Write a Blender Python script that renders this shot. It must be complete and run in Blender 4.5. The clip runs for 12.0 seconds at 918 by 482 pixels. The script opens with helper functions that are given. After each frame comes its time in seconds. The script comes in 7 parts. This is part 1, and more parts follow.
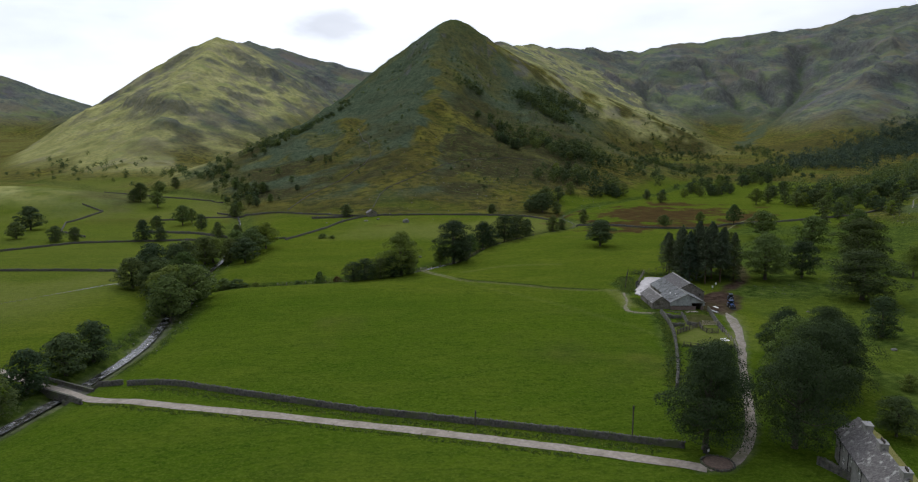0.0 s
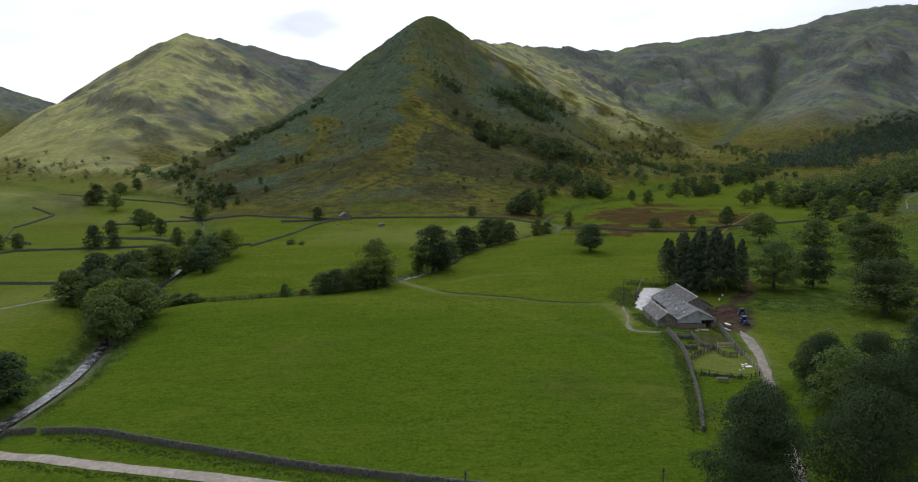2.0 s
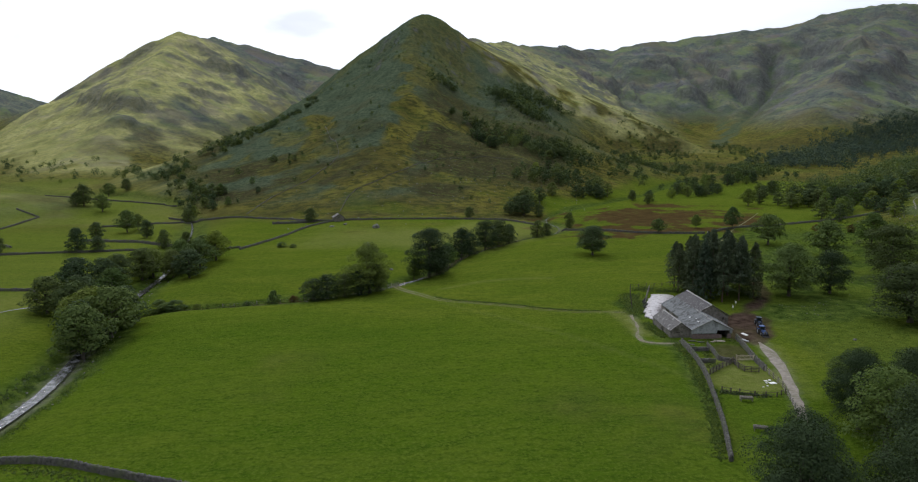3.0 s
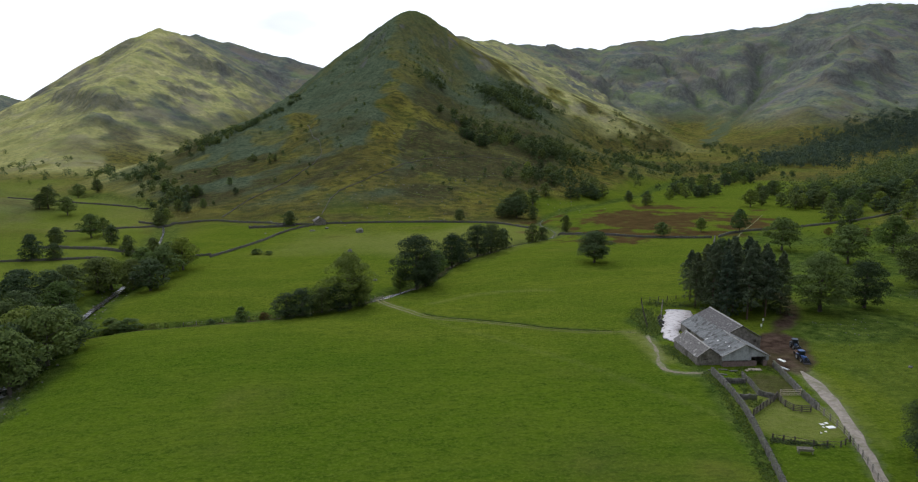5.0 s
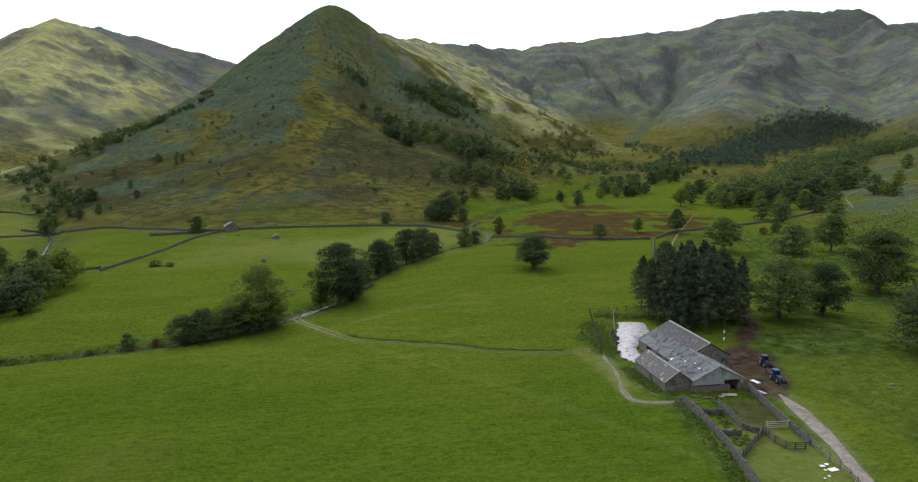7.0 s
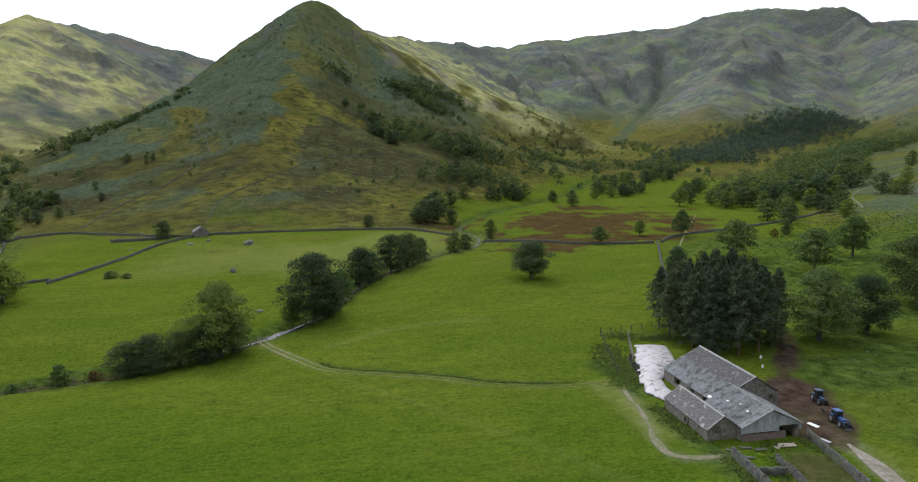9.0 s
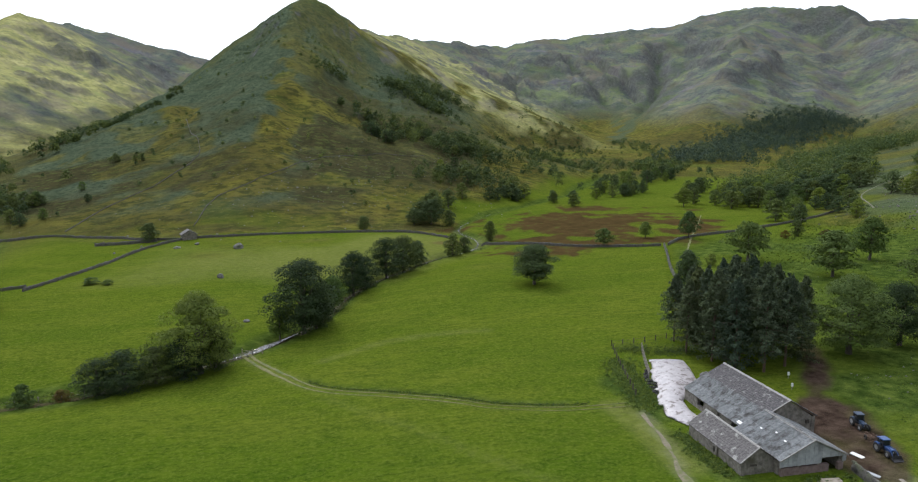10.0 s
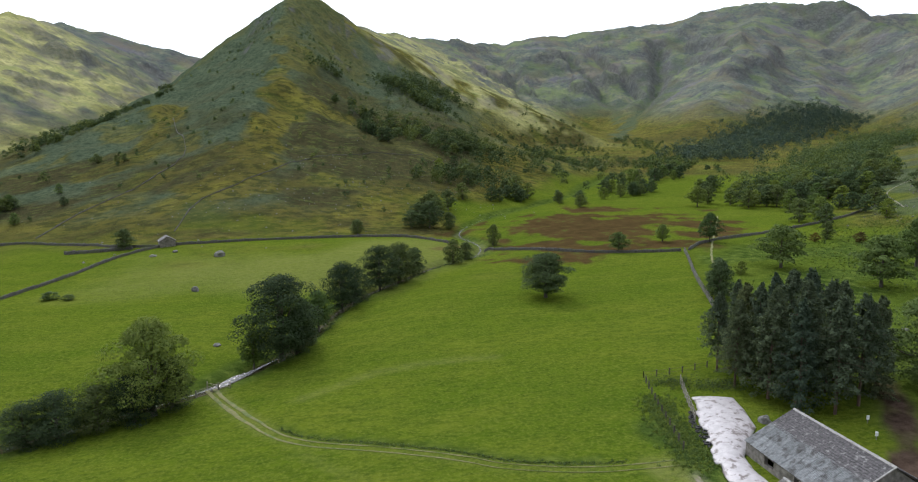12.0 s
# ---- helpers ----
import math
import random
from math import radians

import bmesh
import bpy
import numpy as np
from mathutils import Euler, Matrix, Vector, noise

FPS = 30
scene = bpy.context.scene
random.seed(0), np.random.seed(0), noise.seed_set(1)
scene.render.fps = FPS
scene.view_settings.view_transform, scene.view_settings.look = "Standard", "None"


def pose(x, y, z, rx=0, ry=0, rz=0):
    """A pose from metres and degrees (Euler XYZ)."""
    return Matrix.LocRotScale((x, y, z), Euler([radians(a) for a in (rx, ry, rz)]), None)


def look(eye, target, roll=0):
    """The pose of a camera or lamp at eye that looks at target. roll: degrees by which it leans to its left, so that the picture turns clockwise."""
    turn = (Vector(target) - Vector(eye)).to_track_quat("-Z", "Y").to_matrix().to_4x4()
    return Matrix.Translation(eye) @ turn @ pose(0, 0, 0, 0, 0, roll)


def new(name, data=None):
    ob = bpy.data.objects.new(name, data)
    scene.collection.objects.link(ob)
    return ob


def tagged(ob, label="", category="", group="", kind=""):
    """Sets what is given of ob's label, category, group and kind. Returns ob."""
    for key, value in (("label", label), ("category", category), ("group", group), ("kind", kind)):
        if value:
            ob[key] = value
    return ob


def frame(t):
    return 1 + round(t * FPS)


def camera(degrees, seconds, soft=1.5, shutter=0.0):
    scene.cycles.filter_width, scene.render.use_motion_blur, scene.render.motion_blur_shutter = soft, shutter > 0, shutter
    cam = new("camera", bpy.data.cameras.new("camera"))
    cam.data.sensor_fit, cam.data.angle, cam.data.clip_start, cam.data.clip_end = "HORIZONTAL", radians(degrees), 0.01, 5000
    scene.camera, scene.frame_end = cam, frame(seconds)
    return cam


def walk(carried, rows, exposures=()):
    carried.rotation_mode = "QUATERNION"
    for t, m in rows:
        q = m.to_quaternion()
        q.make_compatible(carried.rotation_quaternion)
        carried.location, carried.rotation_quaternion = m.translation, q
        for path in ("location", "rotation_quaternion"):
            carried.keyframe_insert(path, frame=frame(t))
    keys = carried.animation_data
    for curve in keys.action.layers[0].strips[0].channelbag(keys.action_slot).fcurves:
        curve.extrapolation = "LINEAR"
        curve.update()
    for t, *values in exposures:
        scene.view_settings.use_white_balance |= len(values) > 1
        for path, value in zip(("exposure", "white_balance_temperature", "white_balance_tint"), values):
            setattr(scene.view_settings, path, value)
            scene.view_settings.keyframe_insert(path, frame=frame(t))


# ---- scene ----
cam = camera(69.039, 12.0, soft=1.2)

# seconds, eye, turn to the right, tilt and lean in degrees
FLIGHT = (
    (0, 0.00, 0.00, 57.20, 0.000, -8.645, 0.152),
    (0.5, -0.34, 6.47, 57.07, 0.892, -8.658, 0.128),
    (1, -0.78, 13.03, 56.94, 1.436, -8.660, 0.118),
    (1.5, -1.04, 19.60, 56.76, 1.762, -8.677, 0.159),
    (2, -1.25, 26.18, 56.63, 1.997, -8.699, 0.151),
    (2.5, -1.39, 32.76, 56.38, 2.198, -8.718, 0.096),
    (3, -1.49, 39.35, 56.12, 2.345, -8.719, 0.098),
    (5, -1.56, 65.99, 55.20, 3.422, -8.747, 0.083),
    (5.5, -1.49, 72.57, 54.91, 5.415, -8.735, 0.082),
    (6, -1.35, 79.04, 54.61, 7.361, -8.723, 0.161),
    (6.5, -1.21, 85.51, 54.17, 8.935, -8.744, 0.158),
    (7, -0.73, 91.87, 53.74, 9.877, -8.730, 0.132),
    (9, 2.68, 118.39, 52.61, 11.060, -8.803, -0.065),
    (9.5, 3.59, 124.86, 52.39, 11.196, -8.815, -0.157),
    (10, 4.56, 131.20, 52.14, 11.296, -8.836, -0.166),
    (10.5, 5.60, 137.58, 52.01, 11.348, -8.915, -0.338),
    (11, 6.71, 144.05, 51.74, 11.379, -8.930, -0.433),
    (11.5, 7.83, 150.40, 51.40, 11.367, -8.927, -0.467),
    (12, 8.98, 156.70, 51.09, 11.351, -8.923, -0.513),
)


def aim(x, y, z, turn, tilt, lean):
    a, b = radians(turn), radians(tilt)
    ahead = Vector((math.sin(a) * math.cos(b), math.cos(a) * math.cos(b), math.sin(b)))
    eye = Vector((x, y, z))
    return look(eye, eye + 100 * ahead, lean)


walk(cam, [(row[0], aim(*row[1:])) for row in FLIGHT],
     [(0.0, -0.92, 6300, 11), (2.5, -0.78, 6300, 11), (5.5, -0.62, 6300, 11), (7.0, -0.46, 6300, 11), (9.5, -0.26, 6300, 11), (12.0, -0.14, 6300, 11)])

# ---- sky and sun ----
SUN_HEIGHT, SUN_TURN = 44.0, -14.0  # degrees above the horizon, and to the right of +y
world = bpy.data.worlds.new("sky")
scene.world = world
world.use_nodes = True
wt = world.node_tree
wt.nodes.clear()


def wnode(kind, **values):
    n = wt.nodes.new(kind)
    for key, value in values.items():
        n.inputs[key].default_value = value
    return n


sky = wt.nodes.new("ShaderNodeTexSky")
sky.sky_type = "NISHITA"
sky.sun_disc = False
sky.sun_elevation, sky.sun_rotation = radians(SUN_HEIGHT), radians(SUN_TURN)
sky.altitude, sky.air_density, sky.dust_density = 200, 1.0, 2.0
dim = wt.nodes.new("ShaderNodeVectorMath")
dim.operation = "SCALE"
dim.inputs["Scale"].default_value = 0.10
wt.links.new(sky.outputs["Color"], dim.inputs[0])
# a broken white cloud deck in front of the blue
place = wt.nodes.new("ShaderNodeTexCoord")
squash = wt.nodes.new("ShaderNodeMapping")
squash.inputs["Scale"].default_value = (1.0, 1.0, 3.2)
wt.links.new(place.outputs["Generated"], squash.inputs["Vector"])
puffs = wnode("ShaderNodeTexNoise", Scale=2.6, Detail=6.0, Roughness=0.55)
wt.links.new(squash.outputs["Vector"], puffs.inputs["Vector"])
tone = wt.nodes.new("ShaderNodeValToRGB")
tone.color_ramp.elements[0].position, tone.color_ramp.elements[0].color = 0.36, (0.78, 0.83, 0.92, 1)
tone.color_ramp.elements[1].position, tone.color_ramp.elements[1].color = 0.56, (0.96, 1.0, 1.08, 1)
wt.links.new(puffs.outputs["Fac"], tone.inputs["Fac"])
gaps = wnode("ShaderNodeTexNoise", Scale=1.7, Detail=4.0, Roughness=0.5)
wt.links.new(squash.outputs["Vector"], gaps.inputs["Vector"])
cover = wt.nodes.new("ShaderNodeMapRange")
cover.inputs["From Min"].default_value, cover.inputs["From Max"].default_value = 0.34, 0.46
cover.inputs["To Min"].default_value, cover.inputs["To Max"].default_value = 0.72, 1.0
wt.links.new(gaps.outputs["Fac"], cover.inputs["Value"])
blend = wt.nodes.new("ShaderNodeMix")
blend.data_type = "RGBA"
wt.links.new(cover.outputs["Result"], blend.inputs["Factor"])
wt.links.new(dim.outputs["Vector"], blend.inputs["A"])
wt.links.new(tone.outputs["Color"], blend.inputs["B"])
# the deck is brightest towards the sun behind it
sun_way = (math.sin(radians(SUN_TURN)) * math.cos(radians(SUN_HEIGHT)), math.cos(radians(SUN_TURN)) * math.cos(radians(SUN_HEIGHT)), math.sin(radians(SUN_HEIGHT)))
towards = wt.nodes.new("ShaderNodeVectorMath")
towards.operation = "DOT_PRODUCT"
towards.inputs[1].default_value = sun_way
wt.links.new(place.outputs["Generated"], towards.inputs[0])
bright = wt.nodes.new("ShaderNodeMapRange")
for key, value in (("From Min", -0.7), ("From Max", 1.0), ("To Min", 0.3), ("To Max", 2.45)):
    bright.inputs[key].default_value = value
wt.links.new(towards.outputs["Value"], bright.inputs["Value"])
lit = wt.nodes.new("ShaderNodeVectorMath")
lit.operation = "SCALE"
wt.links.new(blend.outputs["Result"], lit.inputs[0])
wt.links.new(bright.outputs["Result"], lit.inputs["Scale"])
# one small grey cloud low over the far hills
off = wt.nodes.new("ShaderNodeVectorMath")
off.operation = "SUBTRACT"
off.inputs[1].default_value = (math.sin(radians(-10.4)) * math.cos(radians(9.2)), math.cos(radians(-10.4)) * math.cos(radians(9.2)), math.sin(radians(9.2)))
wt.links.new(place.outputs["Generated"], off.inputs[0])
flat = wt.nodes.new("ShaderNodeMapping")
flat.inputs["Scale"].default_value = (1.0, 1.0, 2.4)
wt.links.new(off.outputs["Vector"], flat.inputs["Vector"])
reach = wt.nodes.new("ShaderNodeVectorMath")
reach.operation = "LENGTH"
wt.links.new(flat.outputs["Vector"], reach.inputs[0])
wisps = wnode("ShaderNodeTexNoise", Scale=14.0, Detail=5.0, Roughness=0.6)
wt.links.new(squash.outputs["Vector"], wisps.inputs["Vector"])
ragged_edge = wt.nodes.new("ShaderNodeMath")
ragged_edge.operation = "MULTIPLY_ADD"
ragged_edge.inputs[1].default_value = 0.09
wt.links.new(wisps.outputs["Fac"], ragged_edge.inputs[0])
wt.links.new(reach.outputs["Value"], ragged_edge.inputs[2])
grey = wt.nodes.new("ShaderNodeMapRange")
grey.interpolation_type = "SMOOTHSTEP"
for key, value in (("From Min", 0.060), ("From Max", 0.115), ("To Min", 0.74), ("To Max", 1.0)):
    grey.inputs[key].default_value = value
wt.links.new(ragged_edge.outputs["Value"], grey.inputs["Value"])
shaded = wt.nodes.new("ShaderNodeVectorMath")
shaded.operation = "SCALE"
wt.links.new(lit.outputs["Vector"], shaded.inputs[0])
wt.links.new(grey.outputs["Result"], shaded.inputs["Scale"])
back = wnode("ShaderNodeBackground", Strength=1.0)
wt.links.new(shaded.outputs["Vector"], back.inputs["Color"])
wt.links.new(back.outputs["Background"], wt.nodes.new("ShaderNodeOutputWorld").inputs["Surface"])

sun = new("sun", bpy.data.lights.new("sun", "SUN"))
sun.data.energy, sun.data.angle, sun.data.color = 1.7, radians(5.0), (1.0, 0.96, 0.90)
a, b = radians(SUN_TURN), radians(SUN_HEIGHT)
sun.matrix_world = look((0, 0, 300), Vector((0, 0, 300)) - Vector((math.sin(a) * math.cos(b), math.cos(a) * math.cos(b), math.sin(b))))

# ---- materials ----
UNIT = 1.3  # metres to one unit of the plan


def graph(name):
    m = bpy.data.materials.new(name)
    m.use_nodes = True
    t = m.node_tree
    return m, t, t.nodes["Principled BSDF"]


def node(t, kind, links=(), **values):
    n = t.nodes.new(kind)
    for key, value in values.items():
        n.inputs[key.replace("_", " ")].default_value = value
    for socket, source in links:
        t.links.new(source, n.inputs[socket])
    return n


def ramp(t, source, *stops):
    n = t.nodes.new("ShaderNodeValToRGB")
    e = n.color_ramp.elements
    while len(e) < len(stops):
        e.new(0.5)
    for k, (pos, col) in enumerate(stops):
        e[k].position, e[k].color = pos, (*col, 1)
    t.links.new(source, n.inputs["Fac"])
    return n.outputs["Color"]


def mix(t, fac, a, b, how="MIX"):
    n = t.nodes.new("ShaderNodeMix")
    n.data_type, n.blend_type = "RGBA", how
    for socket, value in (("Factor", fac), ("A", a), ("B", b)):
        if isinstance(value, bpy.types.NodeSocket):
            t.links.new(value, n.inputs[socket])
        elif socket == "Factor":
            n.inputs["Factor"].default_value = value
        else:
            n.inputs[socket].default_value = (*value, 1)
    return n.outputs["Result"]


def span(t, source, low, high, to_low=0.0, to_high=1.0):
    n = node(t, "ShaderNodeMapRange", [("Value", source)])
    for key, value in (("From Min", low), ("From Max", high), ("To Min", to_low), ("To Max", to_high)):
        n.inputs[key].default_value = value
    return n.outputs["Result"]


def grain(t, size, detail=4.0, rough=0.55, stretch=None, object_space=False):
    """Noise with waves of that many metres."""
    if object_space:
        where = node(t, "ShaderNodeTexCoord").outputs["Object"]
    else:
        where = node(t, "ShaderNodeNewGeometry").outputs["Position"]
    if stretch:
        where = node(t, "ShaderNodeMapping", [("Vector", where)], Scale=stretch).outputs["Vector"]
    return node(t, "ShaderNodeTexNoise", [("Vector", where)], Scale=1.0 / (size if object_space else size * UNIT), Detail=detail, Roughness=rough).outputs["Fac"]


def relief(t, shader, source, strength, distance):
    n = node(t, "ShaderNodeBump", [("Height", source)], Strength=strength, Distance=distance)
    t.links.new(n.outputs["Normal"], shader.inputs["Normal"])


def surface(name, low, high, size, rough=0.8, metal=0.0, bump=0.4, depth=0.05, stain=None, stain_size=3.0, stain_at=(0.5, 0.68), varied=0.0, object_space=True, stretch=None):
    """A material with fine grain between two colours, larger stains and relief."""
    m, t, s = graph(name)
    fine = grain(t, size, 5.0, 0.6, stretch, object_space)
    col = ramp(t, fine, (0.3, low), (0.7, high))
    if stain:
        big = grain(t, stain_size, 5.0, 0.6, None, object_space)
        col = mix(t, span(t, big, *stain_at), col, stain)
    if varied:
        shade = node(t, "ShaderNodeObjectInfo").outputs["Random"]
        col = mix(t, 1.0, col, ramp(t, shade, (0.0, (1 - varied,) * 3), (1.0, (1 + varied,) * 3)), "MULTIPLY")
    t.links.new(col, s.inputs["Base Color"])
    s.inputs["Roughness"].default_value, s.inputs["Metallic"].default_value = rough, metal
    relief(t, s, fine, bump, depth)
    return m


def leafage(name, dark, light, glow=0.25):
    """Foliage: each leaf and each tree a little different, light coming through."""
    m, t, s = graph(name)
    geo = node(t, "ShaderNodeNewGeometry")
    per_leaf = geo.outputs["Random Per Island"]
    per_tree = node(t, "ShaderNodeObjectInfo").outputs["Random"]
    col = ramp(t, per_leaf, (0.0, dark), (1.0, light))
    own = t.nodes.new("ShaderNodeAttribute")
    own.attribute_name = "tint"
    shift = node(t, "ShaderNodeMath", [(0, per_tree), (1, own.outputs["Fac"])])
    per_tree = node(t, "ShaderNodeMath", [(0, shift.outputs[0])])
    per_tree.operation = "FRACT"
    per_tree = per_tree.outputs[0]
    col = mix(t, 1.0, col, ramp(t, per_tree, (0.0, (0.66, 0.74, 0.84)), (0.5, (1.0, 1.0, 1.0)), (1.0, (1.42, 1.26, 0.86))), "MULTIPLY")
    t.links.new(col, s.inputs["Base Color"])
    s.inputs["Roughness"].default_value = 0.7
    s.inputs["Specular IOR Level"].default_value = 0.04
    through_leaf = node(t, "ShaderNodeBsdfTranslucent", [("Color", mix(t, 1.0, col, (1.3, 1.35, 0.6), "MULTIPLY"))])
    both = node(t, "ShaderNodeMixShader", [(1, s.outputs["BSDF"]), (2, through_leaf.outputs["BSDF"])], Fac=glow)
    t.links.new(both.outputs["Shader"], t.nodes["Material Output"].inputs["Surface"])
    return m


def ground_material():
    m, t, s = graph("land")

    def node_attr(name):
        n = t.nodes.new("ShaderNodeAttribute")
        n.attribute_name = name
        return n.outputs["Fac"]

    wide, mid, fine = grain(t, 55, 4), grain(t, 9, 4), grain(t, 1.6, 5, 0.65)
    # pasture: tussocks, drifts of paler and yellower grass
    clump, blade = grain(t, 1.1, 4, 0.72, (0.7, 1.3, 1.0)), grain(t, 0.5, 3, 0.7)
    turf = ramp(t, wide, (0.35, (0.065, 0.104, 0.009)), (0.65, (0.091, 0.126, 0.011)))
    turf = mix(t, span(t, grain(t, 16, 5, 0.65, (0.6, 1.3, 1.0)), 0.44, 0.68, 0, 0.75), turf, (0.116, 0.139, 0.017))
    turf = mix(t, span(t, grain(t, 4.5, 6, 0.72, (0.5, 1.6, 1.0)), 0.47, 0.66, 0, 0.62), turf, (0.046, 0.081, 0.009))
    # dark flecks paint the small shadows among the tufts
    turf = mix(t, span(t, clump, 0.45, 0.64, 0, 0.66), turf, (0.033, 0.059, 0.007))
    turf = mix(t, span(t, blade, 0.46, 0.66, 0, 0.66), turf, (0.132, 0.159, 0.024))
    # the near meadow a darker green than the rest
    turf = mix(t, node_attr("near_meadow"), turf, mix(t, 1.0, turf, (0.78, 0.89, 0.77), "MULTIPLY"))
    # rough fell grass, yellowish, with brown and green drifts
    fell = ramp(t, grain(t, 28, 5, 0.6), (0.32, (0.093, 0.089, 0.024)), (0.52, (0.152, 0.140, 0.031)), (0.72, (0.187, 0.181, 0.037)))
    fell = mix(t, span(t, mid, 0.44, 0.68, 0, 0.5), fell, (0.103, 0.087, 0.039))
    fell = mix(t, span(t, grain(t, 5, 5, 0.65, (0.8, 1.2, 1.0)), 0.46, 0.58, 0, 0.8), fell, (0.042, 0.049, 0.018))
    fell = mix(t, span(t, grain(t, 60, 4), 0.52, 0.66, 0, 0.5), fell, (0.074, 0.113, 0.020))
    fell = mix(t, span(t, grain(t, 2.2, 4, 0.7, (0.8, 1.2, 1.0)), 0.58, 0.68, 0, 0.6), fell, (0.222, 0.221, 0.054))
    # grass, heather and scree of the high ground, distance haze mixed into the colour
    hazy_moor = ramp(t, grain(t, 70, 6, 0.65), (0.34, (0.102, 0.126, 0.106)), (0.5, (0.158, 0.175, 0.130)), (0.68, (0.229, 0.233, 0.145)))
    hazy_moor = mix(t, span(t, grain(t, 30, 7, 0.72), 0.46, 0.60, 0, 0.8), hazy_moor, (0.086, 0.107, 0.104))
    hazy_moor = mix(t, span(t, grain(t, 9, 6, 0.72), 0.50, 0.60, 0, 0.7), hazy_moor, (0.067, 0.082, 0.084))
    hazy_moor = mix(t, span(t, grain(t, 130, 5), 0.55, 0.64, 0, 0.55), hazy_moor, (0.167, 0.151, 0.182))
    hazy_moor = mix(t, span(t, grain(t, 90, 6, 0.62), 0.52, 0.60, 0, 0.6), hazy_moor, (0.177, 0.225, 0.091))
    hazy_moor = mix(t, span(t, grain(t, 110, 6, 0.65), 0.5, 0.60, 0, 0.6), hazy_moor, (0.167, 0.145, 0.104))
    hazy_moor = mix(t, span(t, grain(t, 14, 6, 0.75), 0.60, 0.68, 0, 0.6), hazy_moor, (0.263, 0.278, 0.215))
    # bracken, dark blue-green
    fern = ramp(t, grain(t, 14, 6, 0.65), (0.3, (0.066, 0.091, 0.055)), (0.7, (0.108, 0.135, 0.080)))
    fern = mix(t, span(t, grain(t, 3.0, 5, 0.72), 0.47, 0.60, 0, 0.75), fern, (0.030, 0.049, 0.031))
    fern = mix(t, span(t, grain(t, 40, 4), 0.54, 0.68, 0, 0.4), fern, (0.090, 0.085, 0.043))
    # bare rock and scree
    stone = ramp(t, grain(t, 7, 7, 0.75, (1, 1, 0.4)), (0.3, (0.050, 0.052, 0.056)), (0.5, (0.110, 0.112, 0.112)), (0.7, (0.20, 0.20, 0.195)))
    # rushes and dead fern on wet ground
    rush = ramp(t, grain(t, 6, 6, 0.7), (0.35, (0.044, 0.030, 0.014)), (0.55, (0.074, 0.046, 0.020)), (0.66, (0.070, 0.085, 0.020)))
    # mud
    soil = ramp(t, grain(t, 2.2, 5, 0.65), (0.35, (0.030, 0.020, 0.015)), (0.65, (0.086, 0.060, 0.045)))
    # gravel
    grit = ramp(t, grain(t, 0.8, 6, 0.7), (0.3, (0.16, 0.15, 0.125)), (0.7, (0.34, 0.31, 0.27)))
    # trodden, paler grass; also painted sunshine on the left fields
    worn = ramp(t, fine, (0.3, (0.130, 0.150, 0.034)), (0.7, (0.235, 0.225, 0.085)))
    # tall weeds and nettles
    weed = ramp(t, grain(t, 2.5, 6, 0.7), (0.34, (0.020, 0.040, 0.008)), (0.50, (0.054, 0.084, 0.016)), (0.66, (0.106, 0.140, 0.028)))
    col = mix(t, node_attr("fell"), turf, fell)
    col = mix(t, node_attr("hazy_moor"), col, hazy_moor)
    # pale grass whose colour carries the sunshine on the far slopes
    sunlit_grass = ramp(t, grain(t, 30, 6, 0.7), (0.34, (0.254, 0.270, 0.101)), (0.5, (0.400, 0.394, 0.154)), (0.66, (0.508, 0.481, 0.216)))
    sunlit_grass = mix(t, span(t, grain(t, 6, 5, 0.7), 0.48, 0.60, 0, 0.65), sunlit_grass, (0.194, 0.211, 0.101))
    sunlit_grass = mix(t, span(t, grain(t, 55, 5, 0.65), 0.52, 0.64, 0, 0.6), sunlit_grass, (0.259, 0.232, 0.182))
    sunlit_grass = mix(t, span(t, grain(t, 36, 5, 0.65), 0.55, 0.66, 0, 0.6), sunlit_grass, (0.292, 0.335, 0.134))
    col = mix(t, node_attr("sunlit_grass"), col, sunlit_grass)
    col = mix(t, node_attr("fern"), col, fern)
    heath = ramp(t, grain(t, 11, 6, 0.7), (0.32, (0.038, 0.039, 0.018)), (0.55, (0.070, 0.061, 0.027)), (0.75, (0.098, 0.086, 0.033)))
    heath = mix(t, span(t, grain(t, 5, 5, 0.7, (0.6, 1.4, 1.0)), 0.53, 0.61, 0, 0.75), heath, (0.115, 0.134, 0.037))
    heath = mix(t, span(t, grain(t, 2.4, 5, 0.7), 0.5, 0.62, 0, 0.7), heath, (0.026, 0.035, 0.016))
    col = mix(t, node_attr("heath"), col, heath)
    col = mix(t, node_attr("rock"), col, stone)
    col = mix(t, node_attr("rush"), col, rush)
    col = mix(t, node_attr("weed"), col, weed)
    col = mix(t, node_attr("worn"), col, worn)
    col = mix(t, node_attr("grit"), col, grit)
    col = mix(t, node_attr("soil"), col, soil)
    t.links.new(col, s.inputs["Base Color"])
    s.inputs["Roughness"].default_value = 1.0
    s.inputs["Specular IOR Level"].default_value = 0.0
    lumps = node(t, "ShaderNodeMath", [(0, clump), (1, blade)])
    rough_lumps = node(t, "ShaderNodeMath", [(0, grain(t, 9, 8, 0.72)), (1, node_attr("fell"))])
    rough_lumps.operation = "MULTIPLY"
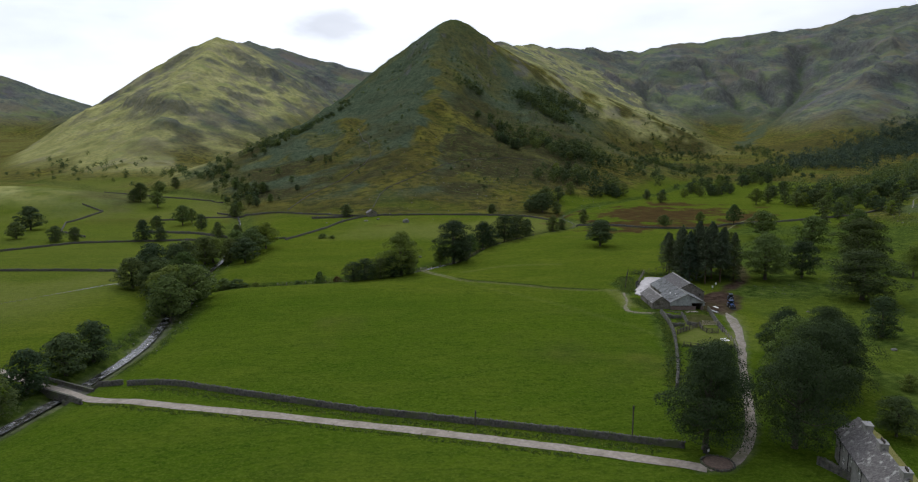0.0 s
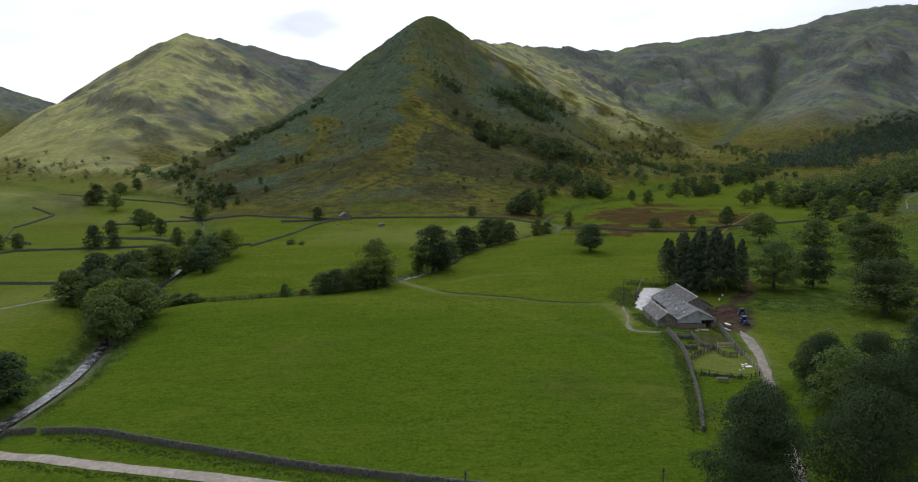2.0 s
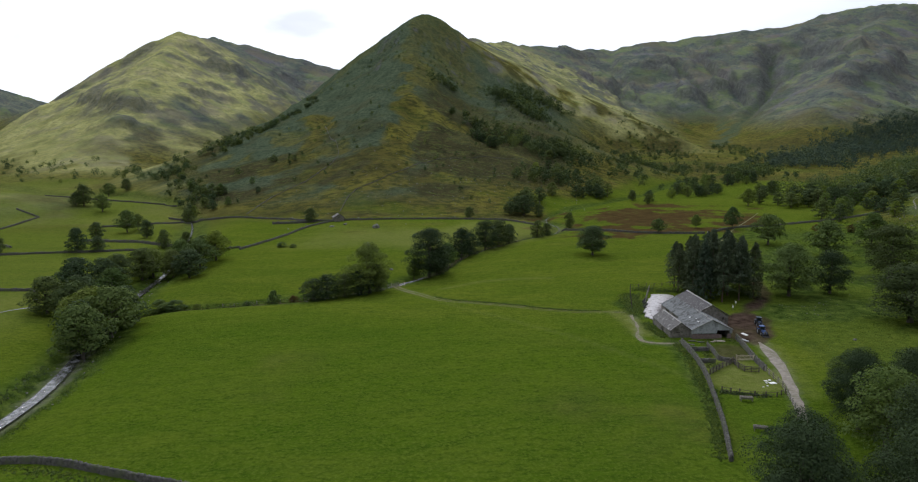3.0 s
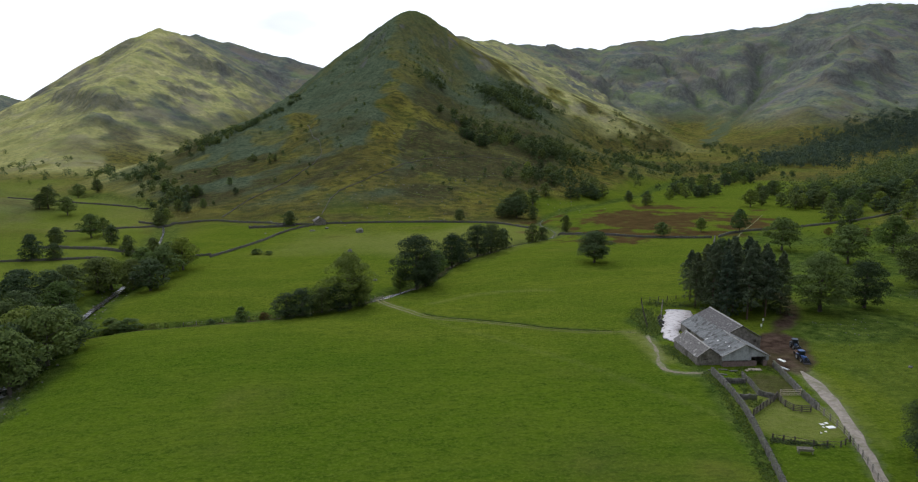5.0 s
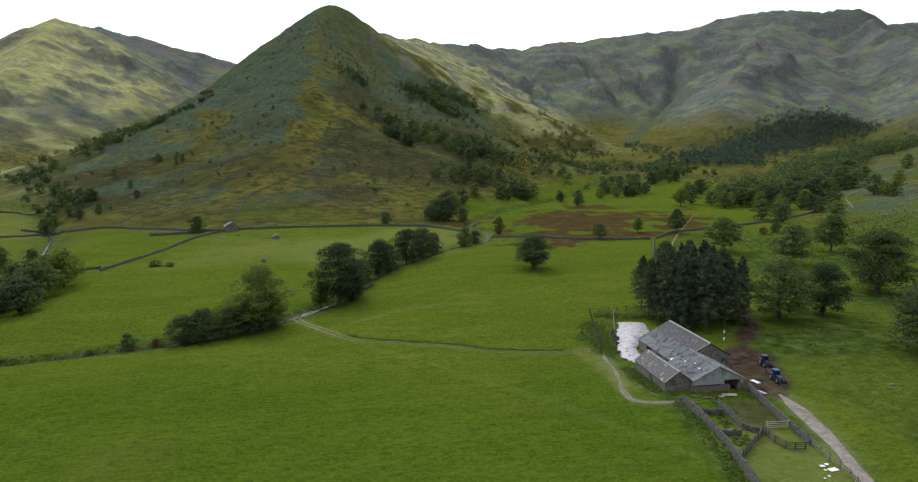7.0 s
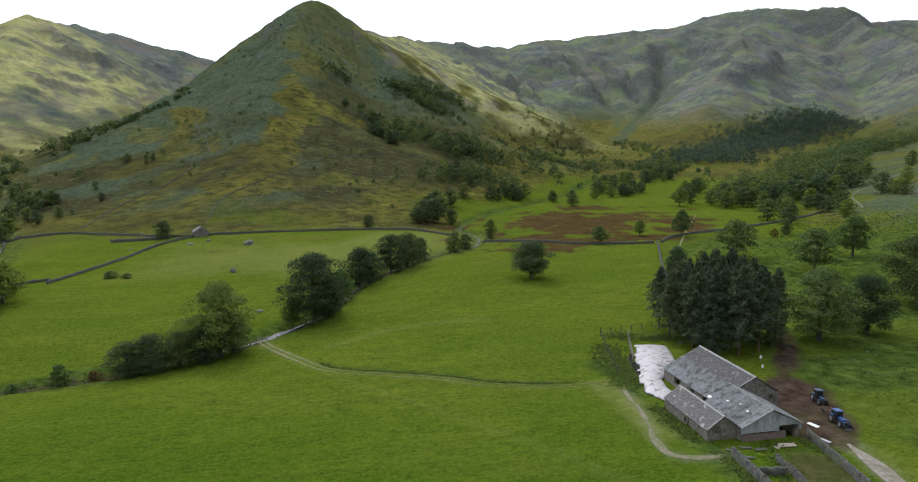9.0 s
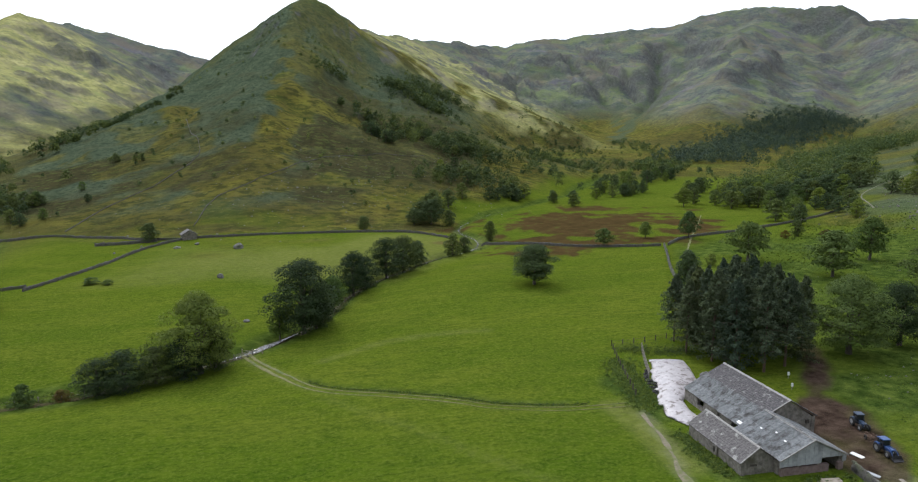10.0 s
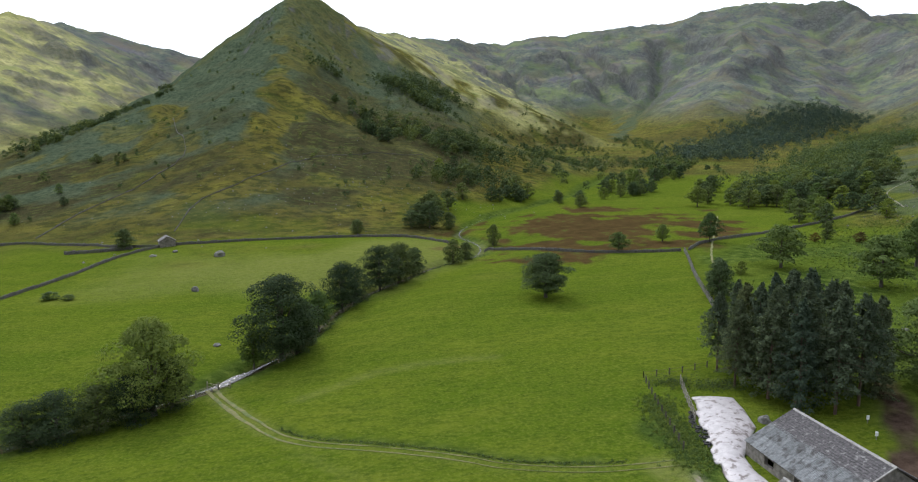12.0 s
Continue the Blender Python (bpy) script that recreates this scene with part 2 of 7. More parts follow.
    scaled = node(t, "ShaderNodeMath", [(0, rough_lumps.outputs[0])])
    scaled.operation = "MULTIPLY"
    scaled.inputs[1].default_value = 11.0
    high_lumps = node(t, "ShaderNodeMath", [(0, grain(t, 42, 7, 0.62)), (1, node_attr("hazy_moor"))])
    high_lumps.operation = "MULTIPLY"
    both = node(t, "ShaderNodeMath", [(0, high_lumps.outputs[0]), (2, scaled.outputs[0])])
    both.operation = "MULTIPLY_ADD"
    both.inputs[1].default_value = 34.0
    total = node(t, "ShaderNodeMath", [(0, lumps.outputs[0]), (1, both.outputs[0])])
    relief(t, s, total.outputs[0], 1.0, 0.5)
    return m


LAND = ground_material()
LEAF_OAK = leafage("leaf_green", (0.066, 0.102, 0.032), (0.112, 0.15, 0.048))
LEAF_DARK = leafage("leaf_dark", (0.046, 0.07, 0.03), (0.08, 0.11, 0.044), 0.22)
LEAF_ASH = leafage("leaf_light", (0.074, 0.114, 0.03), (0.122, 0.164, 0.046), 0.3)
NEEDLE = leafage("needle", (0.056, 0.077, 0.050), (0.100, 0.128, 0.074), 0.26)
LEAF_FAR = leafage("leaf_fell", (0.054, 0.082, 0.038), (0.098, 0.13, 0.054), 0.28)
PLANTATION_LEAF = leafage("leaf_plantation", (0.042, 0.066, 0.054), (0.07, 0.1, 0.076), 0.2)
LEAF_GREAT = leafage("leaf_deep", (0.03, 0.047, 0.022), (0.056, 0.08, 0.033), 0.22)
RUST_LEAF = leafage("leaf_rust", (0.062, 0.046, 0.018), (0.120, 0.084, 0.028), 0.2)
BARK = surface("bark", (0.045, 0.038, 0.030), (0.12, 0.105, 0.085), 0.3, 0.95, bump=0.8, stretch=(1, 1, 0.25))
PINE_BARK = surface("pine_bark", (0.060, 0.040, 0.030), (0.15, 0.095, 0.068), 0.3, 0.95, bump=0.8, stretch=(1, 1, 0.25))
WALL_STONE = surface("wall_stone", (0.028, 0.027, 0.024), (0.125, 0.120, 0.106), 0.45, 0.95, bump=1.0, depth=0.12, stain=(0.075, 0.085, 0.045), stain_size=2.5, stain_at=(0.5, 0.62), object_space=False)
BARN_STONE = surface("barn_stone", (0.085, 0.078, 0.068), (0.26, 0.24, 0.21), 0.5, 0.95, bump=0.9, depth=0.08, stain=(0.09, 0.085, 0.06), stain_size=1.6, object_space=False)
LANE = surface("lane_surface", (0.20, 0.170, 0.14), (0.36, 0.315, 0.265), 0.6, 0.95, bump=0.4, depth=0.05, stain=(0.19, 0.165, 0.125), stain_size=3.5, object_space=False)
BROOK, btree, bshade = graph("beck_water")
btree.links.new(ramp(btree, grain(btree, 1.4, 5, 0.7), (0.5, (0.030, 0.028, 0.022)), (0.72, (0.16, 0.155, 0.145))), bshade.inputs["Base Color"])
bshade.inputs["Roughness"].default_value = 0.22
relief(btree, bshade, grain(btree, 0.5, 4, 0.65), 0.8, 0.2)
STONY = surface("stony_track", (0.085, 0.085, 0.055), (0.175, 0.165, 0.115), 0.7, 0.95, bump=0.6, depth=0.06, stain=(0.10, 0.12, 0.05), stain_size=2.5, stain_at=(0.48, 0.6), object_space=False)
RUT = surface("wheel_rut", (0.100, 0.108, 0.026), (0.170, 0.158, 0.062), 0.6, 0.95, bump=0.5, depth=0.05, stain=(0.075, 0.105, 0.018), stain_size=2.0, stain_at=(0.48, 0.6), object_space=False)
PATH = surface("worn_path", (0.115, 0.102, 0.062), (0.205, 0.178, 0.125), 0.5, 0.95, bump=0.5, depth=0.05, stain=(0.105, 0.120, 0.035), stain_size=1.8, stain_at=(0.46, 0.6), object_space=False)
TRACK = surface("track_gravel", (0.150, 0.130, 0.105), (0.285, 0.250, 0.210), 0.6, 0.95, bump=0.4, depth=0.05, stain=(0.135, 0.125, 0.080), stain_size=2.0, stain_at=(0.48, 0.62), object_space=False)
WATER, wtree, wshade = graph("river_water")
wnoise = grain(wtree, 0.9, 5, 0.65, (1.0, 0.6, 1.0))
wtree.links.new(ramp(wtree, grain(wtree, 2.2, 6, 0.75), (0.5, (0.030, 0.030, 0.024)), (0.68, (0.30, 0.31, 0.32))), wshade.inputs["Base Color"])
wshade.inputs["Roughness"].default_value = 0.14
relief(wtree, wshade, wnoise, 0.7, 0.35)

SLATE = surface("stone_slate", (0.045, 0.041, 0.040), (0.155, 0.145, 0.142), 0.35, 0.8, bump=0.6, depth=0.04, stain=(0.30, 0.30, 0.28), stain_size=0.9, stain_at=(0.56, 0.66), object_space=False)
DARK_SLATE = surface("dark_slate", (0.028, 0.026, 0.028), (0.105, 0.098, 0.100), 0.3, 0.8, bump=0.6, depth=0.04, stain=(0.22, 0.215, 0.21), stain_size=0.5, stain_at=(0.57, 0.68), object_space=False)
SHEET = surface("fibre_cement", (0.100, 0.106, 0.108), (0.220, 0.232, 0.236), 0.3, 0.75, bump=0.4, depth=0.02, stain=(0.060, 0.058, 0.055), stain_size=1.1, stain_at=(0.50, 0.64), varied=0.22, object_space=False)
CLAD = surface("grey_cladding", (0.28, 0.30, 0.32), (0.42, 0.44, 0.46), 0.5, 0.55, metal=0.1, bump=0.2, depth=0.02, stain=(0.22, 0.23, 0.24), stain_size=1.2, varied=0.1, object_space=False)
RIDGE_CAP = surface("ridge_cap", (0.20, 0.19, 0.18), (0.34, 0.33, 0.31), 0.3, 0.85, bump=0.4, depth=0.02, object_space=False)
RED_STONE = surface("red_stone", (0.12, 0.085, 0.08), (0.24, 0.18, 0.165), 0.5, 0.9, bump=0.8, depth=0.06, object_space=False)
DARK_WOOD = surface("dark_wood", (0.035, 0.030, 0.026), (0.10, 0.085, 0.07), 0.2, 0.9, bump=0.5, depth=0.02, varied=0.2)
GREY_WOOD = surface("grey_wood", (0.15, 0.135, 0.115), (0.30, 0.275, 0.24), 0.2, 0.9, bump=0.5, depth=0.02, varied=0.2)
PALE_WOOD = surface("pale_board", (0.30, 0.25, 0.19), (0.46, 0.40, 0.32), 0.3, 0.85, bump=0.3, depth=0.02, varied=0.15)
PLASTIC = surface("white_plastic_sheet", (0.33, 0.31, 0.31), (0.48, 0.45, 0.455), 0.8, 0.45, bump=0.8, depth=0.12, stain=(0.15, 0.125, 0.115), stain_size=1.0, stain_at=(0.53, 0.62), object_space=False)
WHITE = surface("white_paint", (0.70, 0.70, 0.69), (0.82, 0.82, 0.81), 0.3, 0.5, bump=0.1, depth=0.01)
RUBBER = surface("rubber", (0.012, 0.012, 0.012), (0.035, 0.034, 0.033), 0.1, 0.85, bump=0.5, depth=0.02)
BLUE = surface("blue_paint", (0.015, 0.050, 0.16), (0.026, 0.080, 0.24), 0.4, 0.35, bump=0.05, depth=0.01, stain=(0.08, 0.07, 0.06), stain_size=0.6, stain_at=(0.62, 0.75))
NAVY = surface("dark_blue_paint", (0.022, 0.038, 0.070), (0.035, 0.060, 0.105), 0.4, 0.45, bump=0.05, depth=0.01, stain=(0.08, 0.07, 0.06), stain_size=0.5, stain_at=(0.58, 0.7))
IRON = surface("dark_iron", (0.030, 0.030, 0.032), (0.09, 0.088, 0.088), 0.2, 0.6, metal=0.6, bump=0.2, depth=0.01)
RUST = surface("rusty_steel", (0.09, 0.055, 0.04), (0.20, 0.13, 0.09), 0.15, 0.8, metal=0.3, bump=0.4, depth=0.01)
GALVANISED = surface("galvanised_steel", (0.30, 0.31, 0.32), (0.48, 0.49, 0.50), 0.2, 0.5, metal=0.7, bump=0.1, depth=0.01)
RENDER = surface("grey_roughcast", (0.20, 0.195, 0.19), (0.33, 0.32, 0.31), 0.4, 0.95, bump=0.5, depth=0.04, stain=(0.17, 0.165, 0.15), stain_size=1.5, object_space=False)
MOSS = surface("moss", (0.12, 0.115, 0.020), (0.24, 0.22, 0.05), 0.3, 0.95, bump=0.8, depth=0.06, object_space=False)
BOULDER = surface("boulder_rock", (0.075, 0.074, 0.068), (0.19, 0.185, 0.172), 0.6, 0.95, bump=0.9, depth=0.12, stain=(0.11, 0.12, 0.075), stain_size=1.5, object_space=False)
GLASS, gtree, gshade = graph("window_glass")
gshade.inputs["Base Color"].default_value = (0.02, 0.024, 0.028, 1)
gshade.inputs["Roughness"].default_value = 0.08
EARTH = surface("bed_earth", (0.085, 0.055, 0.042), (0.16, 0.115, 0.09), 0.4, 0.95, bump=0.6, depth=0.05, object_space=False)
# ---- the lie of the land ----
def lattice(ix, iy, seed):
    h = (ix * 374761393 + iy * 668265263 + seed * 982451653) & 0xFFFFFFFF
    h = ((h ^ (h >> 13)) * 1274126177) & 0xFFFFFFFF
    return ((h ^ (h >> 16)) & 0xFFFF) / 65535.0


def value_noise(x, y, seed):
    """Smooth noise from -1 to 1, one wave a unit."""
    xi, yi = np.floor(x).astype(np.int64), np.floor(y).astype(np.int64)
    u, v = x - xi, y - yi
    u, v = u * u * u * (u * (u * 6 - 15) + 10), v * v * v * (v * (v * 6 - 15) + 10)
    a, b = lattice(xi, yi, seed), lattice(xi + 1, yi, seed)
    c, d = lattice(xi, yi + 1, seed), lattice(xi + 1, yi + 1, seed)
    return 2 * ((a * (1 - u) + b * u) * (1 - v) + (c * (1 - u) + d * u) * v) - 1


def fbm(x, y, size, octaves, seed):
    total, amp = 0 * x, 1.0
    for k in range(octaves):
        c, s = math.cos(1.1 * k), math.sin(1.1 * k)
        total = total + amp * value_noise((c * x - s * y) / size + 7.3 * k, (s * x + c * y) / size, seed + k)
        size, amp = size * 0.5, amp * 0.5
    return total


def step(a, b, v):
    u = np.clip((v - a) / (b - a), 0, 1)
    return u * u * (3 - 2 * u)


def to_line(x, y, line):
    """Distance to a polyline, and the values of its further columns at the nearest place."""
    best = np.full(x.shape, 1e9)
    extra = [np.zeros(x.shape) for _ in line[0][2:]]
    for p, q in zip(line, line[1:]):
        dx, dy = q[0] - p[0], q[1] - p[1]
        u = np.clip(((x - p[0]) * dx + (y - p[1]) * dy) / (dx * dx + dy * dy), 0, 1)
        d = np.hypot(x - p[0] - u * dx, y - p[1] - u * dy)
        near = d < best
        best = np.where(near, d, best)
        for n in range(len(extra)):
            extra[n] = np.where(near, p[n + 2] + u * (q[n + 2] - p[n + 2]), extra[n])
    return (best, *extra)


# Ridges: x, y, height, and the fall of the flanks.
RIDGES = (
    # the steep pointed fell in the middle, its spur to the fields and its ridge to the back
    ((-6, 1062, 223, 0.80), (-28, 1004, 206, 0.76), (-28, 850, 150, 0.56), (-28, 642, 83, 0.30), (-34, 500, 33, 0.17), (-40, 395, 2, 0.10)),
    ((-6, 1062, 223, 0.75), (12, 1085, 217, 0.72), (50, 1180, 200, 0.45), (85, 1500, 250, 0.42), (211, 1989, 312, 0.5), (432, 2361, 352, 0.45), (638, 2450, 354, 0.45)),
    # the back wall of the side valley up to the crag
    ((638, 2450, 354, 0.42), (722, 2410, 376, 0.42), (861, 2470, 391, 0.42), (1039, 2400, 410, 0.42), (1255, 2400, 430, 0.42), (1339, 2353, 460, 0.45)),
    ((1339, 2353, 462, 0.5), (1497, 2251, 484, 0.6), (1610, 2160, 468, 0.8), (1690, 2100, 471, 0.9), (1740, 2090, 446, 0.9), (1790, 2110, 414, 0.8), (1900, 2130, 430, 0.6), (2056, 2173, 449, 0.5), (2600, 2000, 520, 0.5)),
    # the spur below the crag
    ((1497, 2251, 470, 0.5), (1180, 1850, 300, 0.42), (900, 1500, 180, 0.4), (640, 1180, 62, 0.3)),
    ((1691, 2101, 430, 0.7), (1480, 1500, 240, 0.5), (1250, 1150, 150, 0.4)),
    # the wooded side on the right hand of the valley
    ((1150, 0, 250, 0.25), (980, 380, 200, 0.25), (800, 560, 114, 0.22), (640, 640, 54, 0.2), (500, 670, 16, 0.2)),
    # the far green fell and the long moor behind it
    ((-448, 1276, 232, 0.68), (-420, 1100, 165, 0.55), (-380, 900, 82, 0.35), (-340, 720, 22, 0.2)),
    ((-448, 1276, 232, 0.68), (-500, 1228, 198, 0.68), (-560, 1195, 152, 0.65), (-640, 1185, 98, 0.6), (-760, 1230, 38, 0.5)),
    ((-448, 1276, 232, 0.7), (-470, 1560, 245, 0.45), (-560, 1830, 298, 0.45), (-418, 1870, 266, 0.4), (-241, 1900, 226, 0.4), (-60, 1950, 190, 0.4)),
    # the moor at the edge, and the slopes behind the camera
    ((-1900, 1500, 380, 0.4), (-1500, 1800, 270, 0.38), (-1282, 1930, 213, 0.36), (-1103, 2060, 138, 0.3), (-950, 2150, 80, 0.3)),
    ((-1900, 1400, 330, 0.4), (-1450, 900, 240, 0.33), (-1200, 400, 210, 0.33), (-1000, -400, 240, 0.33), (-800, -1800, 260, 0.33)),
    ((900, -1800, 300, 0.3), (1000, -700, 280, 0.3), (1150, 0, 250, 0.25)),
)

# Crags: their line, height and half width.
CRAGS = (
    (((1180, 2080), (1200, 1960), (1130, 1830)), 24, 42), (((1060, 1900), (1010, 1720)), 20, 34), (((1190, 1760), (1110, 1660), (1020, 1560)), 22, 36), (((960, 1560), (890, 1470)), 14, 26),
    (((742, 1960), (690, 1880)), 18, 34), (((735, 2180), (690, 2150)), 16, 30), (((1560, 1990), (1640, 1990)), 22, 34), (((440, 2270), (520, 2300)), 14, 30),
    (((-460, 985), (-410, 930), (-375, 905)), 11, 20), (((-365, 1230), (-330, 1262)), 10, 20), (((-385, 838), (-355, 842)), 8, 14), (((-356, 1035), (-335, 1040)), 6, 14),
    (((1440, 1840), (1560, 1860)), 16, 34), (((1380, 1480), (1440, 1560)), 16, 30),
)

RIVER = ((-700, 900), (-480, 680), (-330, 590), (-215, 510), (-150, 440), (-128, 390), (-104, 305), (-92, 250), (-90, 215), (-80, 180), (-75, 160), (-73, 145), (-73.5, 126), (-76, 108), (-80, 80), (-84, 30), (-95, -80), (-120, -400))
BECK = ((-88, 212), (-60, 214), (-38, 218.5), (-14, 232), (-7, 240.5), (-0.5, 250), (4, 263), (8, 277), (16, 293), (25, 304), (36, 320), (46, 329.5), (57, 337), (63, 357), (58, 384), (69, 407), (88, 430), (107, 447), (140, 480), (200, 570), (300, 720), (420, 900))


def floor_height(x, y):
    """The valley floor without hills, becks and mounds."""
    side = 0.024 * np.clip(x, -140, 140)
    up = 0.016 * np.clip(y - 380, 0, 420) + 0.060 * np.clip(y - 800, 0, 900)
    return side + up


def ground_height(x, y, dug=True):
    """Height of the land; dug: with the beds of river and beck."""
    x, y = np.asarray(x, float), np.asarray(y, float)
    base = floor_height(x, y)
    high, crest = np.zeros(x.shape), np.full(x.shape, 1e9)
    for n, line in enumerate(RIDGES):
        d, top, fall = to_line(x, y, line)
        crest = np.minimum(crest, d)
        d = np.sqrt(d * d + 64.0) - 8.0
        h = top - fall * d - base
        # soft foot where the slope runs out on the floor
        k = 6.0
        h = np.where(h > 60, h, k * 0.5 * np.log1p(np.exp(np.clip(h / (k * 0.5), -40, 40))))
        high = np.maximum(high, h)
    # the blunt top of the pointed fell
    cap = 10 * (1 - np.exp(-np.clip(high - 212, 0, 60) / 10)) + np.minimum(high, 212)
    high = np.where((np.abs(x) < 130) & (y > 950) & (y < 1180), cap, high)
    rough = step(4, 60, high)
    far = step(1200, 1900, y)
    side = 0.15 + 0.85 * step(30, 170, crest)
    high = high + rough * (4.0 * fbm(x, y, 120, 3, 11) + 2.2 * fbm(x, y, 34, 3, 21))
    # gullies and ribs down the far slopes, crags in steps
    high = high + rough * far * side * (9 * (0.5 - np.abs(fbm(x * 1.0, y * 0.5, 170, 3, 15))) + 11 * fbm(x, y, 240, 3, 17))
    crag = np.clip(fbm(x, y, 110, 4, 31) - 0.05, 0, 1) * step(40, 130, high)
    high = high + crag * side * (4 + 16 * far) * step(-0.05, 0.25, fbm(x, y, 60, 3, 41))
    # gullies down the far valley head
    d, = to_line(x, y, ((1067, 2150), (940, 1890), (764, 1623), (634, 1440), (488, 1177)))
    high = high - step(38, 0, d + 8 * fbm(x, y, 60, 2, 43)) * step(16, 70, high) * 30
    d, = to_line(x, y, ((1420, 2150), (1200, 1700), (1000, 1400)))
    high = high - step(55, 0, d + 12 * fbm(x, y, 60, 2, 27)) * step(30, 90, high) * 9
    d, = to_line(x, y, ((775, 2180), (773, 2024), (772, 1885), (732, 1711), (645, 1513)))
    high = high - step(46, 0, d + 10 * fbm(x, y, 50, 2, 29)) * step(30, 90, high) * 22
    d, = to_line(x, y, ((560, 2050), (513, 1863), (440, 1560), (402, 1408)))
    high = high - step(34, 0, d + 10 * fbm(x, y, 50, 2, 33)) * step(30, 90, high) * 14
    # broken crags that stand out of the far slopes
    for line, tall, wide in CRAGS:
        d, = to_line(x, y, line)
        high = high + tall * step(wide, wide * 0.45, d + 0.5 * wide * fbm(x, y, 55, 3, 35)) * step(20, 60, high)
    open_fell = step(1100, 1400, y) + step(-230, -330, x) * step(650, 800, y)
    knolls = 1 - np.abs(fbm(x, y, 95, 4, 37))
    high = high + rough * np.clip(open_fell, 0, 1) * (0.35 + 0.65 * side) * (7 * knolls * knolls - 3 + 3.0 * np.abs(fbm(x, y, 26, 3, 39)))
    # the hollow on the shaded side of the spur, and low ribs beside it
    d, = to_line(x, y, ((38, 900), (44, 760), (42, 600)))
    high = high - 11 * np.exp(-(d / 30) ** 2) * step(10, 40, high)
    d, = to_line(x, y, ((-75, 900), (-88, 760), (-80, 640)))
    high = high - 7 * np.exp(-(d / 24) ** 2) * step(10, 40, high)
    near_fell = step(1050, 950, y) * step(230, 180, np.abs(x + 10)) * rough
    high = high + near_fell * (5.5 * (0.4 - np.abs(fbm(x, y * 0.45, 52, 3, 19))) + 1.6 * fbm(x, y, 14, 3, 23))
    z = base + high
    # the round green mound and the swell of the big meadow
    z = z + 15 * np.exp(-((x + 300) / 95) ** 2 - ((y - 440) / 50) ** 2)
    z = z + 1.0 * np.exp(-((x - 10) / 45) ** 2 - ((y - 150) / 40) ** 2)
    z = z + (0.25 * fbm(x, y, 40, 2, 51) + 0.05 * fbm(x, y, 6, 2, 61)) 
    d, = to_line(x, y, RIVER)
    z = z - 1.6 * step(22, 3, d) * step(640, 520, y)
    if dug:
        z = z - 1.2 * step(4.6, 2.8, d)
    d, = to_line(x, y, BECK)
    z = z - 1.5 * step(26, 3, d)
    if dug:
        z = z - 0.9 * step(3.0, 1.4, d)
    return z


# ---- mesh tools ----
def link(name, mesh, material, parent=None, label="", smooth=False):
    """One mesh object, under a thing or a part if one is given."""
    if material and not mesh.materials:
        mesh.materials.append(material)
    if smooth:
        mesh.shade_smooth()
    ob = new(name, mesh)
    ob.parent = parent
    if label:
        tagged(ob, label)
    return ob


def raw_mesh(name, verts, faces):
    """A mesh from arrays of places and of faces that all have the same number of corners."""
    verts, faces = np.asarray(verts, np.float32).reshape(-1, 3), np.asarray(faces, np.int32)
    me = bpy.data.meshes.new(name)
    n = faces.shape[1]
    me.vertices.add(len(verts))
    me.vertices.foreach_set("co", verts.ravel())
    me.loops.add(faces.size)
    me.loops.foreach_set("vertex_index", faces.ravel())
    me.polygons.add(len(faces))
    me.polygons.foreach_set("loop_start", np.arange(0, faces.size, n, dtype=np.int32))
    me.update(calc_edges=True)
    return me


def part(name, bm, material, parent, label="", smooth=False):
    me = bpy.data.meshes.new(name)
    bm.normal_update()
    bm.to_mesh(me)
    bm.free()
    return link(name, me, material, parent, label, smooth)


def box(bm, x0, x1, y0, y1, z0, z1, turn=None):
    """Adds a box between these bounds; turn: a matrix laid over it."""
    m = Matrix.LocRotScale(((x0 + x1) / 2, (y0 + y1) / 2, (z0 + z1) / 2), None, (x1 - x0, y1 - y0, z1 - z0))
    made = bmesh.ops.create_cube(bm, size=1.0, matrix=(turn @ m) if turn else m)
    return made["verts"]


def slab(bm, corners, thick):
    """A slab under a four-cornered face: corners run round it seen from above."""
    top = [bm.verts.new(c) for c in corners]
    low = [bm.verts.new((c[0], c[1], c[2] - thick)) for c in corners]
    bm.faces.new(top)
    bm.faces.new(low[::-1])
    n = len(corners)
    for k in range(n):
        bm.faces.new((top[k], low[k], low[(k + 1) % n], top[(k + 1) % n]))


def prism(bm, outline, along, z_of=None):
    """Pulls an outline of (x, y, z) places along a vector."""
    a = [bm.verts.new(p) for p in outline]
    b = [bm.verts.new(Vector(p) + Vector(along)) for p in outline]
    bm.faces.new(a)
    bm.faces.new(b[::-1])
    n = len(outline)
    for k in range(n):
        bm.faces.new((a[k], b[k], b[(k + 1) % n], a[(k + 1) % n]))
    bmesh.ops.recalc_face_normals(bm, faces=bm.faces)


def rod(bm, a, b, ra, rb=None, sides=8):
    """A tapered rod from a to b."""
    a, b = Vector(a), Vector(b)
    d = b - a
    m = Matrix.Translation((a + b) / 2) @ d.to_track_quat("Z", "Y").to_matrix().to_4x4()
    bmesh.ops.create_cone(bm, cap_ends=True, segments=sides, radius1=ra, radius2=ra if rb is None else rb, depth=d.length, matrix=m)


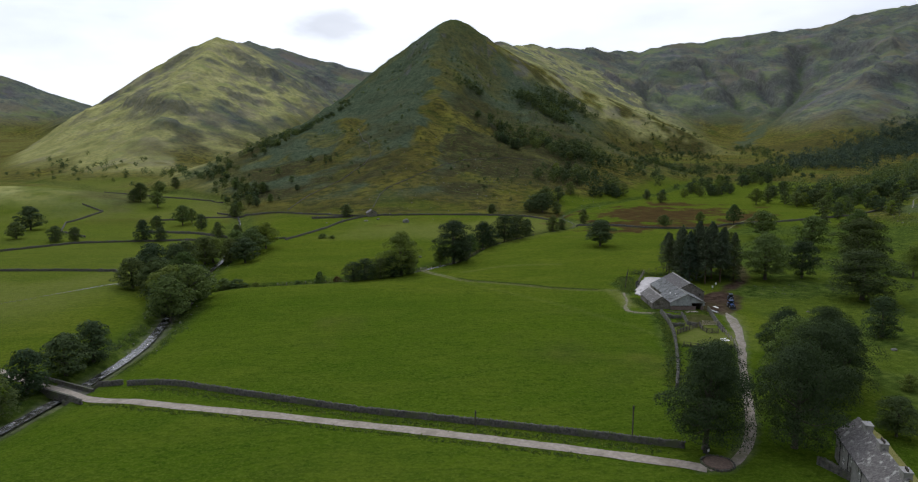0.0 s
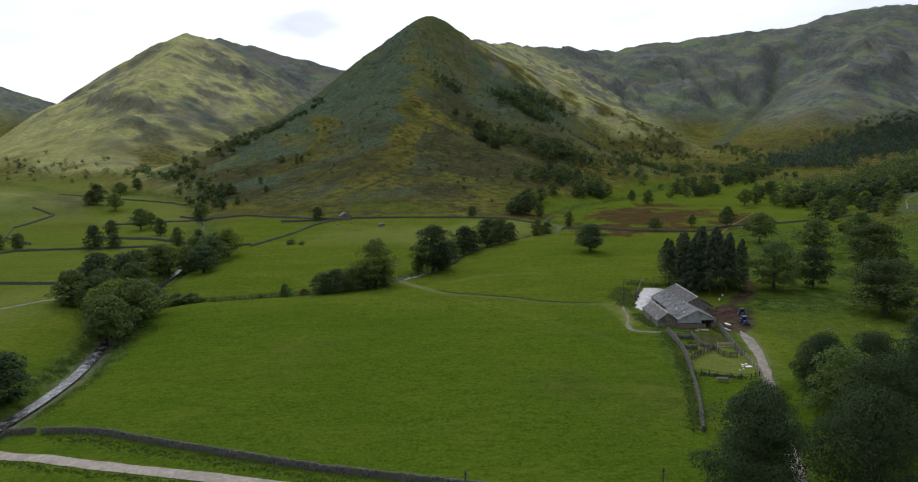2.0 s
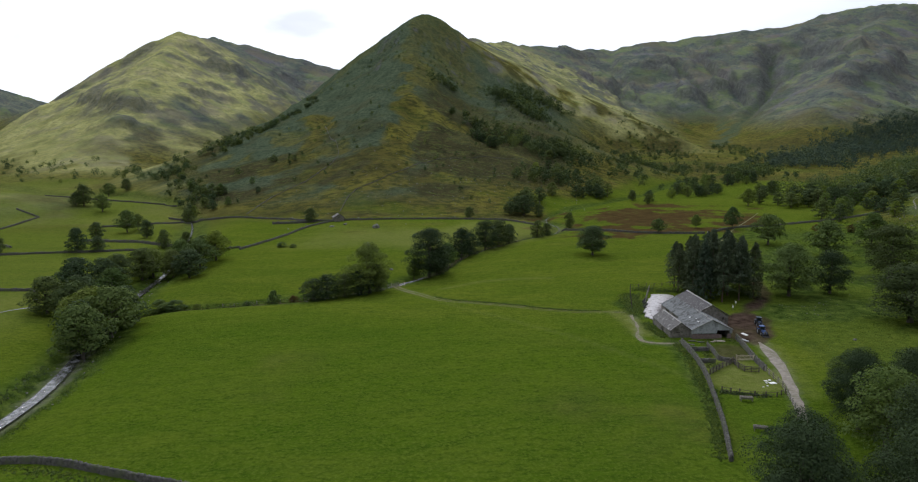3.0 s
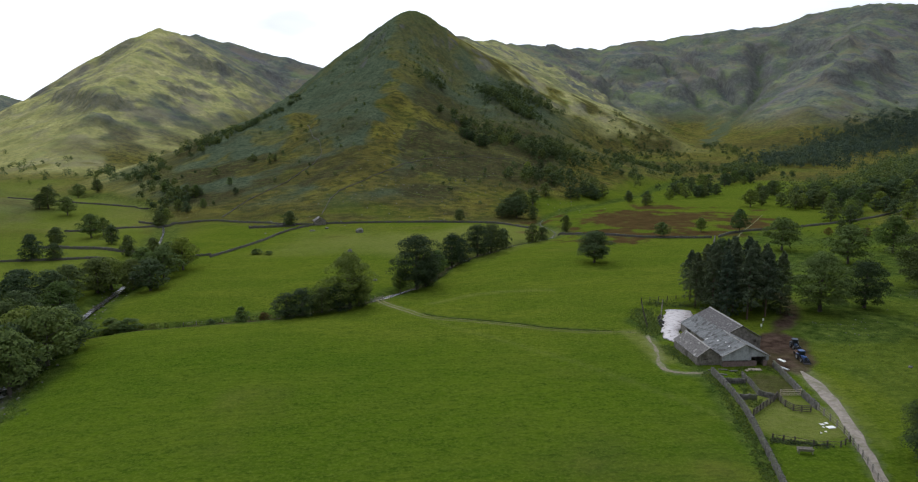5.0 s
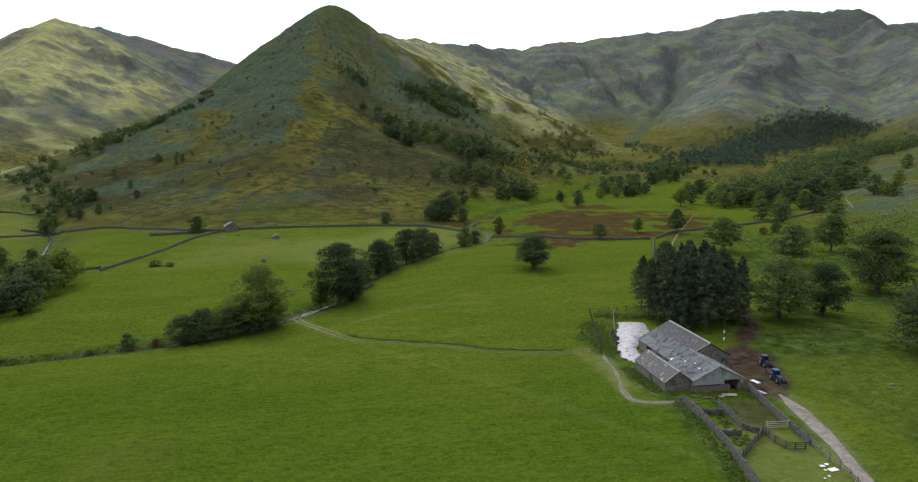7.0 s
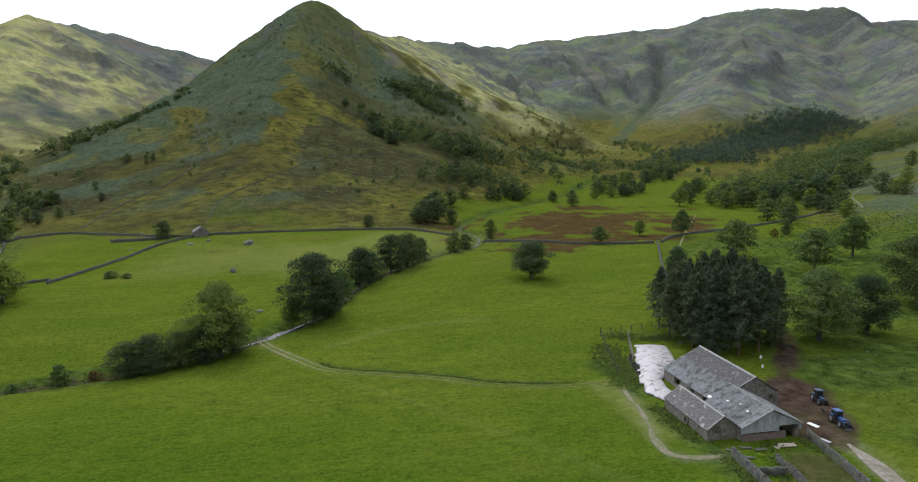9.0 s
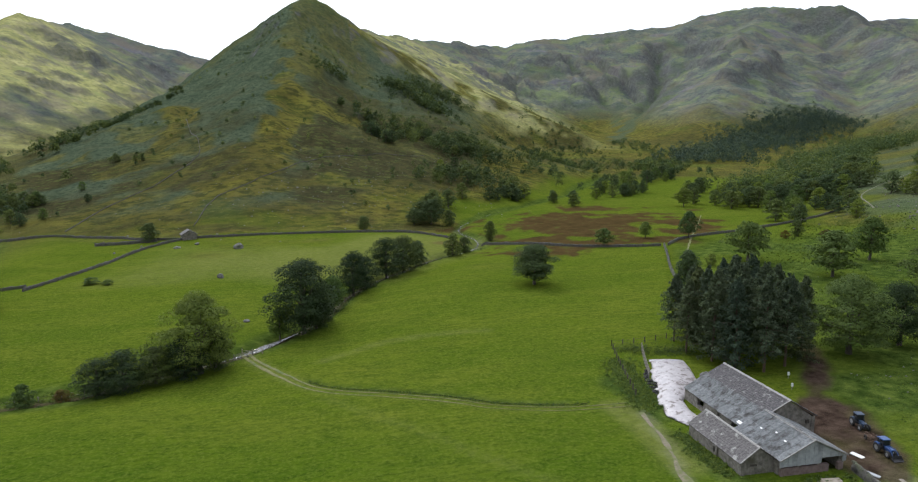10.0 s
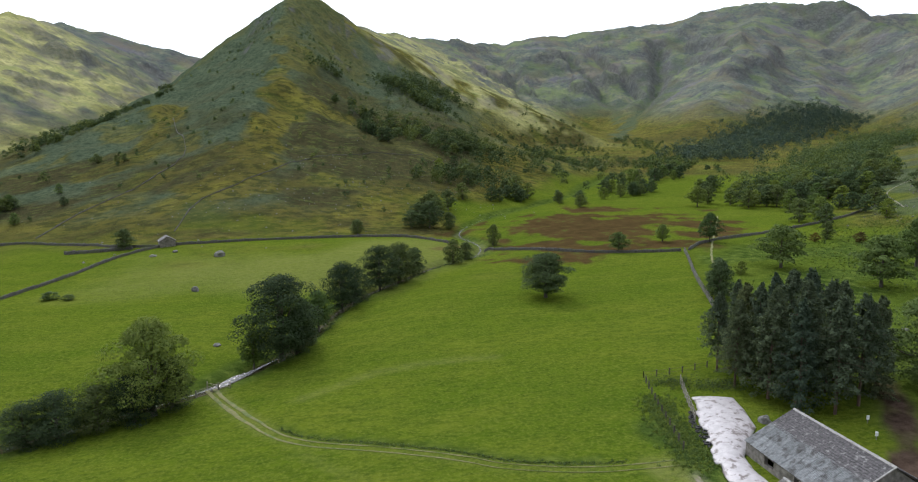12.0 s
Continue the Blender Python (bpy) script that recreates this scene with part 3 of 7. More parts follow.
def thing(name, x, y, z, turn=0.0, label="", category="", group="", size=1.0):
    """The empty at the base of a thing that has parts."""
    ob = new(name)
    ob.empty_display_size = 0.3
    ob.matrix_basis = pose(x, y, z, 0, 0, turn) @ Matrix.Diagonal((size, size, size, 1))
    return tagged(ob, label, category, group)


def height_at(x, y):
    return float(ground_height(np.array([x]), np.array([y]))[0])


def stepped(line, gap):
    """Places at even gaps along a polyline of (x, y)."""
    out = []
    for p, q in zip(line, line[1:]):
        n = max(1, round(math.dist(p, q) / gap))
        out += [(p[0] + (q[0] - p[0]) * k / n, p[1] + (q[1] - p[1]) * k / n) for k in range(n)]
    return out + [tuple(line[-1][:2])]


def rounded(line, rounds=2):
    """Corner cutting, so that lanes and becks bend softly."""
    line = [tuple(p) for p in line]
    for _ in range(rounds):
        cut = [line[0]]
        for p, q in zip(line, line[1:]):
            cut += [(0.75 * p[0] + 0.25 * q[0], 0.75 * p[1] + 0.25 * q[1]), (0.25 * p[0] + 0.75 * q[0], 0.25 * p[1] + 0.75 * q[1])]
        line = cut + [line[-1]]
    return line


def normals(line):
    p = np.array(line)
    d = np.gradient(p, axis=0)
    d /= np.hypot(d[:, 0], d[:, 1])[:, None] + 1e-9
    return p, np.stack([-d[:, 1], d[:, 0]], 1)


def ribbon(name, line, width, material, lift, gap=1.5, lanes=5, wobble=0.25, level=None, seed=3):
    """A strip along a line that lies on the ground with a slight crown and uneven edges."""
    p, n = normals(stepped(rounded(line), gap))
    u = np.linspace(-0.5, 0.5, lanes)
    edge = 1 + wobble * value_noise(p[:, :1] / 3.0 + 50 * np.sign(u), p[:, 1:] / 3.0, seed) * (np.abs(u) > 0.4)
    width = width(p[:, :1], p[:, 1:]) if callable(width) else width
    x = p[:, :1] + n[:, :1] * u * width * edge
    y = p[:, 1:] + n[:, 1:] * u * width * edge
    z = ground_height(x, y, False) + lift + 0.05 * (1 - 4 * u * u)
    if level is not None:
        z = np.repeat(level(p[:, 0], p[:, 1])[:, None], lanes, 1)
    k = np.arange(len(p) - 1)[:, None] * lanes + np.arange(lanes - 1)
    f = np.stack([k, k + 1, k + lanes + 1, k + lanes], -1).reshape(-1, 4)[:, ::-1]
    return raw_mesh(name, np.stack([x, y, z], -1), f)


# ---- ground: one sheet, close-meshed in the valley, wider towards the horizon ----
def spaced(fine_low, fine_high, low, high, gap, growth):
    up, down = [fine_high], [fine_low]
    while up[-1] < high:
        up.append(up[-1] + gap + growth * (up[-1] - fine_high))
    while down[-1] > low:
        down.append(down[-1] - gap - growth * (fine_low - down[-1]))
    mid = np.arange(fine_low, fine_high, gap)
    return np.concatenate([down[:0:-1], mid, up])


LANE_LINE = ((-140, 150), (-105, 134), (-86, 126), (-75, 121), (-67, 115.5), (-54, 109.5), (-37, 104.5), (-22, 100.5), (-7, 96.5), (6, 92.5), (18, 88.5), (27, 85.5), (33, 83))
FARM_LANE = ((33, 83), (37, 84), (41, 89), (45, 97), (48.5, 107), (54, 122), (59, 134), (62, 143), (64.5, 152), (66, 160), (66.5, 166))
HILL_TRACK = ((81, 190), (88, 202), (93, 218), (95, 236), (97, 250), (101, 264), (112, 285), (123, 304), (136, 324), (155, 352), (176, 384), (218, 445), (275, 535), (337, 624))
BEND_TRACK = ((240, 352), (250, 366), (265, 389), (287, 402), (312, 410), (350, 430))
FORD_TRACK = ((-12.6, 231), (-8.3, 221.2), (-2.2, 209), (3.2, 203.6), (11.3, 200.4), (21.4, 195.2), (26.7, 190.9), (34.4, 188.4), (41.6, 187.3), (46, 187.2))
MEADOW_PATH = ((1, 204.5), (5.2, 197.6), (9.8, 192.3), (13.9, 187.1), (17.7, 182.1), (21.5, 176.2), (30, 165), (38, 152), (44, 141))
SWELL = ((2, 220), (7.9, 223.8), (13.5, 227.6), (19.3, 229.5), (26.5, 230.9), (34.6, 230.1))
BARN_PATH = ((46.5, 184), (45.6, 178), (44.2, 171), (42.4, 165.5), (42.6, 162), (45, 160.4), (48.6, 160.6))


def beside(line, gap):
    """A line that keeps a gap to the left of another."""
    p, n = normals(rounded(line))
    return [tuple(q) for q in p + n * gap]


def build_ground():
    xs = spaced(-90, 110, -2600, 2900, 1.3, 0.0085)
    ys = spaced(80, 250, -1500, 3400, 1.3, 0.0085)
    ys = np.concatenate([ys[ys < -60][::3], ys[ys >= -60]])
    x, y = np.meshgrid(xs, ys)
    z = ground_height(x, y)
    rows, cols = x.shape
    k = np.arange(rows - 1)[:, None] * cols + np.arange(cols - 1)
    me = raw_mesh("ground", np.stack([x, y, z], -1), np.stack([k, k + 1, k + cols + 1, k + cols], -1).reshape(-1, 4))
    high = z - floor_height(x, y)
    gy, gx = np.gradient(z, ys, xs)
    steep = np.hypot(gx, gy)
    ragged = fbm(x, y, 30, 4, 71)
    patch = fbm(x, y, 160, 4, 81)
    layers = {}
    fell = step(1.5, 7, high + 2.5 * ragged)
    mound = np.exp(-(((x + 300) / 120) ** 2) - ((y - 440) / 70) ** 2)
    edge = np.interp(y, (150, 215, 228, 238, 255, 278, 294, 310, 420), (72, 79, 84, 86.5, 94, 104, 112, 119.5, 150))
    right_side = step(2, 9, x - np.maximum(edge, 82)) * step(700, 640, y)
    fell = fell * (1 - right_side) + right_side * np.clip(0.25 + 0.55 * step(-0.5, 0.4, ragged + patch) + 0.5 * step(6, 20, high), 0, 1) * step(0.5, 4, high + 1.2 * ragged)
    fell = np.maximum(fell, step(560, 680, y + 40 * ragged))
    foot = step(0, 7, y - np.interp(x, (-150, -117, -103, -75, -58, -26, 12, 43, 60), (414, 407, 404, 386, 374, 377, 380, 374, 372)) + 2 * ragged) * step(-165, -145, x) * step(70, 52, x)
    fell = np.maximum(fell, foot * (0.72 + 0.28 * step(-0.25, 0.3, fbm(x, y, 16, 4, 73))))
    layers["fell"] = np.clip(fell * (1 - step(0.15, 0.4, mound)), 0, 1)
    # dark fern over the pointed fell, broken by paler grass down its spur
    main_hill = step(1150, 1080, y + 0.25 * np.abs(x)) * step(330, 270, np.abs(x + 10)) * step(-265, -225, x + 10 * ragged) * step(3, 12, high + 4 * ragged) * step(0.34, 0.16, (x - 60) / np.maximum(y - 380, 1)) * np.where(x > 40, step(1040, 985, y + 20 * ragged), 1.0)
    pale = np.zeros(x.shape)
    for line, half, much in ((((-6, 1062), (-20, 900), (-26, 790)), 18, 0.5), (((-24, 785), (-8, 752), (-14, 700)), 19, 0.7), (((-22, 700), (-26, 640)), 9, 0.8), (((-24, 640), (-18, 600), (-18, 560), (-22, 515)), 16, 1.0),
                             (((-16, 612), (10, 600), (28, 610)), 13, 0.95), (((-22, 506), (-8, 517), (4, 519)), 13, 1.0), (((-30, 500), (-32, 470), (-50, 452)), 16, 1.0), (((14, 1040), (26, 940), (26, 820)), 42, 0.5), (((40, 700), (60, 640)), 26, 0.4),
                             (((-103, 650), (-90, 600), (-90, 560), (-96, 530), (-112, 502)), 13, 0.9), (((-76, 476), (-57, 485), (-44, 495)), 12, 0.9), (((-60, 430), (-20, 452), (40, 472)), 14, 0.9), (((-70, 1010), (-140, 930)), 26, 0.35)):
        d, = to_line(x, y, line)
        pale = np.maximum(pale, much * step(half, half * 0.5, d + 8 * ragged + 3 * fbm(x, y, 8, 2, 74)))
    pale = np.maximum(pale, step(14, 5, high + 4 * ragged) * 0.85)
    pale = np.maximum(pale, step(0.15, 0.5, fbm(x, y, 24, 4, 75)) * step(70, 30, high) * 0.7)
    fern = main_hill * (1 - pale)
    other = step(-160, -100, x) * step(8, 30, high) * (1 - main_hill) * step(0.2, 0.6, patch + 0.25 * ragged) * 0.55
    bank = right_side * step(1, 8, high + 2 * ragged) * step(-0.1, 0.4, fbm(x, y, 35, 4, 77)) * 0.75
    # dark fern colour down the gullies of the valley head
    d, = to_line(x, y, ((1067, 2150), (940, 1890), (764, 1623), (634, 1440), (488, 1177)))
    e, = to_line(x, y, ((775, 2180), (773, 2024), (772, 1885), (732, 1711), (645, 1513)))
    g, = to_line(x, y, ((560, 2050), (513, 1863), (440, 1560), (402, 1408)))
    gully = np.maximum(np.maximum(step(22, 6, d + 9 * ragged), 0.8 * step(18, 5, e + 8 * ragged)), 0.7 * step(22, 6, g + 12 * ragged))
    layers["fern"] = np.clip(np.maximum(np.maximum(np.maximum(fern, other), bank), 0.85 * gully), 0, 1)
    # the hazed colour sets in with distance and height
    hazy_moor = np.maximum(step(1060, 1350, y + 60 * ragged) * step(8, 60, high), step(-190, -260, x + 0.12 * (y - 700) + 30 * ragged) * step(10, 70, high))
    layers["hazy_moor"] = np.clip(np.maximum(hazy_moor, right_side * step(2, 10, high) * 0.08), 0, 1)
    # painted sunshine over the left fell and the slope behind the spur
    sunlit_grass = step(-170, -250, x + 0.10 * (y - 700) + 30 * ragged) * step(4, 16, high) * step(-1.3, -0.5, patch + 0.5 * ragged) * step(1500, 1300, y)
    sunlit_grass = np.maximum(sunlit_grass, step(40, 110, x) * step(985, 1060, y + 25 * ragged) * step(2150, 1800, y) * step(470, 300, x - 0.12 * (y - 1000)) * 0.9 * step(-0.9, 0.0, ragged + patch))
    layers["sunlit_grass"] = np.clip(sunlit_grass * 0.95 * (1 - 0.75 * step(-120, -180, x) * step(840, 700, y + 40 * ragged) * step(-0.5, 0.2, fbm(x, y, 45, 4, 85))), 0, 1)
    # brown heathy growth on the shaded side of the spur and on its foot
    heath = main_hill * step(800, 600, y + 60 * ragged) * np.maximum(step(-24, 0, x + 8 * ragged) * step(0.85, 0.3, pale), step(66, 28, high + 8 * ragged) * step(-0.35, 0.25, fbm(x, y, 40, 4, 79)) * (1 - 0.5 * pale))
    heath = np.maximum(heath, step(560, 700, y) * step(1300, 1050, y) * step(40, 120, x) * step(-0.15, 0.45, fbm(x, y, 70, 5, 83)) * (1 - main_hill) * (1 - 0.8 * sunlit_grass) * 0.7)
    heath = np.maximum(heath, foot * step(430, 405, y) * step(-0.15, 0.35, fbm(x, y, 17, 4, 87)) * 0.7)
    layers["heath"] = np.clip(heath * 0.9, 0, 1)
    layers["near_meadow"] = np.clip(step(205, 165, y + 0.25 * x + 6 * ragged) * step(70, 60, x) * step(-100, -76, x), 0, 1)
    crags = step(0.60, 0.9, steep + 0.30 * fbm(x, y, 30, 4, 91) - 0.56 * main_hill) * step(25, 80, high)
    summit = step(0.25, 0.6, fbm(x, y, 45, 4, 95)) * step(150, 260, high) * 0.35 * (1 - main_hill)
    for line, tall, wide in CRAGS:
        d, = to_line(x, y, line)
        crags = np.maximum(crags, step(wide * 0.95, wide * 0.4, d + 0.6 * wide * fbm(x, y, 40, 4, 93)) * step(-0.25, 0.2, fbm(x, y, 24, 3, 97)))
    layers["rock"] = np.clip(np.maximum(crags, summit), 0, 1) * 0.68
    wet = step(1.1, 0.85, np.hypot((x - 112 - 0.25 * (y - 372)) / 48, (y - 372) / 48) + 0.6 * fbm(x, y, 14, 4, 101))
    heath = step(0.25, 0.5, fbm(x, y, 60, 3, 105)) * step(340, 420, y) * step(6, 1, high) * step(-90, -130, x) * 0.5
    layers["rush"] = np.clip(np.maximum(wet, heath), 0, 0.95)
    near_river, = to_line(x, y, RIVER)
    near_beck, = to_line(x, y, BECK)
    weed = np.maximum(step(9, 4, near_river + 3 * ragged), step(5.5, 2.5, near_beck + 2 * ragged)) * 0.85
    d, = to_line(x, y, ((49, 196), (51, 190), (48.5, 184)))
    weed = np.maximum(weed, step(5.5, 3.0, d + 1.8 * ragged))
    d, = to_line(x, y, ((46.8, 176), (47.3, 166), (49, 160), (46, 148), (43.5, 132), (39, 116)))
    weed = np.maximum(weed, step(2.6, 1.2, d + 1.0 * ragged) * 0.9)
    weed = np.maximum(weed, step(-3, 4, x - edge) * step(330, 300, y) * (0.45 + 0.5 * step(-0.25, 0.35, fbm(x, y, 14, 4, 111))))
    # the grassy bank above the meadow track
    d, = to_line(x, y, beside(FORD_TRACK, 1.9)[10:-8])
    weed = np.maximum(weed, step(1.5, 0.5, d + 0.4 * ragged) * 0.75)
    layers["weed"] = np.clip(weed, 0, 1)
    d, = to_line(x, y, rounded(FORD_TRACK))
    worn = step(2.0, 0.7, d + 0.4 * ragged) * (0.12 + 0.25 * step(4, -6, x))
    d, = to_line(x, y, rounded(MEADOW_PATH))
    worn = np.maximum(worn, step(1.3, 0.4, d + 0.3 * ragged) * 0.13)
    d, = to_line(x, y, rounded(SWELL))
    worn = np.maximum(worn, step(2.2, 0.5, d + 0.5 * ragged) * 0.2)
    d, = to_line(x, y, ((44, 187), (44.5, 178), (44, 168)))
    worn = np.maximum(worn, step(4.0, 1.2, d + 1.2 * ragged) * 0.45)
    d, = to_line(x, y, ((53, 146), (56, 140), (52, 138)))
    worn = np.maximum(worn, step(7, 4, d) * 0.45)
    d, = to_line(x, y, ((61, 132), (64, 146), (67, 158)))
    worn = np.maximum(worn, step(2.2, 1.0, d + ragged) * 0.18)
    d, = to_line(x, y, ((-30, 330), (10, 318), (30, 345)))
    worn = np.maximum(worn, step(40, 8, d + 14 * ragged) * 0.4)
    # sunshine on the left valley and river fields, painted as paler grass
    worn = np.maximum(worn, step(-150, -240, x + 25 * ragged) * step(330, 420, y) * step(70, 20, high) * step(-0.6, 0.3, ragged + patch + 0.3) * 0.3)
    worn = np.maximum(worn, step(-92, -125, x) * step(140, 190, y) * step(8, 2, high) * (0.12 + 0.25 * step(-0.3, 0.5, patch + 0.4 * ragged)))
    layers["worn"] = np.clip(worn, 0, 1)
    d, = to_line(x, y, rounded(BARN_PATH))
    grit = np.maximum(step(1.5, 0.5, d + 0.8 * ragged) * 0.22, step(2.6, 1.8, near_river + 0.6 * ragged) * 0.3 * step(230, 205, y))
    grit = np.maximum(grit, step(1.6, 0.7, near_beck) * 0.12 * step(325, 335, y) * step(400, 390, y))
    d, = to_line(x, y, rounded(FARM_LANE))
    grit = np.maximum(grit, step(1.4, 0.9, d + 0.6 * ragged) * 0.2)
    layers["grit"] = np.clip(grit, 0, 1)
    d, = to_line(x, y, ((83, 193), (88, 202), (93, 218), (95, 236), (97, 250)))
    trail = step(2.0, 0.8, d + 0.6 * ragged) * 0.75
    d, = to_line(x, y, ((65.8, 161), (66, 168), (69.5, 176), (74, 183), (79, 189), (86, 199)))
    soil = step(1.9, 0.7, d + 1.1 * fbm(x, y, 7, 3, 121) - 4.6 * step(160, 166, y) * step(185, 176, y)) * (0.8 + 0.2 * step(-0.3, 0.3, fbm(x, y, 5, 3, 123)))
    d, = to_line(x, y, ((58, 156), (57, 153)))
    soil = np.maximum(soil, step(4.2, 2.0, d + 0.8 * ragged) * 0.6)
    soil = np.maximum(soil, step(1.6, 0.6, near_beck) * 0.75 * step(330, 320, y))
    layers["soil"] = np.clip(np.maximum(soil, trail), 0, 1)
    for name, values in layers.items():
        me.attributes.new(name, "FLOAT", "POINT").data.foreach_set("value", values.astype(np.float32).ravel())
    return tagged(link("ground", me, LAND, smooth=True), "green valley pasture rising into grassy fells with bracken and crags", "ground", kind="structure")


build_ground()

tagged(link("road", ribbon("road", LANE_LINE, 2.2, LANE, 0.07, wobble=0.12), LANE, smooth=True), "pale narrow stony lane along a field wall", "road", kind="structure")
tagged(link("farm_track", ribbon("farm_track", FARM_LANE[:-1], lambda x, y: 1.5 + 1.0 * step(132, 154, y) - 2.0 * step(155, 160, y), TRACK, 0.05, seed=9), TRACK, smooth=True), "worn pale gravel farm track to the barn yard", "road", kind="structure")
tagged(link("hill_track", ribbon("hill_track", HILL_TRACK[4:11], lambda x, y: 0.7 - 0.3 * step(310, 370, y), RUT, 0.08, wobble=0.6, seed=12), RUT, smooth=True), "narrow grassy track climbing up the valley", "road", kind="structure")
tagged(link("bend_track", ribbon("bend_track", BEND_TRACK, 0.7, STONY, 0.10, seed=15), STONY, smooth=True), "stony pale track across the wooded slope", "road", kind="structure")


def river_level(x, y):
    return ground_height(x, y) + 0.45


def beck_level(x, y):
    return ground_height(x, y) + 0.16


def beck_width(x, y):
    return 0.14 + 1.8 * np.exp(-((x + 10) / 3.6) ** 2) + 0.15 * step(326, 333, y) * step(402, 390, y)


tagged(link("river", ribbon("river", RIVER[4:], lambda x, y: 1.6 + 0.6 * step(195, 170, y) - 0.7 * step(280, 320, y), WATER, 0, 2.0, 7, 0, river_level), WATER, smooth=True), "shallow broken river water with white riffles", "river", kind="structure")
tagged(link("beck", ribbon("beck", BECK[2:-5], beck_width, BROOK, 0, 1.5, 5, 0.3, beck_level), BROOK, smooth=True), "narrow shallow stream between meadow banks", "stream", kind="structure")
DRAIN = ((-150, 158), (-138, 180), (-128, 193), (-118, 206), (-108, 214), (-96, 213))
tagged(link("field_drain", ribbon("field_drain", DRAIN, lambda x, y: 0.22 + 0.5 * step(198, 206, y), BROOK, 0, 1.5, 3, 0.4, lambda x, y: ground_height(x, y) + 0.06), BROOK, smooth=True), "thin wet ditch across the river field", "ditch", kind="structure")


for gap, wide, mat, words in ((0.62, lambda x, y: 0.20 + 0.42 * step(3, -8, x), RUT, "pale wheel rut across the meadow"), (-0.62, lambda x, y: 0.20 + 0.42 * step(3, -8, x), RUT, "pale wheel rut across the meadow")):
    tagged(link("wheel_rut", ribbon("wheel_rut", beside(FORD_TRACK, gap), wide, mat, 0.05, 1.0, 3, 0.6, seed=31), mat, smooth=True), words, "track", kind="structure")
tagged(link("barn_path", ribbon("barn_path", BARN_PATH, lambda x, y: 0.5 + 0.5 * step(170, 164, y), PATH, 0.03, 1.0, 5, 0.9, seed=33), PATH, smooth=True), "worn stony path round the barn end", "path", kind="structure")


# ---- trees ----
rng = np.random.default_rng(7)


def tubes(paths, sides=6):
    """Tapered round limbs: each path is a list of (place, radius)."""
    verts, faces, base = [], [], 0
    for path in paths:
        p = np.array([q[0] for q in path], float)
        d = np.gradient(p, axis=0)
        d /= np.linalg.norm(d, axis=1)[:, None] + 1e-9
        ref = np.where(np.abs(d[:, 2:]) > 0.9, [[1.0, 0, 0]], [[0, 0, 1.0]])
        a = np.cross(d, ref)
        a /= np.linalg.norm(a, axis=1)[:, None] + 1e-9
        b = np.cross(d, a)
        ang = np.linspace(0, 2 * np.pi, sides, endpoint=False)
        r = np.array([q[1] for q in path])[:, None, None]
        verts.append((p[:, None] + r * (np.cos(ang)[None, :, None] * a[:, None] + np.sin(ang)[None, :, None] * b[:, None])).reshape(-1, 3))
        for k in range(len(path) - 1):
            for s in range(sides):
                n = (s + 1) % sides
                faces.append((base + k * sides + s, base + k * sides + n, base + (k + 1) * sides + n, base + (k + 1) * sides + s))
        base += len(path) * sides
    return np.concatenate(verts), np.array(faces)


def sprays(centres, sizes, out, flat=0.0, loose=0.75):
    """Small bent leaf sprays, four-cornered, at the given centres, facing roughly outwards."""
    n = len(centres)
    nrm = out + rng.normal(0, loose, (n, 3)) + np.array([0, 0, 0.35 + flat])
    nrm /= np.linalg.norm(nrm, axis=1)[:, None] + 1e-9
    a = np.cross(nrm, rng.normal(0, 1, (n, 3)))
    a /= np.linalg.norm(a, axis=1)[:, None] + 1e-9
    b = np.cross(nrm, a)
    s = sizes[:, None]
    long = rng.uniform(0.8, 1.35, (n, 1))
    v = np.stack([centres - a * s * long, centres - b * s * 0.75 + nrm * s * 0.2, centres + a * s * long, centres + b * s * 0.75 - nrm * s * 0.1], 1)
    return v.reshape(-1, 3), np.arange(4 * n).reshape(-1, 4)


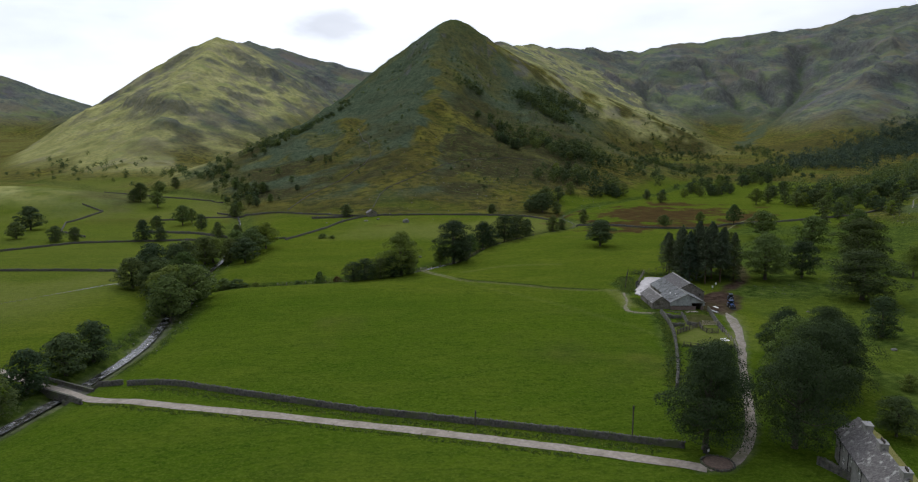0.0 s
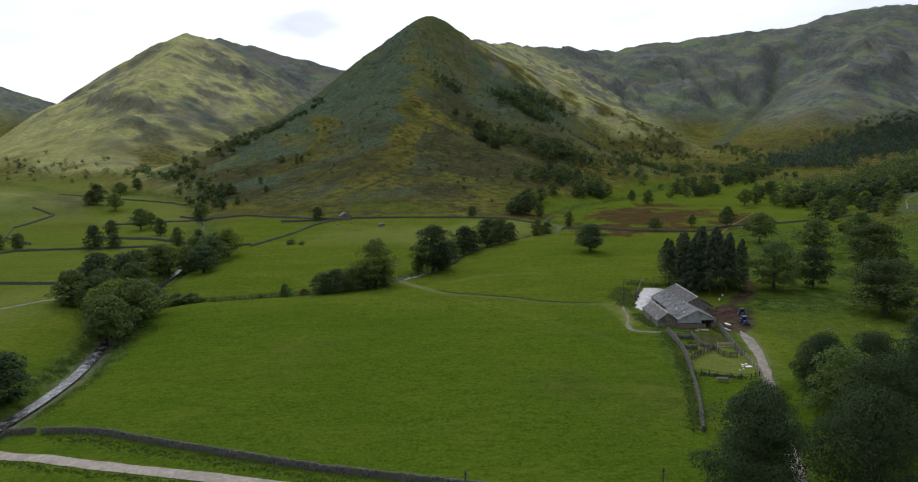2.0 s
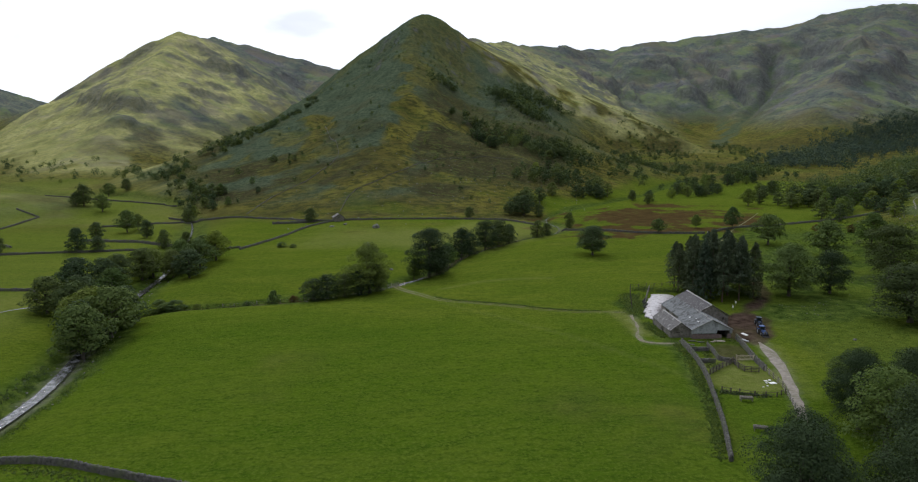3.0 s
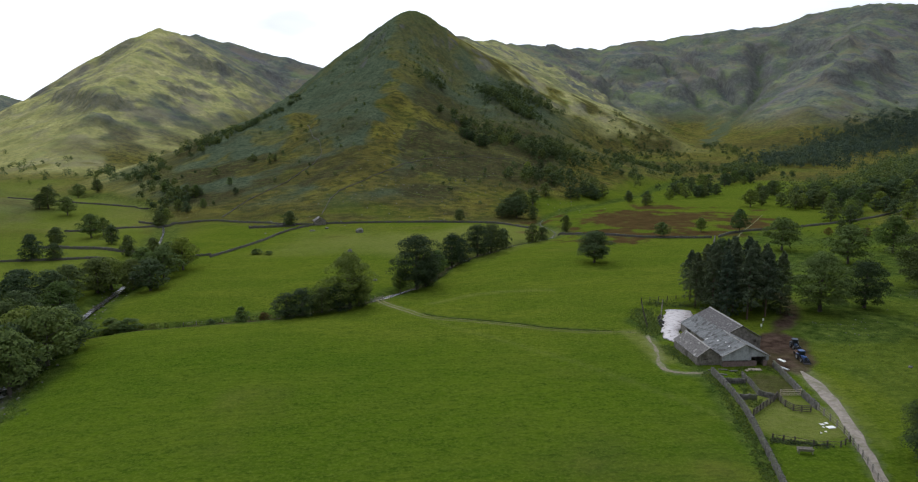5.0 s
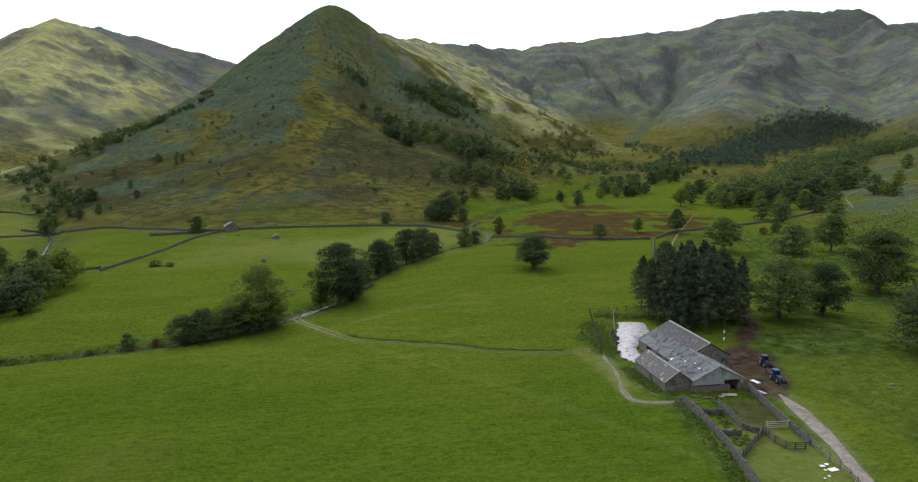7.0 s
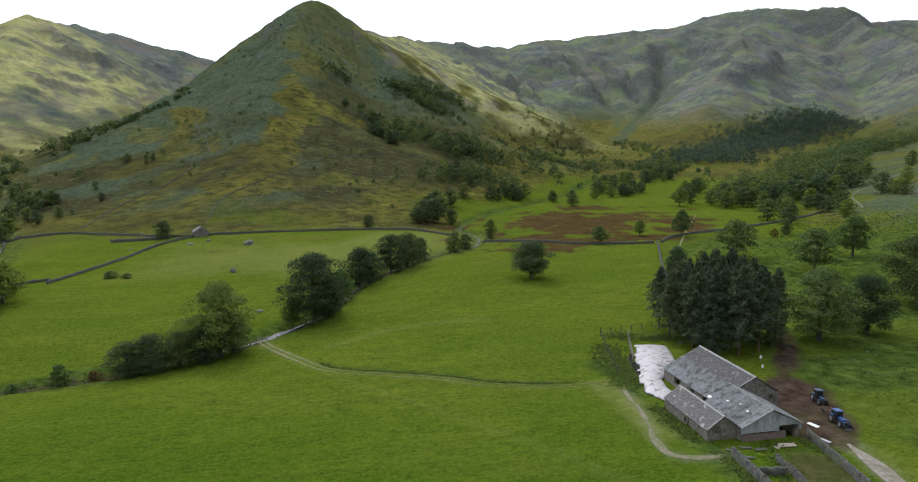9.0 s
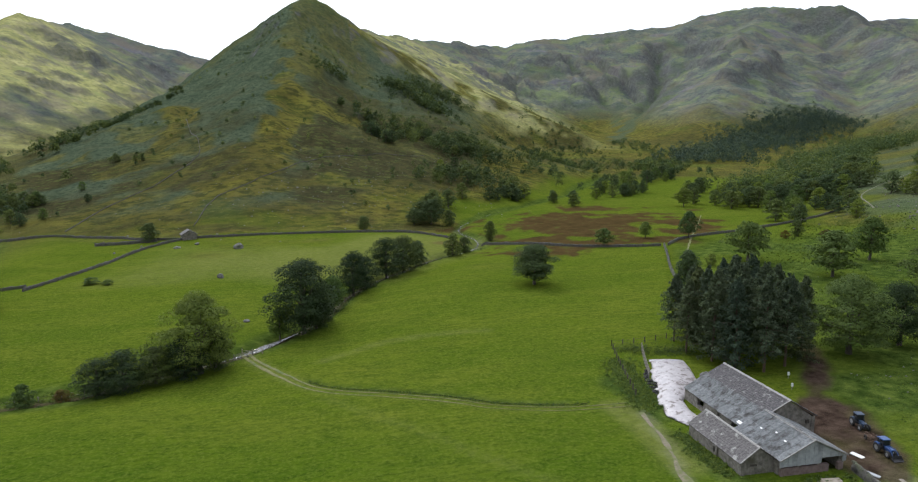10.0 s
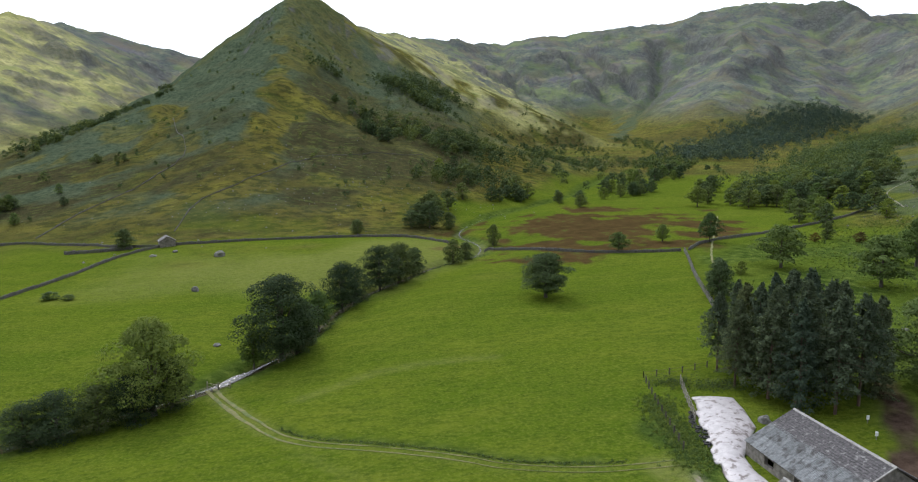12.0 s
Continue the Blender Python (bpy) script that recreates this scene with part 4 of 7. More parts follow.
def broadleaf(seed, height, spread, leaves, leaf, low=0.22, clumps=46, lean=0.0):
    """Trunk and crown of a spreading tree: limbs that carry rounded, uneven clumps of leaves."""
    global rng
    rng = np.random.default_rng(seed)
    paths, tips = [], []
    fork = height * (low + 0.08)
    r0 = height * 0.028
    top = np.array([lean * height, 0.02 * height, height * 0.8])
    paths.append([((0, 0, -0.4), r0 * 1.5), ((0, 0, height * 0.05), r0 * 1.1), ((lean * 0.3 * height, 0.01 * height, fork), r0 * 0.85), (tuple(top * (1, 1, 0.8)), r0 * 0.45), (tuple(top), r0 * 0.12)])
    for k in range(clumps):
        turn, up = 2.4 * k + rng.uniform(-0.4, 0.4), (k + 0.5) / clumps
        # an egg-shaped crown, widest below the middle, with uneven lobes
        z = height * (low + (0.93 - low) * up)
        wide = spread * (np.sin(np.pi * min(1, 0.16 + 0.84 * up)) ** 0.7) * (0.76 + 0.18 * np.sin(turn * 1.7 + seed) + rng.uniform(-0.14, 0.12))
        inner = 1.0 if k % 4 else 0.45
        tips.append(np.array([np.cos(turn) * wide * inner + lean * height * up, np.sin(turn) * wide * inner, z + rng.uniform(-0.04, 0.04) * height]))
    for k, tip in enumerate(tips):
        if k % (2 if leaf < 0.4 else 5) == 0:
            start = np.array([lean * 0.4 * height, 0, fork + (tip[2] - fork) * 0.45])
            mid = (start + tip) / 2 + np.array([0, 0, -0.05 * height])
            paths.append([(tuple(start), r0 * 0.42), (tuple(mid), r0 * 0.24), (tuple(tip), r0 * 0.06)])
    trunk = tubes(paths, 6 if leaf < 0.4 else 4)
    per = leaves // clumps
    centres, sizes, outs = [], [], []
    for tip in tips:
        r = height * rng.uniform(0.10, 0.19)
        q = rng.normal(0, 1, (per, 3))
        q /= np.linalg.norm(q, axis=1)[:, None]
        q[:, 2] = np.where(q[:, 2] < -0.15, -q[:, 2], q[:, 2])
        rad = r * rng.uniform(0.76, 1.06, (per, 1))
        centres.append(tip + q * rad * np.array([1.15, 1.15, 0.8]))
        sizes.append(leaf * rng.uniform(0.6, 1.3, per))
        outs.append(q)
    crown = sprays(np.concatenate(centres), np.concatenate(sizes), np.concatenate(outs), 0.0, 0.24)
    return raw_mesh("trunk", *trunk), raw_mesh("crown", *crown)


def pine(seed, height, spread, leaves, leaf, bare=0.35):
    """A tall pine: a straight trunk with flat, overlapping pads of needles on spreading boughs."""
    global rng
    rng = np.random.default_rng(seed)
    r0 = height * 0.0115
    sway = rng.uniform(-0.025, 0.025, 2) * height
    paths = [[((0, 0, -0.4), r0 * 1.25), ((0, 0, height * 0.4), r0 * 0.9), ((sway[0], sway[1], height * 0.75), r0 * 0.5), ((sway[0] * 1.4, sway[1] * 1.4, height * 0.97), r0 * 0.08)]]
    centres, sizes, outs = [], [], []
    boughs = 150
    per = leaves // boughs
    for k in range(boughs):
        up = (k + 0.5) / boughs
        z = height * (bare + (0.985 - bare) * up ** 0.9) + rng.normal(0, 0.01) * height
        turn = 2.4 * k + rng.uniform(-0.5, 0.5)
        reach = spread * (1 - up) ** 0.72 * min(1.0, 0.72 + 1.2 * up) * rng.uniform(0.45, 1.25) + 0.02 * height
        out, side = np.array([np.cos(turn), np.sin(turn), 0]), np.array([-np.sin(turn), np.cos(turn), 0])
        foot = np.array([sway[0] * up, sway[1] * up, z])
        tip = foot + out * reach + np.array([0, 0, rng.uniform(-0.045, 0.02) * height * (1 - 0.7 * up)])
        if k % 3 == 0:
            paths.append([(tuple(foot - (0, 0, 0.02 * height)), r0 * 0.24), (tuple((tip + foot) / 2), r0 * 0.16), (tuple(tip), r0 * 0.05)])
        u = rng.uniform(0.2, 1.0, (per, 1)) ** 0.75
        wide = 0.24 * reach * (1.15 - u) + 0.012 * height
        v = rng.uniform(-1, 1, (per, 1))
        puff = rng.normal(0, 1, (per, 1)) * 0.008 * height
        sag = -0.025 * height * v * v
        centres.append(foot * (1 - u) + tip * u + side * v * wide + np.array([0, 0, 1]) * (puff + sag))
        sizes.append(leaf * rng.uniform(0.6, 1.3, per))
        outs.append(out * 0.5 + side * v * 0.5 + np.array([0, 0, 0.4]) + rng.normal(0, 0.2, (per, 3)))
    return raw_mesh("trunk", *tubes(paths, 5)), raw_mesh("crown", *sprays(np.concatenate(centres), np.concatenate(sizes), np.concatenate(outs), 0.1, 0.45))


def shrub(seed, height, spread, leaves, leaf):
    """A bush with leaves down to the ground."""
    return broadleaf(seed, height, spread, leaves, leaf, 0.05, 26)


# Kinds of tree, each of a height of ten metres: trunk and crown meshes with their materials.
KINDS = {}


def kind_of(key, pair, bark, leaf):
    pair[0].materials.append(bark)
    pair[1].materials.append(leaf)
    KINDS.setdefault(key, []).append(pair)


for n in range(3):
    kind_of("great", broadleaf(230 + n, 10, 4.1, 17000, 0.108, 0.12, 42), BARK, LEAF_GREAT)
for n in range(3):
    kind_of("lane_tree", broadleaf(260 + n, 10, 4.2, 30000, 0.074, 0.12, 44), BARK, LEAF_GREAT)
kind_of("great_oak", broadleaf(240, 10, 4.0, 16000, 0.108, 0.14, 42), BARK, LEAF_OAK)
for n in range(2):
    kind_of("fine_alder", broadleaf(320 + n, 10, 3.7, 12000, 0.110, 0.03, 40), BARK, LEAF_GREAT)
for n in range(3):
    kind_of("oak", broadleaf(100 + n, 10, 4.8, 9000, 0.155, 0.18, 44), BARK, LEAF_OAK)
for n in range(3):
    kind_of("dark", broadleaf(200 + n, 10, 4.2, 9000, 0.150, 0.14, 44), BARK, LEAF_DARK)
for n in range(3):
    kind_of("alder", broadleaf(300 + n, 10, 3.7, 8000, 0.145, 0.04, 42), BARK, LEAF_DARK)
for n in range(2):
    kind_of("ash", broadleaf(400 + n, 10, 3.9, 8000, 0.130, 0.24, 36), BARK, LEAF_ASH)
kind_of("lone_oak", broadleaf(173, 10, 4.5, 18000, 0.125, 0.17, 50), BARK, LEAF_DARK)
for n in range(2):
    kind_of("mid_oak", broadleaf(150 + n, 10, 4.8, 4600, 0.225, 0.18, 40), BARK, LEAF_OAK)
    kind_of("mid_dark", broadleaf(250 + n, 10, 4.2, 4600, 0.225, 0.12, 40), BARK, LEAF_DARK)
    kind_of("mid_alder", broadleaf(350 + n, 10, 3.7, 4200, 0.220, 0.06, 40), BARK, LEAF_DARK)
    kind_of("mid_ash", broadleaf(450 + n, 10, 3.9, 4000, 0.220, 0.18, 36), BARK, LEAF_ASH)
for n in range(4):
    kind_of("pine", pine(500 + n, 10, (2.3, 2.5, 2.4, 2.6)[n], 12000, 0.085, (0.04, 0.08, 0.20, 0.30)[n]), PINE_BARK, NEEDLE)
for n in range(3):
    kind_of("bush", shrub(600 + n, 10, 5.4, 3400, 0.28), BARK, LEAF_OAK)
kind_of("rust", shrub(640, 10, 5.4, 3000, 0.28), BARK, RUST_LEAF)
for n in range(4):
    kind_of("far_oak", broadleaf(700 + n, 10, 4.4, 1400, 0.36, 0.08, 24), BARK, LEAF_FAR)
for n in range(3):
    kind_of("far_dark", broadleaf(720 + n, 10, 4.2, 1400, 0.36, 0.06, 24), BARK, LEAF_DARK)
for n in range(2):
    kind_of("far_ash", broadleaf(740 + n, 10, 4.0, 1300, 0.36, 0.08, 22), BARK, LEAF_ASH)

WORDS = {
    "fine_alder": ("tree", "dark green alder leafy to the bank", "tree"),
    "lane_tree": ("tree", "large dark green broadleaf tree beside the lane", "tree"),
    "great": ("tree", "large dense dark green broadleaf tree", "tree"),
    "great_oak": ("tree", "large leafy green tree with rounded crown", "tree"),
    "lone_oak": ("tree", "lone broad oak in the middle of the meadow", "tree"),
    "oak": ("tree", "broad green oak with a leafy rounded crown", "tree"),
    "dark": ("tree", "dense dark green broadleaf tree with full crown", "tree"),
    "alder": ("tree", "dark green alder leafy to the bank", "tree"),
    "ash": ("tree", "light green ash with an airy crown", "tree"),
    "pine": ("pine_tree", "tall dark green pine with bare reddish trunk", "tree"),
    "bush": ("bush", "low rounded green bush on rough grass", "bush"),
    "rust": ("bush", "low bush with rusty brown leaves", "bush"),
    "far_oak": ("tree", "small green tree on the fellside", "tree"),
    "far_dark": ("tree", "small dark green tree on the fellside", "tree"),
    "far_ash": ("tree", "small pale green tree on the fellside", "tree"),
}
planted = 0


def plant(kind, x, y, height, wide=1.0, group="", label=""):
    """One tree of that kind on the ground, turned its own way."""
    global planted
    planted += 1
    name, words, category = WORDS[kind]
    if "mid_" + kind in KINDS and (y > 238 or x < -76):
        kind = "mid_" + kind
    trunk, crown = KINDS[kind][planted % len(KINDS[kind])]
    ob = thing(name, x, y, height_at(x, y) - 0.05, (planted * 137.5) % 360, label or words, category, group)
    s = height / 10.0
    ob.scale = (s * wide, s * wide, s)
    link("trunk", trunk, None, ob)
    link("crown", crown, None, ob)
    return ob


# ---- dry stone walls ----
def wall_mesh(line, height, width, gap, seed):
    p, n = normals(stepped(line, gap))
    count = len(p)
    shape = np.array([(-0.62, -0.5), (-0.5, 0.45), (-0.38, 0.92), (-0.16, 1.06), (0.16, 1.06), (0.38, 0.92), (0.5, 0.45), (0.62, -0.5)])
    r = np.random.default_rng(seed)
    off = shape[None, :, 0] * width + r.normal(0, 0.05, (count, 8))
    up = shape[None, :, 1] * height
    up = up + (shape[None, :, 1] > 0.8) * (r.normal(0, 0.09, (count, 1)) + 0.09 * value_noise(p[:, :1] / 5, p[:, 1:] / 5, seed)) * height
    x, y = p[:, :1] + n[:, :1] * off, p[:, 1:] + n[:, 1:] * off
    z = ground_height(p[:, 0], p[:, 1])[:, None] + up
    k = np.arange(count - 1)[:, None] * 8 + np.arange(7)
    f = np.stack([k, k + 8, k + 9, k + 1], -1).reshape(-1, 4)
    caps = np.array([(0, 1, 6, 7), (1, 2, 5, 6), (2, 3, 4, 5)])
    return raw_mesh("wall_body", np.stack([x, y, z], -1), np.concatenate([f, caps, caps[:, ::-1] + 8 * (count - 1)]))


def cope_mesh(line, height, width, seed):
    """A row of upright cope stones, each its own tilted block."""
    r = np.random.default_rng(seed)
    p, n = normals(stepped(line, 0.34))
    d = np.stack([n[:, 1], -n[:, 0]], 1)
    corners = np.array([(sx, sy, sz) for sz in (0, 1) for sy in (-1, 1) for sx in (-1, 1)], float)
    count = len(p)
    long = r.uniform(0.10, 0.15, count)
    wide = r.uniform(0.20, 0.32, count) * width / 0.6
    tall = r.uniform(0.10, 0.26, count)
    tilt = r.normal(0, 0.10, count)
    c = corners[None] * np.stack([long, wide, tall], 1)[:, None]
    c[..., :2] *= np.where(corners[None, :, 2:] > 0, 0.78, 1.0)
    a = c[..., 0] + tilt[:, None] * c[..., 2]
    z0 = ground_height(p[:, 0], p[:, 1]) + height * 0.94
    v = np.stack([p[:, :1] + d[:, :1] * a + n[:, :1] * c[..., 1], p[:, 1:] + d[:, 1:] * a + n[:, 1:] * c[..., 1], z0[:, None] + c[..., 2]], -1)
    f = np.array([(0, 1, 5, 4), (1, 3, 7, 5), (3, 2, 6, 7), (2, 0, 4, 6), (4, 5, 7, 6)])
    keep = r.uniform(0, 1, count) > 0.05
    v = v[keep]
    return raw_mesh("cope_stones", v, (np.arange(len(v))[:, None, None] * 8 + f).reshape(-1, 4))


walls_made = 0


def dry_stone_wall(line, height=0.9, width=0.50, gap=0.5, cope=True, label="grey dry stone field wall with rough cope", group="field walls"):
    global walls_made
    walls_made += 1
    ob = tagged(thing("dry_stone_wall", 0, 0, 0), label, "stone wall", group)
    link("wall_body", wall_mesh(line, height, width, gap, 40 + walls_made), WALL_STONE, ob)
    if cope:
        tagged(link("cope_stones", cope_mesh(line, height, width, 90 + walls_made), WALL_STONE, ob), kind="stuff")
    return ob


dry_stone_wall(rounded(((-63, 121.5), (-53, 118.5), (-42, 113.5), (-28, 107.8), (-13, 102.8), (2, 98.6), (15, 94.6), (25, 91.2), (32, 89)), 1), label="long grey dry stone wall beside the lane")
dry_stone_wall(((-74, 124.5), (-69, 123), (-64.5, 122.6)), label="short stone wall end beside the river bridge")
dry_stone_wall(rounded(((50, 160.5), (49.2, 152), (47.4, 142), (44.4, 131), (41.5, 121), (38, 111)), 1), 0.95, 0.48, 0.4, label="grey dry stone wall between meadow and sheep pens")
dry_stone_wall(rounded(((62.6, 163.2), (61.2, 156.5), (59.6, 149), (58.8, 143.4)), 1), 0.95, 0.46, 0.4, label="grey stone wall of the sheep pens beside the track", group="sheep pen walls")
PEN = ("low grey stone wall dividing the sheep pens", "sheep pen walls")
for line in (((49.9, 155.4), (53.2, 154.8)), ((48.8, 148.3), (51.6, 147.9)), ((54.3, 158.0), (53.8, 154), (53.0, 149.8), (54.4, 148.1))):
    dry_stone_wall(line, 0.75, 0.38, 0.4, label=PEN[0], group=PEN[1])
dry_stone_wall(((-73, 117.3), (-70, 115.6), (-67.5, 113.6)), 0.8, 0.5, label="low tumbled wall beside the lane bend")
# walls farther up the valley
far = dict(gap=1.0, cope=False)
dry_stone_wall(rounded(((-150, 412), (-117, 405), (-103, 402), (-88, 392), (-75, 384), (-70, 377), (-58, 371), (-46, 372), (-26, 375), (-6, 376.5), (12, 378), (27, 377), (43, 371), (52, 359)), 1), 0.9, 0.42, **far)
dry_stone_wall(rounded(((61, 345), (67, 340), (78, 327), (88, 318.5), (100, 313), (116, 309.5)), 1), 0.85, 0.42, **far)
dry_stone_wall(rounded(((-79, 300), (-76, 310), (-69, 329), (-63, 354), (-57, 364), (-51, 370)), 1), 0.85, 0.42, **far)
dry_stone_wall(rounded(((-108, 306), (-94, 303), (-85, 304), (-80, 305)), 1), 0.85, 0.42, **far)
dry_stone_wall(((-82, 370), (-70, 369), (-60, 370)), 1.05, 0.6, label="stone sheepfold wall below the fell", **far)
dry_stone_wall(rounded(((117.5, 310), (110, 294), (102, 278), (92, 255), (84.5, 238), (82, 228)), 1), 0.9, 0.5)
dry_stone_wall(rounded(((119, 310), (130, 321), (160, 332), (201, 352), (240, 366)), 1), 0.9, 0.5, **far)
dry_stone_wall(((-190, 236), (-165, 235), (-143, 235.5), (-122, 233.5), (-112, 217)), 0.85, 0.42, **far)
dry_stone_wall(((-240, 262), (-194, 279), (-175, 300), (-147, 305), (-120, 308)), 0.85, 0.42, **far)
dry_stone_wall(((-180, 318), (-203, 337), (-218, 367), (-214, 399), (-232, 410)), 0.85, 0.42, **far)
dry_stone_wall(((-172, 380), (-152, 388), (-135, 410), (-117, 406)), 0.85, 0.42, **far)
dry_stone_wall(((-250, 470), (-215, 462), (-160, 452)), 0.85, 0.42, **far)
dry_stone_wall(((-160, 335), (-135, 330), (-112, 322)), 1.1, 0.7, **far)
dry_stone_wall(rounded(((-106, 410), (-101, 435), (-92, 451), (-80, 468), (-68, 507), (-68, 523), (-80, 557), (-90, 600)), 1), 0.42, 0.32, label="old stone wall climbing the bracken fell", **far)
dry_stone_wall(rounded(((-52, 399), (-50, 431), (-37, 446), (-25, 462), (-2, 503), (23, 517), (67, 533)), 1), 0.36, 0.3, label="old stone wall crossing the fell spur", **far)


# ---- trees by name of place ----
RIVERSIDE, BECKSIDE, PINES, SLOPE, FELL = "trees along the river", "trees along the beck", "pines behind the barn", "trees on the pasture slope", "trees on the fellside"
for kind, x, y, h, w in (("alder", -80.5, 108, 9.2, 1.0), ("alder", -81, 119.5, 8.0, 1.05), ("dark", -79.5, 129.5, 8.0, 1.1), ("alder", -78.5, 138, 8.4, 1.05), ("oak", -77, 173, 11.2, 0.95), ("alder", -81, 181, 10.5, 1.0),
                         ("oak", -84, 190, 11.5, 1.0), ("alder", -92, 199, 11, 1.0), ("dark", -98, 214, 10, 1.0), ("ash", -95, 226, 9, 1.0), ("alder", -105, 224, 10, 1.0), 
                         ("alder", -101, 243, 9.5, 1.0), ("dark", -98, 253, 10, 1.0), ("alder", -90, 259, 9, 1.0), ("oak", -84, 268, 10, 1.0), ("ash", -82, 280, 10, 1.0), ("oak", -88, 284, 9, 1.0), ("bush", -77, 214.5, 3.4, 1.5), ("bush", -73, 214.5, 3.0, 1.5), ("oak", -77, 186, 11, 1.0), ("alder", -79, 198, 9.5, 1.1), ("dark", -85, 208, 8, 1.1), ("alder", -100, 232, 10, 1.1),
                         ("dark", -82, 252, 9, 1.1), ("dark", -110, 236, 9, 1.1), ("ash", -92, 272, 9.5, 1.0), ("oak", -98, 262, 9.5, 1.1), ("alder", -104, 208, 9.5, 1.1)):
    plant(kind, x, y, h * 1.08, w * 1.15, RIVERSIDE)
for kind, x, y, h, w in (("fine_alder", -35, 217.5, 6.4, 1.5), ("fine_alder", -31, 218, 7.0, 1.5), ("fine_alder", -26.5, 220, 6.8, 1.5), ("great_oak", -19.6, 223, 14.6, 1.05), ("fine_alder", -22, 221.5, 7.5, 1.3), ("fine_alder", -17.5, 225.5, 8, 1.1), ("great", -2, 243.5, 16.2, 1.1), ("ash", -7, 242.5, 7.0, 0.8), ("fine_alder", 0.5, 246.5, 8.5, 1.0),
                         ("fine_alder", 1.5, 253, 9.5, 0.9), ("ash", 4.5, 264, 9, 0.9), ("great", 10, 279, 12, 0.95), ("fine_alder", 13.5, 287, 9.5, 1.0), ("great", 20.5, 297, 12.2, 1.05), ("great", 26.5, 304.5, 11.4, 1.1), ("alder", 32, 314, 8.6, 1.1),
                         ("alder", 46, 325, 7.5, 1.1), ("alder", 51, 330, 6, 1.1), ("alder", 66, 352, 7.5, 0.9), ("bush", -46, 216, 4.2, 0.9), ("bush", -53, 214.5, 2, 1.2), ("rust", -40.5, 217, 2.4, 1.2), ("bush", -66, 212, 2, 1.4)):
    plant(kind, x, y, h, w, BECKSIDE)
plant("lone_oak", 57.2, 267.5, 10.5, 1.28)
for x, y, h, w in ((69, 196, 17, 1.0), (73, 194, 18, 1.0), (78, 195.5, 17, 1.05), (83, 198, 16, 1.0), (68, 201, 18, 1.0), (72.5, 200, 19, 0.95), (77.5, 201, 18, 1.0), (82, 204, 17, 1.0), (70, 206, 17, 1.0),
                   (75, 206, 19, 1.0), (80, 208.5, 18, 1.0), (71, 211.5, 16, 1.05), (76, 212, 17, 1.0), (66, 206, 15, 1.0), (67.5, 213, 14, 1.0), (80, 216, 15, 1.0), (73, 216, 15, 1.0)):
    plant("pine", x, y, h * 0.93, w, PINES)
for kind, x, y, h, w in (("lane_tree", 34.7, 88.5, 15.2, 0.95), ("lane_tree", 40.0, 98.5, 11.8, 0.95), ("lane_tree", 47.3, 88.5, 14.8, 0.92), ("lane_tree", 55.6, 98.5, 15.0, 0.92), ("ash", 58, 110, 12.4, 1.1), ("lane_tree", 60.5, 119.5, 11.6, 0.9), ("lane_tree", 64.5, 127, 9.2, 1.0),
                         ("lane_tree", 66.5, 117, 12.2, 0.92), ("lane_tree", 63.5, 106, 12.8, 0.92), ("dark", 70, 122, 10.4, 0.95)):
    plant(kind, x, y, h, w, "trees beside the farm track")
for kind, x, y, h, w in (("dark", 63.5, 91.5, 6.0, 1.15), ("great", 106.5, 172, 13.0, 1.6), ("alder", 91, 139, 8.8, 1.1), ("bush", 77, 109, 3, 1.0), ("great_oak", 92.7, 198.2, 13.6, 1.25), ("great", 104.5, 199.6, 11.4, 1.05), ("great", 131, 214, 16, 1.25),
                         ("oak", 134.5, 251.5, 12.2, 1.1), ("ash", 162, 269, 12.5, 1.0), ("oak", 127, 277, 11.5, 1.15), ("ash", 136, 196, 9.5, 1.0), ("bush", 113, 274, 3.6, 0.9), ("alder", 94, 254, 9, 0.9), ("alder", 97, 259, 8, 0.9),
                         ("oak", 98, 316, 6.2, 1.1), ("ash", 119, 327, 6.2, 1.0), ("oak", 133, 321, 9.6, 0.8), ("oak", 187, 419, 10, 1.0), ("rust", 178, 306, 3.4, 1.2), ("alder", 174, 316, 6, 1.0), ("bush", 190, 300, 3.0, 1.3),
                         ("rust", 166, 312, 3.0, 1.0), ("bush", 92, 222, 3, 1.0)):
    plant(kind, x, y, h, w, SLOPE)
